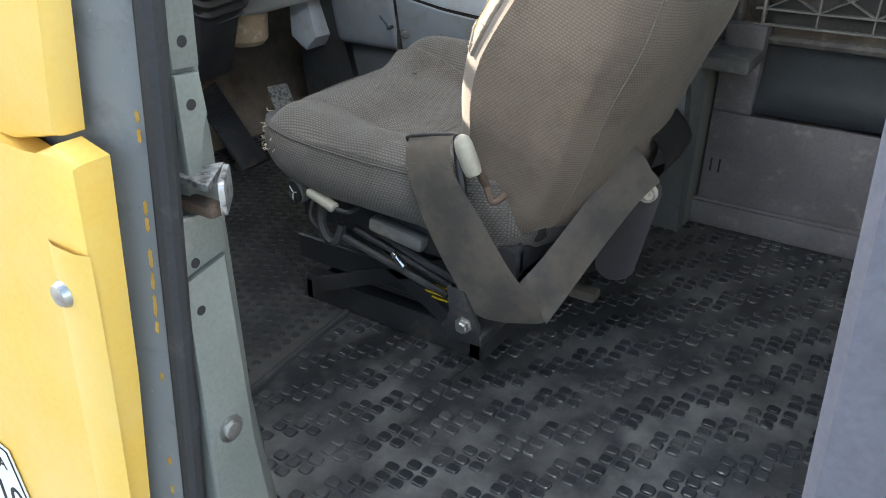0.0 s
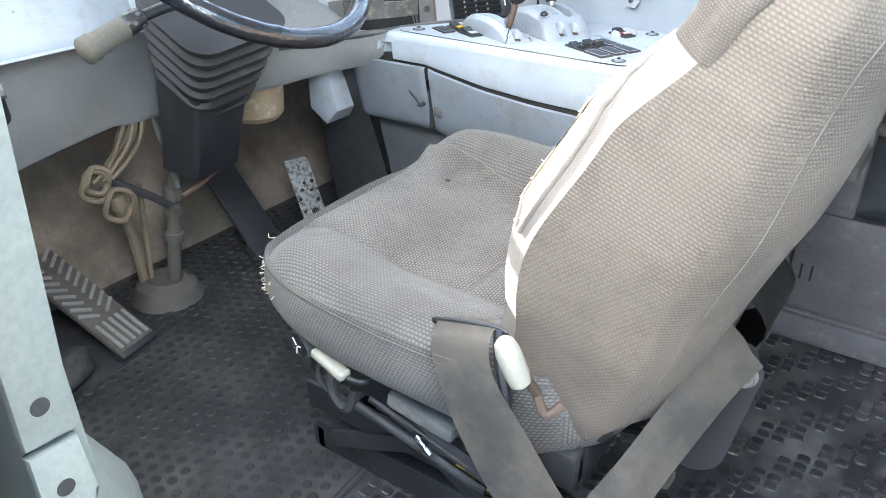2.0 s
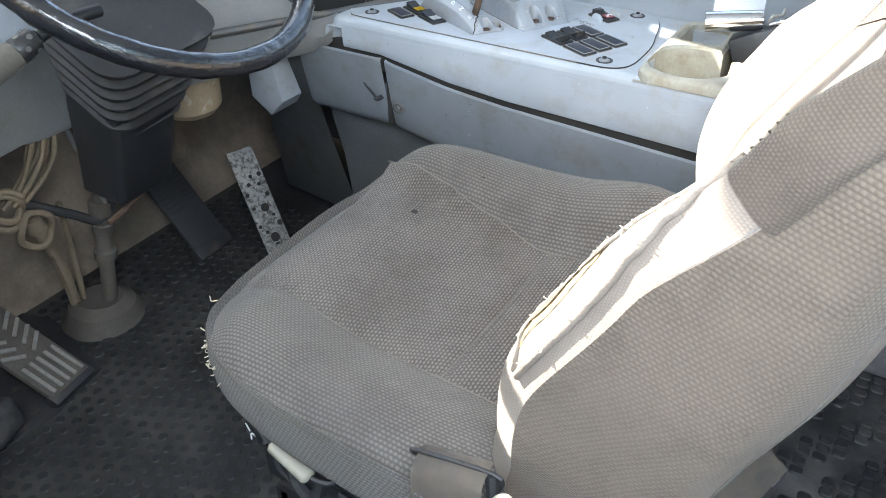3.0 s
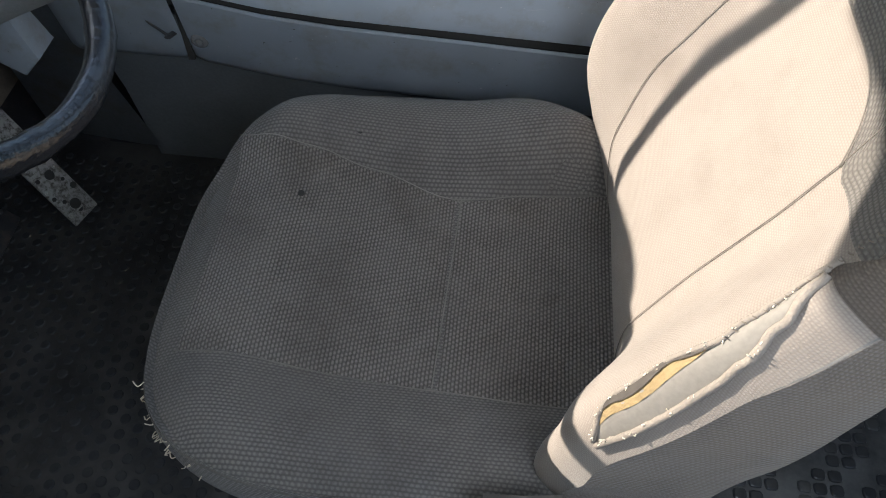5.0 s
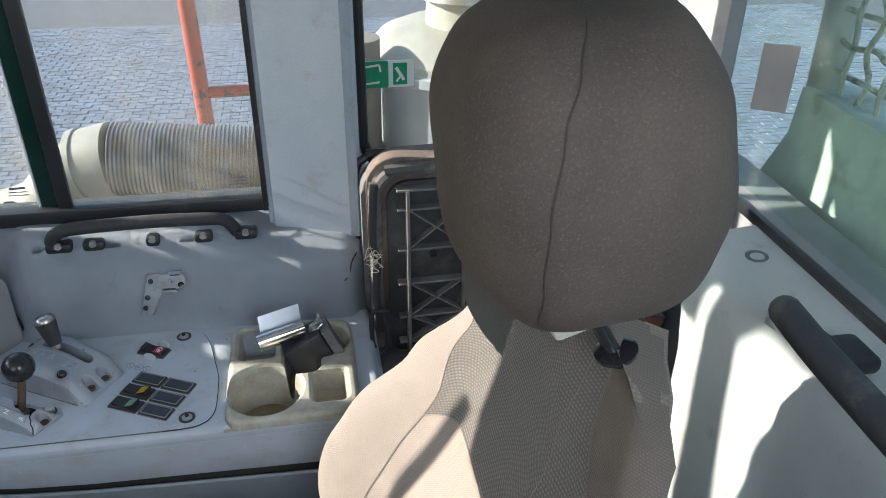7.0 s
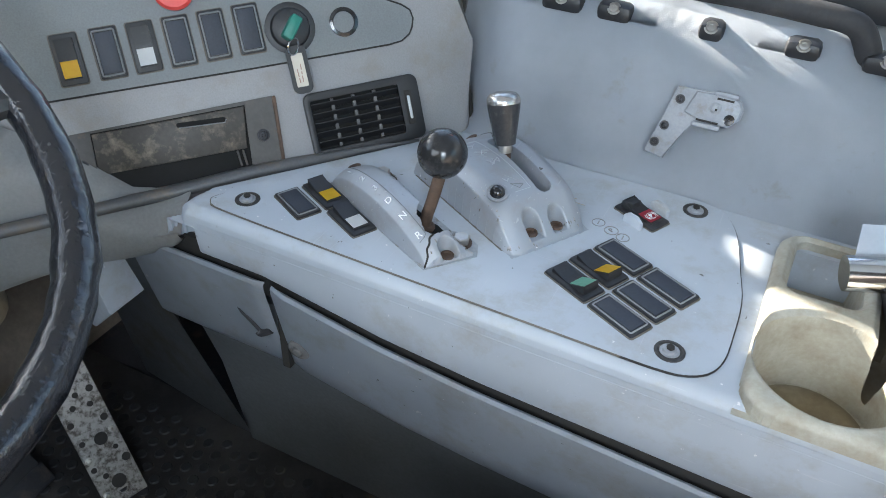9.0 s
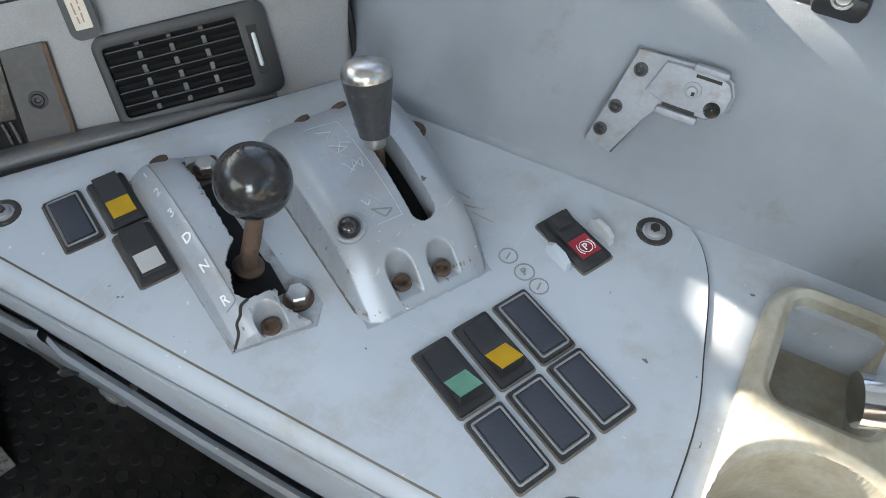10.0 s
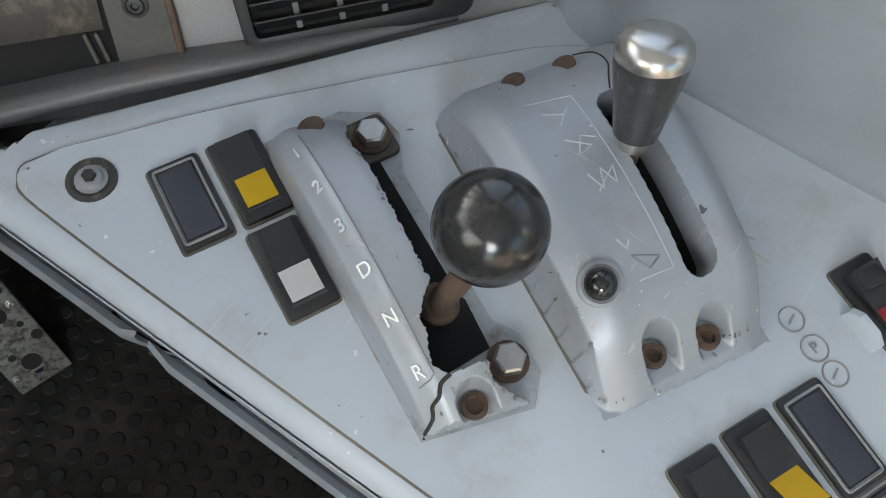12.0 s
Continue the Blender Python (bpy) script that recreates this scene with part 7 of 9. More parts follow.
    bm = bmnew()
    tube(bm, [e + Vector((0.02, -0.065, -0.03)), e + Vector((0.01, 0.0, -0.022)), e + Vector((0.0, 0.075, 0.0))], 0.005, 8, 3)
    part("clamp_rod", bm, RUST, b)
    bm = bmnew()
    lathe(bm, Vector((-0.800, 0.020, 0.250)), (-0.10, -0.12, -1), [(-0.05, 0.010), (0, 0.012), (0.002, 0.020), (0.025, 0.020), (0.027, 0.013), (0.045, 0.013), (0.047, 0.018), (0.062, 0.018), (0.064, 0.013), (0.10, 0.015), (0.102, 0.020), (0.118, 0.020), (0.12, 0.014), (0.235, 0.014), (0.236, 0.0005)], 18)
    part("joint_shaft", bm, GRIME, b, "dusty universal joint shaft")
    bm = bmnew()
    lathe(bm, (-0.832, -0.020, 0.004), (0.04, 0.05, 1), [(0, 0.078), (0.006, 0.076), (0.018, 0.066), (0.032, 0.060), (0.040, 0.046), (0.046, 0.040), (0.040, 0.030), (0.040, 0.0005)], 26)
    part("floor_boot", bm, GRIME, b, "dusty rubber floor boot")


WORN_TREAD = plain("worn_tread", (0.25, 0.235, 0.22), 0.6, vary=0.25, relief=0.2, dirt=(0.13, 0.115, 0.10), dirt_at=(0.52, 0.7), dirt_scale=30)


def pedals():
    # treadle with chevron tread
    t = thing("brake_pedal", "worn treadle pedal with a chevron tread", "pedal", (-0.74, -0.17, 0.0))
    M = frame_of((-0.708, -0.180, 0.028), (-0.18, 0.98, 0.0), (-0.235, 0.015, 0.125))
    bm = bmnew()
    box(bm, (-0.042, 0.0, -0.014), (0.042, 0.265, 0.0), 0.004, 2, M)
    pad = part("pad", bm, GRIME, t)
    for i in range(9):
        for s in (-1, 1):
            bm = bmnew()
            y = 0.085 + 0.020 * i
            box(bm, (0.0, -0.0035, -0.001), (0.038, 0.0035, 0.004), 0.001, 1, M @ Matrix.Translation((s * 0.008, y, 0)) @ Matrix.Rotation(radians(35 if s > 0 else 145), 4, 'Z'))
            part("tread_bar", bm, WORN_TREAD, pad)
    for i in range(5):
        bm = bmnew()
        box(bm, (-0.034 + 0.0155 * i, 0.006, -0.001), (-0.027 + 0.0155 * i, 0.072, 0.004), 0.001, 1, M)
        part("tread_bar", bm, WORN_TREAD, pad)
    bm = bmnew()
    box(bm, (-0.045, -0.012, -0.024), (0.045, 0.012, -0.002), 0.004, 2, M)
    part("heel_hinge", bm, STEEL, t)
    # second pedal beside the column
    t = thing("throttle_pedal", "long black ribbed treadle pedal beside the column", "pedal", (-0.78, 0.2, 0.0))
    M = frame_of((-0.800, 0.240, 0.022), (-0.05, 1.0, 0.0), (-0.145, 0.030, 0.175))
    bm = bmnew()
    box(bm, (-0.045, 0.0, -0.012), (0.045, 0.240, 0.0), 0.004, 2, M)
    pad = part("pad", bm, RUBBER, t)
    for i in range(12):
        bm = bmnew()
        box(bm, (-0.038, 0.100 + 0.011 * i, -0.001), (0.038, 0.105 + 0.011 * i, 0.003), 0.0008, 1, M)
        part("tread_bar", bm, RUBBER, pad)
    bm = bmnew()
    box(bm, (-0.048, -0.012, -0.024), (0.048, 0.02, 0.002), 0.004, 2, M)
    part("heel_hinge", bm, STEEL, t)
    # bare drilled plate
    t = thing("drilled_plate", "bare scratched steel pedal plate with drilled holes", "pedal", (-0.80, 0.40, 0.0))
    M = frame_of((-0.682, 0.311, 0.010), (0.31, 0.95, 0.0), (-0.116, 0.035, 0.19))
    bm = bmnew()
    box(bm, (-0.029, 0.0, -0.004), (0.029, 0.225, 0.0), 0.001, 1, M)
    pl = part("plate", bm, BARE, t)
    rng = random.Random(2)
    for x, y, r in ((0.004, 0.095, 0.009), (0.0, 0.03, 0.010), (-0.02, 0.10, 0.004), (0.02, 0.12, 0.005), (0.012, 0.145, 0.004), (-0.01, 0.15, 0.004), (0.022, 0.055, 0.006), (-0.022, 0.06, 0.004), (0.0, 0.165, 0.004), (0.02, 0.165, 0.005), (-0.022, 0.13, 0.0045), (0.016, 0.075, 0.0035), (-0.012, 0.045, 0.004)):
        bm = bmnew()
        lathe(bm, M @ Vector((x, y, -0.0002)), M.to_3x3() @ Vector((0, 0, 1)), [(0, r), (0.0007, r), (0.0007, 0.0003)], 14)
        part("drilled_hole", bm, LINE_DARK, pl)
    for x, y in ((-0.022, 0.075), (0.022, 0.10), (-0.022, 0.02)):
        bm = bmnew()
        screw(bm, M @ Matrix.Translation((x, y, 0)), 0.004)
        part("screw", bm, ZINC, pl)
    bm = bmnew()
    tube(bm, [M @ Vector((0, 0.02, -0.004)), M @ Vector((0, -0.02, -0.03)), M @ Vector((0, -0.006, -0.030))], 0.008, 8, 4)
    part("arm", bm, STEEL, t)
    # small black switch block left of the treadle
    t = thing("foot_switch", "black foot switch housing on the floor", "switch", (-0.76, -0.30, 0.0))
    bm = bmnew()
    box(bm, (-0.055, -0.035, 0.0), (0.055, 0.035, 0.06), 0.012, 3, pose(-0.745, -0.315, 0.006, 0, -8, 20))
    part("housing", bm, RUBBER, t)
    # dark opening of the floor ahead of the sheet
    bm = bmnew()
    prism(bm, [(-0.97, -0.45), (-0.70, -0.38), (-0.69, -0.23), (-0.715, -0.12), (-0.90, -0.08), (-0.97, -0.10)], 0.002, 0.0095, 0.002)
    structure("floor_plate", bm, STEEL, "dark greasy steel floor plate under the pedals")


def lower_dash():
    """Light grey cowl that wraps round the driver's knees."""
    t = thing("dash_cowl", "pale grey moulded knee cowl under the dashboard", "cowl", (-0.85, 0.0, 0.4))
    plan = smooth_path([(-0.50, -0.70, 0), (-0.66, -0.55, 0), (-0.755, -0.36, 0), (-0.785, -0.15, 0), (-0.775, 0.05, 0), (-0.735, 0.20, 0), (-0.665, 0.30, 0), (-0.575, 0.352, 0), (-0.535, 0.366, 0)], 6)
    bm = bmnew()
    rows = []
    for i, p in enumerate(plan):
        s = i / (len(plan) - 1)
        low = 0.385 + 0.02 * min(1, s * 1.6) + 0.068 * max(0.0, (s - 0.66) / 0.34)
        if s < 0.42:
            low = 0.30 + 0.105 * (s / 0.42) ** 0.6
        top = 0.70 - 0.20 * max(0.0, min(1.0, (s - 0.55) / 0.30))
        a, b = plan[max(i - 1, 0)], plan[min(i + 1, len(plan) - 1)]
        d = (b - a).normalized()
        out = Vector((-d.y, d.x, 0))
        rows.append([p + out * o + Vector((0, 0, z)) for o, z in ((0.05, low + 0.006), (0.006, low), (0.0, low + 0.010), (0.0, (low + top) / 2), (0.004, top - 0.02), (0.02, top), (0.25 - 0.21 * float(sstep(0.55, 0.72, s)), top + 0.08 - 0.07 * float(sstep(0.55, 0.72, s))))])
    loft(bm, rows)
    bmesh.ops.solidify(bm, geom=bm.faces[:], thickness=0.004)
    part("panel", bm, plain("cowl_grey", (0.42, 0.43, 0.43), 0.5, vary=0.1, fine=300, relief=0.1, dirt=(0.33, 0.29, 0.24), dirt_at=(0.56, 0.8)), t, "", 50)
    bm = bmnew()
    loft(bm, [[(-1.10, -0.72, 0.80), (-0.80, -0.70, 0.80), (-0.78, -0.70, 0.72)], [(-1.10, 0.3, 0.80), (-0.78, 0.3, 0.80), (-0.74, 0.3, 0.74)], [(-1.10, 0.74, 0.74), (-0.70, 0.74, 0.72), (-0.66, 0.70, 0.70)]])
    bmesh.ops.solidify(bm, geom=bm.faces[:], thickness=0.01)
    part("top_pad", bm, GREY_DASH, t)
    # instrument binnacle edge and switch on the left
    bm = bmnew()
    box(bm, (-0.15, -0.10, -0.012), (0.15, 0.10, 0.0), 0.02, 3, Matrix.Translation((-0.785, -0.16, 0.655)) @ Matrix.Rotation(radians(70), 4, 'Y') @ Matrix.Rotation(radians(90), 4, 'Z'))
    part("left_panel", bm, GREY_SMOOTH, t)
    k = thing("cowl_lever", "black pull lever with a grey grip on the cowl", "lever", (-0.62, -0.36, 0.5))
    bm = bmnew()
    box(bm, (-0.035, -0.03, -0.03), (0.035, 0.03, 0.03), 0.008, 2, pose(-0.715, -0.335, 0.515, 20, 10, 30))
    part("block", bm, BLACK, k)
    bm = bmnew()
    tube(bm, [(-0.70, -0.345, 0.525), (-0.675, -0.33, 0.545), (-0.665, -0.31, 0.55)], 0.012, 10, 5)
    part("grip", bm, DUSTY, k)
    # rusty lamp body hanging under the cowl
    h = thing("wiper_motor", "rusty dusty motor housing under the dashboard", "motor", (-0.80, 0.22, 0.36))
    bm = bmnew()
    lathe(bm, (-0.80, 0.255, 0.415), (-0.05, 0.02, -1), [(0, 0.058), (0.02, 0.062), (0.075, 0.060), (0.088, 0.05), (0.09, 0.0005)], 24)
    part("housing", bm, plain("dusty_rust", (0.36, 0.28, 0.19), 0.8, vary=0.3, relief=0.4, dirt=(0.55, 0.5, 0.42), dirt_at=(0.55, 0.66), dirt_scale=22), h)
    bm = bmnew()
    for i in range(4):
        tube(bm, [(-0.76 + 0.01 * i, 0.20 + 0.015 * i, 0.43), (-0.748 + 0.01 * i, 0.21 + 0.02 * i, 0.415), (-0.752 + 0.012 * i, 0.235 + 0.016 * i, 0.425)], 0.006, 7, 5)
    part("yellow_foam", bm, FOAM, h, "crumbled yellow foam")
    # wiring loom
    l = thing("wiring_loom", "dusty bundle of cables hanging under the cowl", "cables", (-0.86, -0.05, 0.0))
    rng = random.Random(11)
    for i in range(9):
        o = Vector((rng.uniform(-.012, .012), rng.uniform(-.014, .014), 0))
        bm = bmnew()
        tube(bm, [Vector((-0.80, -0.035, 0.43)) + o, Vector((-0.815, -0.05, 0.37)) + o * 1.5, Vector((-0.83, -0.085 + 0.01 * (i % 3), 0.325)) + o, Vector((-0.835, -0.11, 0.30)) + o * 1.3], 0.0045, 6, 5)
        part("cable", bm, CABLE, l)
    for j, (c, r) in enumerate((((-0.825, -0.125, 0.295), 0.028), ((-0.822, -0.120, 0.305), 0.024), ((-0.82, -0.09, 0.245), 0.030))):
        bm = bmnew()
        c = Vector(c)
        tube(bm, [c + Vector((0.006 * math.sin(3 * a), r * math.cos(a), r * math.sin(a))) for a in [2 * math.pi * i / 14 for i in range(14)]], 0.0058, 7, 2, True)
        part("coil", bm, CABLE, l)
    for pts, r, m in (([(-0.835, -0.10, 0.30), (-0.815, -0.03, 0.245), (-0.80, 0.01, 0.215), (-0.785, 0.035, 0.25), (-0.78, 0.04, 0.30)], 0.008, RUBBER),
                      ([(-0.84, -0.075, 0.25), (-0.85, -0.065, 0.20), (-0.855, -0.055, 0.12), (-0.86, -0.05, 0.02)], 0.010, CABLE),
                      ([(-0.84, -0.03, 0.26), (-0.85, -0.03, 0.16), (-0.86, -0.035, 0.02)], 0.006, CABLE),
                      ([(-0.80, 0.0, 0.40), (-0.79, 0.01, 0.33), (-0.785, 0.02, 0.25)], 0.005, DUSTY)):
        bm = bmnew()
        tube(bm, pts, r, 8, 6)
        part("cable", bm, m, l)
    bm = bmnew()
    lathe(bm, (-0.836, -0.085, 0.262), (-0.1, 0.2, -1), [(0, 0.016), (0.03, 0.018), (0.034, 0.012), (0.06, 0.013), (0.064, 0.009), (0.09, 0.009)], 12)
    part("connector", bm, CABLE, l, "dusty cable connector")


steering()
pedals()
lower_dash()


# ---- driver's seat ----
BK = frame_of((0.170, 0.0, 0.440), (0, 1, 0), (0.434, 0, 0.901))   # x across, y up the back, z out of its rear


def interp(tab, s):
    if s <= tab[0][0]:
        return tab[0][1]
    for (a, u), (b, v) in zip(tab[:-1], tab[1:]):
        if s <= b:
            k = (s - a) / (b - a)
            k = k * k * (3 - 2 * k)
            return u + (v - u) * k
    return tab[-1][1]


HALF = ((-0.150, 0.195), (-0.120, 0.232), (-0.06, 0.246), (0.02, 0.262), (0.12, 0.268), (0.22, 0.262), (0.32, 0.243), (0.42, 0.222), (0.49, 0.195), (0.535, 0.150), (0.562, 0.085), (0.572, 0.02))
HALF_DOOR = ((-0.150, 0.195), (-0.120, 0.232), (-0.06, 0.246), (0.02, 0.262), (0.12, 0.268), (0.22, 0.262), (0.32, 0.243), (0.42, 0.218), (0.48, 0.188), (0.52, 0.154), (0.545, 0.098), (0.560, 0.050), (0.572, 0.02))
WING = ((-0.15, 0.02), (-0.05, 0.060), (0.08, 0.082), (0.20, 0.074), (0.32, 0.045), (0.42, 0.018), (0.5, 0.004), (0.572, 0.0))
LUMB = ((-0.15, 0.0), (0.0, 0.008), (0.14, 0.020), (0.30, 0.008), (0.45, 0.0), (0.572, -0.01))
DEEP = ((-0.15, 0.100), (-0.10, 0.138), (0.0, 0.142), (0.15, 0.134), (0.35, 0.100), (0.43, 0.070), (0.50, 0.038), (0.55, 0.018), (0.572, 0.008))


def back_front(s, k):
    """Point of the backrest's face: s up the back, k from -1 to 1 across."""
    w = interp(HALF if k > 0 else HALF_DOOR, s)
    x = w * k
    wing = (interp(WING, s) - (0.034 * float(sstep(0.16, -0.02, s)) if k > 0 else 0.0)) * float(sstep(0.42, 0.90, abs(k)))
    edge = 0.030 * max(0.0, (abs(k) - 0.88) / 0.12) ** 2
    edge += 0.078 * float(sstep(0.055, -0.12, s)) * (0.25 + 0.75 * float(sstep(-0.95, -0.35, k)))
    top = 0.03 * max(0.0, (s - 0.50) / 0.072) ** 2
    return BK @ Vector((x, s, -(wing + interp(LUMB, s) * (1 - abs(k) ** 2)) + edge + top))


def back_rear(s, k):
    w = interp(HALF if k > 0 else HALF_DOOR, s) * 0.985
    d = interp(DEEP, s)
    bulge = d * (1 - interp(((-0.15, 0.15), (-0.05, 0.28), (0.10, 0.45), (0.30, 0.55)), s) * abs(k) ** 3.2)
    top = 0.02 * max(0.0, (s - 0.50) / 0.072) ** 2
    tuck = 0.030 * float(sstep(0.02, -0.13, s)) * float(sstep(-0.9, -0.3, k))
    return BK @ Vector((w * k * (1 - 0.05 * abs(k)), s, bulge - top + tuck))


def seam(bm, pts, r=0.0010):
    tube(bm, pts, r, 5, 3)


def seat():
    t = thing("driver_seat", "worn grey beige cloth driver seat with a torn side bolster", "seat", (0.02, 0.0, 0.0))
    rng = random.Random(7)
    # cushion
    def rim(a):
        """Outline of the cushion at angle a: rounded front corners, straight rear."""
        c, s = math.cos(a), math.sin(a)
        p = 3.6 if c < 0 or s < 0 else 3.6 - 1.1 * min(1.0, 2.2 * c * s)
        rx = 0.300 if c < 0 else 0.262
        ry = (0.272 if s < 0 else 0.280) - 0.020 * max(0.0, -c)
        q = (abs(c / rx) ** p + abs(s / ry) ** p) ** (-1 / p)
        return q * c - 0.028, q * s

    def top(x, y):
        u, v = (x + 0.028) / 0.28, y / 0.26
        z = 0.362 + 0.020 * float(sstep(-0.15, -0.75, u)) - 0.018 * float(sstep(-0.70, -1.0, u))
        z += (0.024 if v < 0 else 0.056) * float(sstep(0.45, 0.82, abs(v))) * (1 - (0.5 if v < 0 else 0.18) * float(sstep(0.0, -1.0, u)))
        z -= 0.006 * (1 - min(1, u * u + v * v))
        z += 0.040 * float(sstep(0.0, 0.7, u)) * float(sstep(0.35, 0.8, v))
        # stitched furrows and slack folds
        for line in (seam_near(x), seam_far(x)):
            z -= 0.0024 * math.exp(-((y - line) / 0.010) ** 2)
        z += 0.0009 * math.sin(31 * x + 9 * y) * math.sin(17 * y - 12 * x)
        return z
    def seam_near(x):
        return -interp(((-0.31, 0.124), (-0.23, 0.127), (-0.13, 0.131), (0.0, 0.138), (0.12, 0.144), (0.25, 0.146)), x)

    def seam_far(x):
        return interp(((-0.31, 0.178), (-0.26, 0.173), (-0.19, 0.165), (-0.11, 0.153), (0.0, 0.130), (0.09, 0.137), (0.25, 0.140)), x)
    rows = []
    N = 200
    for f in [0.02 + 0.96 * i / 44 for i in range(45)]:
        row = []
        for i in range(N + 1):
            a = 2 * math.pi * i / N
            x, y = rim(a)
            x, y = -0.028 + (x + 0.028) * f, y * f
            drop = 0.030 * max(0.0, (f - 0.80) / 0.2) ** 2.2
            row.append((x, y, top(x, y) - drop))
        rows.append(row)
    for f, z in ((1.0, 0.352), (1.015, 0.325), (1.012, 0.300), (0.985, 0.282), (0.95, 0.268), (0.90, 0.262)):
        row = []
        for i in range(N + 1):
            a = 2 * math.pi * i / N
            x, y = rim(a)
            lift = (0.016 if y < 0 else 0.040) * float(sstep(0.5, 0.9, abs(y) / 0.27)) * (1 if z > 0.33 else 0.5)
            sink = 0.030 * float(sstep(0.05, 0.2, x)) if z < 0.31 else 0
            row.append((-0.028 + (x + 0.028) * f, y * f, z + lift - sink + 0.0015 * math.sin(7 * a)))
        rows.append(row)
    bm = bmnew()
    vr = loft(bm, rows)
    bm.faces.new(vr[0][:-1])
    uv = bm.loops.layers.uv.new("cloth")
    bm.normal_update()
    for f in bm.faces:
        n = f.normal
        for l in f.loops:
            c = l.vert.co
            if abs(n.z) > 0.6:
                l[uv].uv = (c.x, c.y)
            elif abs(n.y) > abs(n.x):
                l[uv].uv = (c.x, c.z)
            else:
                l[uv].uv = (c.z, c.y)
    bmesh.ops.remove_doubles(bm, verts=bm.verts, dist=1e-5)
    cushion = part("cushion", bm, FABRIC_SIDE, t, "flattened soiled cloth cushion", 80)

    def on_top(x, y):
        return Vector((x, y, top(x, y) + 0.0006))
    for name, x0, x1, cl, tag in (("centre_panel", -0.283, -0.001, FABRIC, "woven middle panel of the cushion"), ("rear_insert", 0.001, 0.205, FABRIC, "woven rear insert of the cushion")):
        bm = bmnew()
        cols = []
        for i in range(25):
            x = x0 + (x1 - x0) * i / 24
            near, far = seam_near(x), seam_far(x)
            col = []
            for q in [j / 24 for j in range(25)]:
                e = min(q, 1 - q, i / 24 if name == "rear_insert" else 1 - i / 24)
                col.append(on_top(x, near + (far - near) * q) + Vector((0, 0, 0.0030 * (1 - math.exp(-e * 22)) - 0.0009)))
            cols.append(col)
        cloth(bm, cols)
        part(name, bm, cl, cushion, tag, 80)
    lines = [[on_top(x, fn(x)) + Vector((0, 0, 0.0003)) for x in [-0.288 + 0.02 * i for i in range(25)]] for fn in (seam_near, seam_far)]
    lines.append([on_top(0.004 * math.sin(9 * y), y) + Vector((0, 0, 0.0003)) for y in [-0.136 + 0.019 * i for i in range(15)]])
    for ln in lines:
        bm = bmnew()
        seam(bm, ln, 0.0008)
        part("seam", bm, SEAM_DARK, cushion)
    # welt between top and side of the cushion, door side
    bm = bmnew()
    pts = []
    for i in range(40):
        a = radians(205 + 125 * i / 39)
        x, y = rim(a)
        pts.append(Vector((-0.028 + (x + 0.028) * 1.006, y * 1.006, 0.346 + 0.014 * float(sstep(0.5, 0.9, abs(y) / 0.27)))))
    tube(bm, pts, 0.0011, 6, 2)
    part("welt", bm, FABRIC_SIDE_PLAIN, cushion, "stitched edge welt")
    bm = bmnew()
    lathe(bm, on_top(-0.195, 0.103) + Vector((0, 0, 0.0014)), (0, 0, 1), [(0, 0.0052), (0.0012, 0.0046), (0.0011, 0.0003)], 9)
    part("burn_hole", bm, LINE_DARK, cushion, "small black burn hole")
    bm = bmnew()
    lathe(bm, on_top(-0.132, 0.186) - Vector((0, 0, 0.001)), (0, 0, 1), [(0, 0.0028), (0.0006, 0.0022), (0.0006, 0.0003)], 8)
    part("burn_hole", bm, LINE_DARK, cushion, "tiny black burn hole")
    # frayed front corner
    for i in range(26):
        a = radians(218 + rng.uniform(-9, 14))
        x, y = rim(a)
        p = Vector((x, y, 0.338 + rng.uniform(-0.03, 0.02)))
        bm = bmnew()
        tube(bm, [p, p + Vector((rng.uniform(-.010, .0), rng.uniform(-.008, .004), rng.uniform(-.005, .005))), p + Vector((rng.uniform(-.011, -.002), rng.uniform(-.009, .004), rng.uniform(-.009, .004)))], 0.0007, 4, 3)
        part("frayed_thread", bm, THREAD, cushion)

    # backrest face: plain bolsters and a woven middle
    ss = [-0.150 + 0.722 * i / 60 for i in range(61)]
    ks = [-1 + 2 * j / 56 for j in range(57)]

    proud = BK.to_3x3() @ Vector((0, 0, -1))

    def edge_console(s):
        return interp(((-0.13, 0.53), (0.02, 0.54), (0.16, 0.575), (0.316, 0.60), (0.40, 0.75), (0.47, 0.90), (0.56, 0.93)), s)

    def edge_door(s):
        return -interp(((0.30, 0.90), (0.404, 0.80), (0.454, 0.68), (0.492, 0.44), (0.55, 0.30)), s)

    def arch(k):
        """Upper edge of the lumbar field."""
        return 0.331 - 0.075 * ((k - 0.10) / 0.56) ** 4
    bm = bmnew()
    cloth(bm, [[back_front(s, k) for k in ks] for s in ss])
    face = part("backrest_face", bm, FABRIC_PLAIN, t, "sun faded backrest face", 80)
    bm = bmnew()
    rows = []
    for i in range(31):
        f = i / 30
        row = []
        for j in range(37):
            k0 = j / 36
            top = 0.566
            kk = edge_door(0.33) + (0.60 - edge_door(0.33)) * k0
            lo = arch(max(-0.40, min(0.60, kk))) if kk > -0.40 else 0.283 + 0.06 * (-0.40 - kk)
            s = lo + (top - lo) * f
            k = edge_door(s) + (edge_console(s) - edge_door(s)) * k0
            row.append(back_front(s, k) + proud * 0.0012)
        rows.append(row)
    cloth(bm, rows)
    part("woven_panel", bm, FABRIC_RIB, face, "ribbed grey upper panel of the backrest", 80)

    # overlay in darker brown: shade and stains put into the cloth's colour
    bm = bmnew()
    rows = []
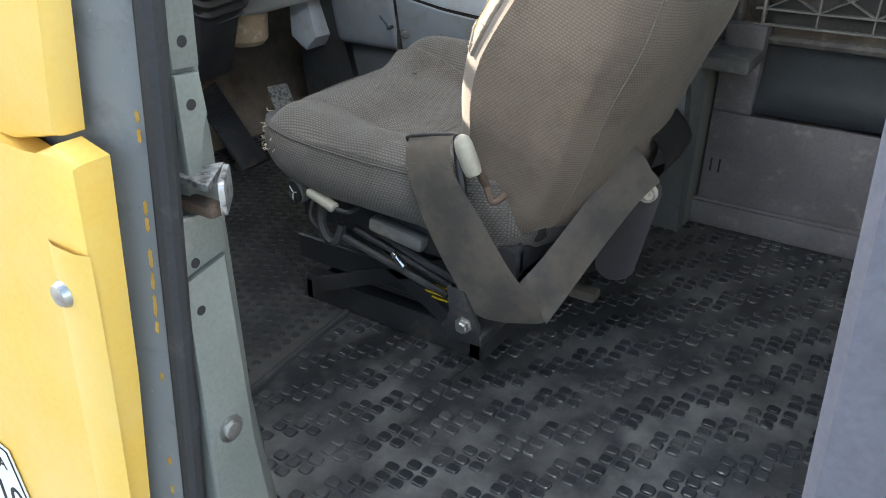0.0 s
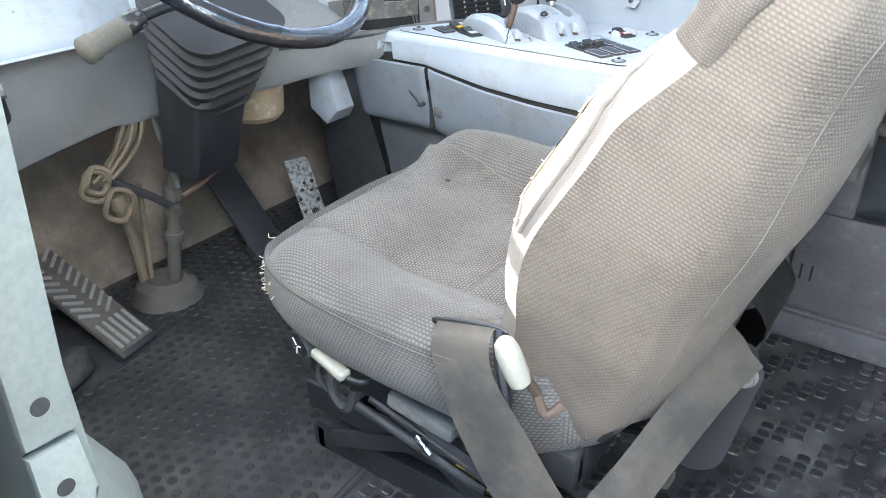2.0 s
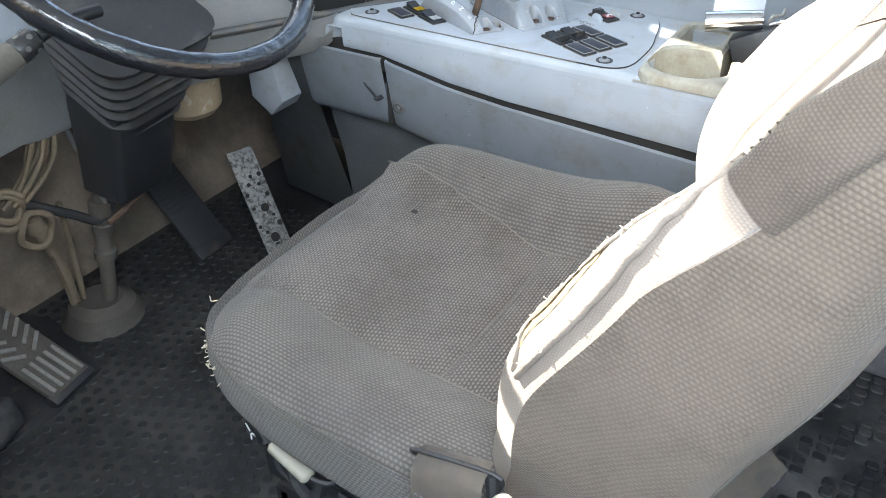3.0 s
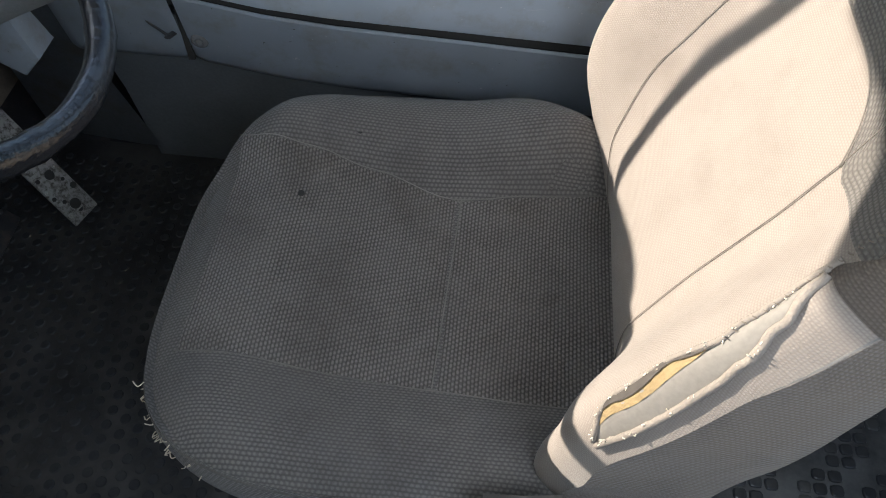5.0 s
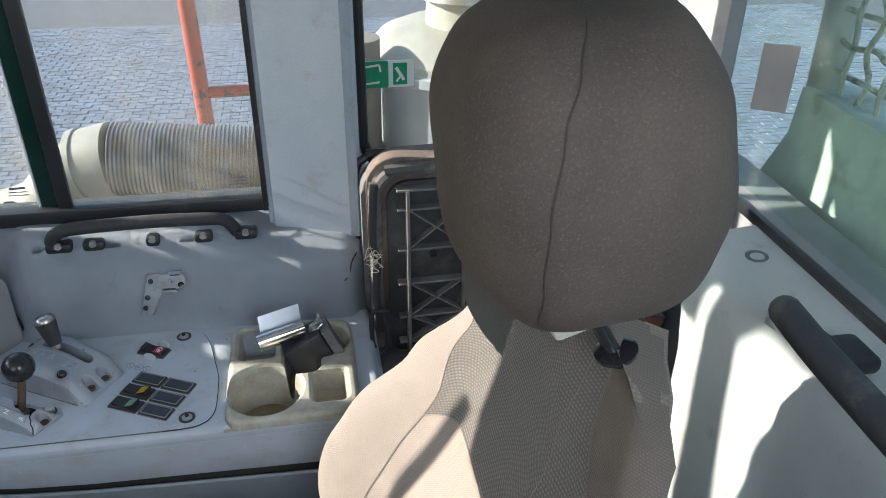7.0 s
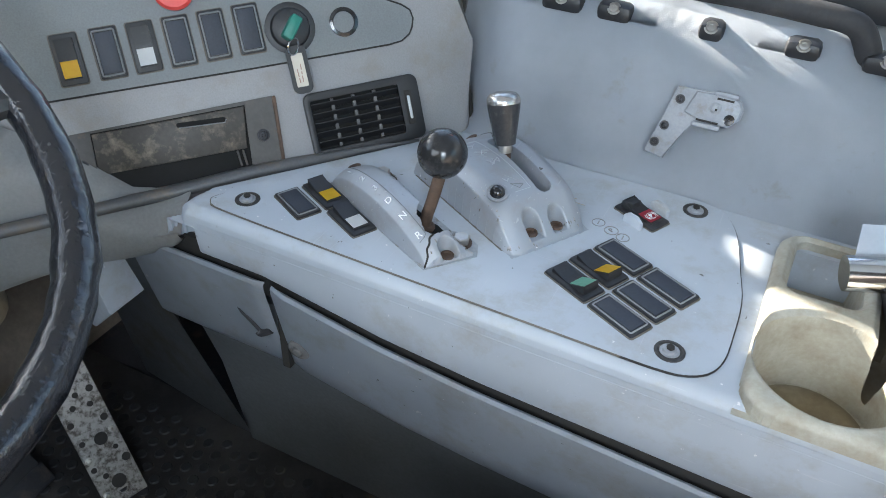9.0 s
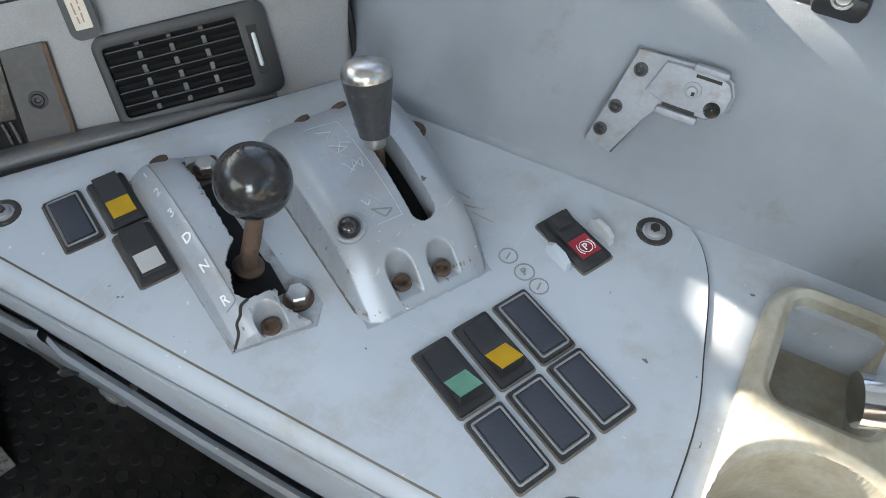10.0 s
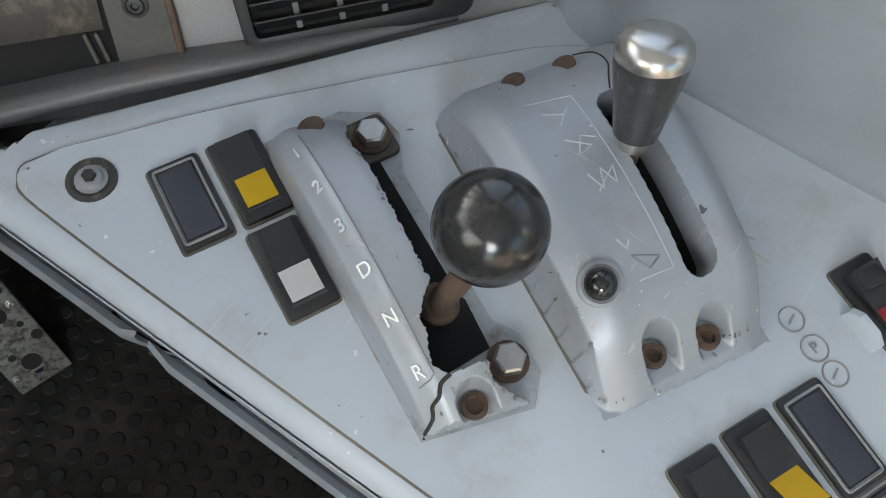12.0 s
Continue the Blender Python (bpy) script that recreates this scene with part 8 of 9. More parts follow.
    out = BK.to_3x3() @ Vector((-1, 0, 0))
    for i in range(33):
        s = 0.292 + 0.276 * i / 32
        k1 = edge_door(s) - 0.004 if s > 0.33 else -0.845 - 0.055 * float(sstep(0.292, 0.33, s))
        f0, r0 = back_front(s, -1), back_rear(s, -1)
        lift = 0.0012 + 0.0028 * min(1.0, i / 3)
        wrap = 0.12 + 0.88 * float(sstep(0.40, 0.50, s))
        row = [f0.lerp(r0, wrap * g) + out * lift * (1 - g * g * 0.5) for g in (1.0, 0.75, 0.5, 0.25, 0.08)]
        row += [back_front(s, -0.99 + (k1 + 0.99) * q / 14) + proud * (lift if q < 14 else 0.0020) + out * lift * max(0.0, 1 - q / 3) for q in range(15)]
        rows.append(row)
    cloth(bm, rows)
    part("door_side_panel", bm, FABRIC_SHADED, face, "worn side panel of the backrest, darkened brown for shade and stains", 80)

    # the same darkened cloth goes on over the shoulder
    bm = bmnew()
    cloth(bm, [[back_front(s, -1).lerp(back_rear(s, -1), 0.3 + 0.35 * g) + out * 0.003 for g in range(2)] + [back_rear(s, -1 + j / 14) - proud * 0.003 + out * 0.002 for j in range(15)] for s in [0.435 + 0.137 * i / 24 for i in range(25)]])
    part("shoulder_cover", bm, FABRIC_SHADED, face, "worn cloth over the shoulder, darkened brown for shade and stains", 80)

    def face_seam(ks_of, lo, hi, n=40, r=0.0005):
        bm = bmnew()
        seam(bm, [back_front(lo + (hi - lo) * i / n, ks_of(lo + (hi - lo) * i / n)) + proud * 0.0014 for i in range(n + 1)], r)
        part("seam", bm, SEAM, face)
    face_seam(edge_console, -0.12, 0.545)
    face_seam(lambda s: -interp(((-0.10, 0.42), (0.17, 0.41), (0.28, 0.385), (0.40, 0.32), (0.49, 0.205), (0.54, 0.12)), s), -0.10, 0.53)
    face_seam(edge_door, 0.33, 0.545)
    bm = bmnew()
    seam(bm, [back_front(arch(k), k) + proud * 0.0016 for k in [0.60 - 0.99 * i / 30 for i in range(31)]], 0.0006)
    part("seam", bm, SEAM, face)
    # cover of sides and rear
    bm = bmnew()
    rows = []
    for s in ss:
        f0, f1 = back_front(s, -1), back_front(s, 1)
        row = [f0]
        r = [back_rear(s, -1 + 2 * j / 40) for j in range(41)]
        row += [f0.lerp(r[0], 0.35), f0.lerp(r[0], 0.7)] + r + [f1.lerp(r[-1], 0.7), f1.lerp(r[-1], 0.35), f1]
        rows.append(row)
    cloth(bm, rows)
    back = part("back_cover", bm, FABRIC_BACK, t, "coarse beige cloth back cover", 80)
    bm = bmnew()
    e0 = [back_front(-0.150, k) for k in ks]
    e1 = [back_rear(-0.150, k) for k in ks]
    loft(bm, [e0, e1])
    part("lower_edge", bm, FABRIC_BACK, back)
    for sgn in (-1, 1):
        bm = bmnew()
        seam(bm, [back_rear(s, sgn * 0.80) + (BK.to_3x3() @ Vector((0, 0, 0.0003))) for s in ss[2:56]], 0.0008)
        part("seam", bm, SEAM_DARK, back)
        bm = bmnew()
        seam(bm, [back_front(s, sgn * 0.995).lerp(back_rear(s, sgn), 0.02) for s in ss[2:57]], 0.0012)
        part("seam", bm, SEAM_DARK, back)
    # tear along the door side bolster: white lining, foam and ragged lips
    def lip_up(s):
        return -interp(((0.07, 0.955), (0.12, 0.880), (0.168, 0.868), (0.216, 0.892), (0.24, 0.868), (0.285, 0.838), (0.33, 0.83)), s)

    def lip_low(s):
        return -interp(((0.07, 0.965), (0.11, 0.968), (0.15, 0.966), (0.20, 0.962), (0.226, 0.950), (0.256, 0.918), (0.284, 0.862), (0.30, 0.84)), s)
    bm = bmnew()
    rows = []
    for i in range(31):
        s = 0.072 + 0.212 * i / 30
        a, b = lip_up(s), lip_low(s)
        rows.append([back_front(s, a + (b - a) * g) + proud * (0.0016 + 0.0012 * math.sin(math.pi * g)) for g in [j / 8 for j in range(9)]])
    cloth(bm, rows)
    tear = part("torn_lining", bm, LINER, t, "white lining showing through the tear", 70)
    bm = bmnew()
    rows = []
    for i in range(19):
        f = i / 18
        s = 0.090 + 0.125 * f
        a, b = lip_up(s), lip_low(s)
        w = math.sin(math.pi * min(1.0, 0.04 + 0.96 * f)) ** 0.5 * (0.66 - 0.22 * f)
        rows.append([back_front(s, a + (b - a) * w * g) + proud * (0.0034 - 0.0006 * math.sin(math.pi * g) + 0.0004 * math.sin(40 * f + 9 * g)) for g in [j / 6 for j in range(7)]])
    cloth(bm, rows)
    part("foam", bm, FOAM, tear, "old yellow foam", 70)
    # ragged dark strip painted as the shade under the torn lip
    bm = bmnew()
    rows = []
    for i in range(25):
        f = i / 24
        s = 0.092 + 0.126 * f
        a, b = lip_up(s), lip_low(s)
        w = 0.12 + 0.26 * abs(math.sin(4 * f + 0.4)) * math.sin(math.pi * f)
        rows.append([back_front(s, a + (b - a) * w * g) + proud * 0.0027 for g in (0.0, 0.5, 1.0)])
    loft(bm, [[p + proud * 0.0014 for p in r] for r in rows])
    part("lip_gap_shade", bm, plain("torn_gap_shade", (0.07, 0.058, 0.048), 0.9, relief=0.5), tear, "dark ragged strip for the shade under the torn lip")
    for fn, lo, hi, r, lift, nm in ((lip_up, 0.072, 0.300, 0.0026, 0.0022, "upper_lip"), (lip_low, 0.072, 0.290, 0.0034, 0.0012, "lower_lip")):
        bm = bmnew()
        pts = [back_front(lo + (hi - lo) * i / 44, fn(lo + (hi - lo) * i / 44)) + proud * (lift + rng.uniform(-.0006, .0006)) for i in range(45)]
        tube(bm, pts, r, 8, 2)
        part(nm, bm, FABRIC_LIP, tear, "frayed folded cloth edge", 80)
    for i in range(120):
        f = rng.random()
        s = 0.075 + 0.20 * f
        fn = lip_up if rng.random() < 0.65 else lip_low
        a = back_front(s, fn(s)) + proud * 0.003
        bm = bmnew()
        d1 = Vector((rng.uniform(-.003, .0015), rng.uniform(-.004, .002), rng.uniform(-.003, .0035)))
        tube(bm, [a, a + d1 * 0.6, a + d1 + Vector((rng.uniform(-.002, .002), 0, rng.uniform(-.003, .002)))], 0.00055, 4, 2)
        part("frayed_thread", bm, THREAD, tear)
    STITCH = plain("brown_stitch", (0.17, 0.14, 0.11), 0.9, relief=0.0)
    # stitched mend that runs on from the tear
    for i in range(17):
        s = 0.222 + 0.0068 * i
        k = lip_up(s)
        bm = bmnew()
        tube(bm, [back_front(s, k + 0.014) + proud * 0.0020, back_front(s + 0.002, k - 0.002) + proud * 0.0042, back_front(s + 0.004, k - 0.010) + proud * 0.0030], 0.0006, 4, 2)
        part("stitch", bm, STITCH, tear)
    # headrest
    HX, HY, HZ = 0.112, 0.123, 0.128
    HR = frame_of((0.373, 0.0, 1.100), (0, 1, 0), (-0.129, 0, 0.992))

    def head(a, b, out=0.0):
        cz, sc = -math.cos(a), max(0.02, math.sin(a)) ** 0.55
        cx, cy = math.cos(b), math.sin(b)
        q = (abs(cx) ** 2.6 + abs(cy) ** 2.6) ** (-1 / 2.6)
        puff = 0.0016 * math.sin(5 * b + 3 * a) + 0.0012 * math.sin(9 * a - 2 * b)
        return HR @ Vector(((HY * sc * q + out + puff) * cx, HZ * cz, (HX * sc * q + out + puff) * cy))
    bm = bmnew()
    cloth(bm, [[head(math.pi * i / 40, 2 * math.pi * j / 64) for j in range(65)] for i in range(41)])
    bmesh.ops.remove_doubles(bm, verts=bm.verts, dist=1e-5)
    rest = part("headrest", bm, FABRIC_HEAD, t, "dark brown cloth headrest", 80)
    bm = bmnew()
    HEAD_SEAM = ((0.25, 226), (0.7, 217), (1.2, 211), (1.66, 207), (2.1, 202), (2.5, 195), (2.9, 188))
    seam(bm, [head(0.25 + 2.65 * i / 30, radians(interp(HEAD_SEAM, 0.25 + 2.65 * i / 30)), 0.0004) for i in range(31)], 0.0008)
    part("seam", bm, SEAM_HEAD, rest)
    for y in (-0.052, 0.060):
        bm = bmnew()
        rod(bm, (0.414, y, 0.925), (0.366, y * 0.95, 1.01), 0.0068, 0.0068, 14)
        part("post", bm, GLOSS_BLACK, t, "shiny headrest post")
        if y > 0:
            continue
        bm = bmnew()
        lathe(bm, (0.409, y, 0.937), (-0.30, 0, 0.95), [(0, 0.019), (0.003, 0.019), (0.005, 0.014), (0.006, 0.009), (0.006, 0.0005)], 22)
        part("guide_sleeve", bm, GLOSS_BLACK, t, "black plastic guide sleeve")
    bm = bmnew()
    box(bm, (-0.022, -0.022, -0.010), (0.022, 0.022, 0.010), 0.005, 2, pose(0.366, -0.045, 0.981, 0, -20, 0))
    part("post_cover", bm, WHITE_LEVER, t, "ivory plastic post cover")
    # loose flap of lining below the headrest
    A, B, C, D = Vector((0.312, 0.085, 1.000)), Vector((0.298, 0.064, 0.9500)), Vector((0.3065, -0.062, 0.9535)), Vector((0.3165, -0.053, 0.9930))
    rows = []
    for i in range(15):
        f = i / 14
        row = []
        for j in range(15):
            g = j / 14
            p = A.lerp(B, f).lerp(D.lerp(C, f), g)
            p.x -= 0.009 * math.sin(math.pi * g) * f + 0.001 * math.sin(5 * g + 2 * f)
            p.z += 0.0012 * rng.uniform(-1, 1) if i == 14 else 0
            row.append(p)
        rows.append(row)
    bm = bmnew()
    cloth(bm, rows)
    bmesh.ops.solidify(bm, geom=bm.faces[:], thickness=0.0025)
    part("cloth_flap", bm, plain("flap_cloth", (0.125, 0.123, 0.12), 0.95, vary=0.2, fine=500, relief=0.7), rest, "loose dark grey lining flap", 60)

    # levers and adjusters on the door side
    bm = bmnew()
    tube(bm, [(0.176, -0.272, 0.372), (0.170, -0.285, 0.395), (0.166, -0.292, 0.405)], 0.0055, 8, 4)
    tube(bm, [(0.200, -0.262, 0.362), (0.188, -0.275, 0.352), (0.176, -0.272, 0.372)], 0.005, 8, 4)
    part("tilt_rod", bm, RUST, t, "bent recliner rod")
    bm = bmnew()
    d = Vector((-0.018, -0.010, 0.055)).normalized()
    lathe(bm, Vector((0.168, -0.291, 0.392)), d, [(0, 0.0085), (0.002, 0.011), (0.012, 0.0125), (0.040, 0.0125), (0.050, 0.0105), (0.055, 0.006), (0.0565, 0.0005)], 20)
    part("tilt_knob", bm, WHITE_LEVER, t, "ivory recliner knob")
    bm = bmnew()
    box(bm, (-0.062, -0.010, -0.007), (0.0, 0.010, 0.007), 0.0055, 3, Matrix.Translation((-0.098, -0.258, 0.262)) @ Matrix.Rotation(radians(12), 4, 'Y') @ Matrix.Rotation(radians(-8), 4, 'Z'))
    part("height_lever", bm, WHITE_LEVER, t, "ivory paddle lever")
    bm = bmnew()
    tube(bm, [(-0.112, -0.258, 0.262), (-0.080, -0.252, 0.258), (-0.072, -0.235, 0.262)], 0.004, 7, 4)
    part("lever_rod", bm, STEEL, t)
    bm = bmnew()
    lathe(bm, (-0.196, -0.222, 0.262), (-0.3, -1, -0.1), [(-0.02, 0.022), (0.006, 0.024), (0.014, 0.022), (0.016, 0.016)], 22)
    part("adjuster_housing", bm, DUSTY, t)
    bm = bmnew()
    lathe(bm, (-0.201, -0.236, 0.258), (-0.3, -1, -0.1), [(0, 0.0185), (0.004, 0.0185), (0.005, 0.015), (0.003, 0.014), (0.003, 0.0005)], 22)
    dl = part("adjuster_wheel", bm, BLACK, t)
    bm = bmnew()
    for a in (20, 140, 260):
        q = frame_of((-0.202, -0.2405, 0.2575), (0.95, -0.28, 0), (0, 0, 1)) @ Matrix.Rotation(radians(a), 4, 'Z')
        box(bm, (0.002, -0.001, -0.0005), (0.013, 0.001, 0.0008), 0, 1, q)
    part("dial_mark", bm, PAINT_WHITE, dl, "white dial marks")

    # suspension base
    bm = bmnew()
    box(bm, (-0.255, -0.175, 0.006), (0.125, -0.145, 0.060), 0.004)
    box(bm, (-0.255, 0.145, 0.006), (0.125, 0.175, 0.060), 0.004)
    box(bm, (-0.262, -0.175, 0.006), (-0.235, 0.175, 0.050), 0.004)
    box(bm, (0.098, -0.175, 0.006), (0.128, 0.175, 0.050), 0.004)
    part("base_frame", bm, STEEL, t, "black steel base frame")
    bm = bmnew()
    for y in (-0.215, 0.215):
        box(bm, (-0.195, y - 0.012, 0.212), (0.205, y + 0.012, 0.262), 0.004)
    box(bm, (-0.195, -0.22, 0.216), (-0.170, 0.22, 0.258), 0.004)
    box(bm, (0.180, -0.22, 0.216), (0.205, 0.22, 0.258), 0.004)
    box(bm, (-0.19, -0.21, 0.252), (0.20, 0.21, 0.268), 0.003)
    part("upper_frame", bm, STEEL, t)
    for y in (-0.190, 0.190):
        for a, b in (((-0.20, 0.06), (0.17, 0.225)), ((-0.17, 0.225), (0.10, 0.06))):
            bm = bmnew()
            dd = Vector((b[0] - a[0], 0, b[1] - a[1]))
            R = Matrix.Translation((a[0], y, a[1])) @ Matrix.Rotation(-math.atan2(dd.z, dd.x), 4, 'Y')
            box(bm, (0, -0.005, -0.014), (dd.length, 0.005, 0.014), 0.003, 2, R)
            part("scissor_arm", bm, STEEL, t)
    bm = bmnew()
    box(bm, (-0.15, -0.16, 0.06), (0.09, 0.16, 0.21), 0.02)
    part("bellows", bm, RUBBER, t, "dark inner suspension block")
    for pts, r, m in (([(-0.165, -0.232, 0.255), (-0.168, -0.24, 0.225), (-0.155, -0.238, 0.205), (-0.145, -0.232, 0.195)], 0.004, STEEL),
                      ([(-0.15, -0.228, 0.25), (-0.148, -0.236, 0.21), (-0.13, -0.238, 0.188), (-0.115, -0.236, 0.195), (-0.11, -0.23, 0.22)], 0.008, RUBBER),
                      ([(-0.10, -0.24, 0.205), (0.0, -0.232, 0.175), (0.09, -0.226, 0.15)], 0.006, RUBBER),
                      ([(-0.08, -0.236, 0.222), (0.02, -0.232, 0.195), (0.10, -0.23, 0.17)], 0.005, STEEL),
                      ([(-0.03, -0.236, 0.23), (0.04, -0.234, 0.205), (0.11, -0.232, 0.185)], 0.006, RUBBER),
                      ([(0.135, -0.215, 0.30), (0.150, -0.222, 0.25), (0.142, -0.235, 0.222)], 0.002, PAINT_WHITE),
                      ([(0.140, -0.215, 0.30), (0.156, -0.222, 0.25), (0.150, -0.238, 0.218)], 0.002, PAINT_WHITE)):
        bm = bmnew()
        tube(bm, pts, r, 7, 6)
        part("cable", bm, m, t)
    bm = bmnew()
    lathe(bm, (0.000, -0.245, 0.207), (0.75, 0.0, -0.66), [(0, 0.005), (0.006, 0.0065), (0.008, 0.005), (0.016, 0.005), (0.018, 0.0072), (0.028, 0.0072), (0.03, 0.004)], 12)
    part("air_fitting", bm, CHROME, t, "bright brass air fitting")
    bm = bmnew()
    box(bm, (-0.055, -0.012, -0.012), (0.045, 0.012, 0.012), 0.006, 2, Matrix.Translation((0.012, -0.238, 0.240)) @ Matrix.Rotation(radians(8), 4, 'Y'))
    part("linkage_block", bm, DUSTY, t, "dusty linkage")
    bm = bmnew()
    box(bm, (-0.25, -0.190, 0.10), (0.13, -0.182, 0.150), 0.003, 1, Matrix.Rotation(0.0, 4, 'X'))
    side = part("side_plate", bm, BLACK, t)
    for i in range(4):
        bm = bmnew()
        box(bm, (0.015 + 0.004 * i, -0.1926, 0.112 + 0.008 * i), (0.085 - 0.010 * (i % 2), -0.190, 0.1145 + 0.008 * i))
        part("print_bar", bm, STICKER, side, "yellow print line")
    # belt anchor bracket
    bm = bmnew()
    prism(bm, [(0.128, 0.13), (0.185, 0.135), (0.186, 0.165), (0.160, 0.215), (0.132, 0.215), (0.138, 0.18)], 0.0, 0.006, 0.001, frame_of((0, -0.292, 0), (1, 0, 0), (0, 0, 1)))
    br = part("anchor_bracket", bm, STEEL, t)
    bm = bmnew()
    lathe(bm, (0.162, -0.298, 0.163), (0.1, -1, 0.05), [(0, 0.0135), (0.003, 0.0135), (0.0035, 0.010), (0.011, 0.0095), (0.013, 0.007), (0.013, 0.0005)], 6)
    part("bolt", bm, ZINC, br, "zinc hexagon bolt")
    bm = bmnew()
    box(bm, (0.12, -0.295, 0.13), (0.19, -0.17, 0.15), 0.004)
    part("bracket_arm", bm, STEEL, t)
    # belt arm: two parallel plates hung from a bolt with a sleeve
    A, B = Vector((0.316, -0.030, 0.312)), Vector((0.284, -0.040, 0.185))
    n = Vector((0.40, -0.91, 0.06)).normalized()
    arm = None
    for off, tag in ((0.012, "dark plum steel belt arm with worn edges"), (-0.024, "rear plate of the belt arm")):
        d = B - A
        L = d.length
        side = d.normalized().cross(n)
        out = [(0.021 * math.cos(a), 0.021 * math.sin(a)) for a in [radians(270 - 180 * i / 10) for i in range(11)]]
        out += [(L + 0.028 * math.cos(a), 0.031 * math.sin(a)) for a in [radians(90 - 180 * i / 10) for i in range(11)]]
        bm = bmnew()
        prism(bm, out[::-1], -0.003, 0.003, 0.0012, frame_of(A + n * off, d.normalized(), side))
        ob = part("belt_arm", bm, ARM, t, tag)
        arm = arm or ob
    bm = bmnew()
    lathe(bm, A + n * 0.016, n, [(-0.046, 0.0125), (0.0, 0.0130), (0.002, 0.0150), (0.004, 0.0150), (0.0045, 0.0100), (0.011, 0.0095), (0.013, 0.007), (0.013, 0.0005)], 18)
    part("bolt", bm, ZINC, arm, "bright bolt with sleeve")
    for i in range(5):
        bm = bmnew()
        lathe(bm, A + n * (-0.026 + 0.008 * i), n, [(-0.0016, 0.0128), (0.0, 0.0152), (0.0016, 0.0128)], 18)
        part("sleeve_ring", bm, RUST, arm, "rusty ring on the sleeve")
    bm = bmnew()
    tube(bm, [(0.290, -0.020, 0.200), (0.250, -0.010, 0.160), (0.215, 0.0, 0.130), (0.175, 0.0, 0.120)], 0.011, 10, 5)
    part("arm_bracket", bm, STEEL, t)
    bm = bmnew()
    box(bm, (0.215, -0.052, 0.100), (0.262, -0.022, 0.120), 0.006)
    part("rear_foot", bm, GRIME, t, "dusty cast foot")
    bm = bmnew()
    rows = []
    for i in range(10):
        f = i / 9
        rows.append([Vector((0.285 + 0.05 * math.sin(math.pi * min(1, f * 1.1)) - 0.02 * (1 - f), 0.02 + 0.14 * g, 0.27 + 0.13 * f)) for g in [j / 6 for j in range(7)]])
    loft(bm, rows)
    bmesh.ops.solidify(bm, geom=bm.faces[:], thickness=0.004)
    part("rear_shell", bm, BLACK, t, "black plastic rear shell", 60)
    # pan coloured near black, as the dark gap under the back
    bm = bmnew()
    box(bm, (0.06, -0.19, 0.258), (0.222, 0.19, 0.300), 0.012, 3)
    part("seat_pan", bm, plain("pan_gap_dark", (0.035, 0.033, 0.032), 0.8, vary=0.3, relief=0.3), t)
    bm = bmnew()
    rows = [[Vector((0.215 + 0.02 * f, -0.21 + 0.16 * f + 0.004 * g, 0.330 - 0.022 * g + 0.03 * f + 0.006 * math.sin(9 * f))) for f in [i / 10 for i in range(11)]] for g in (0, 1)]
    loft(bm, rows)
    bmesh.ops.solidify(bm, geom=bm.faces[:], thickness=0.003)
    part("loose_lining", bm, WHITE_LEVER, t, "loose ivory lining under the back")
    return t


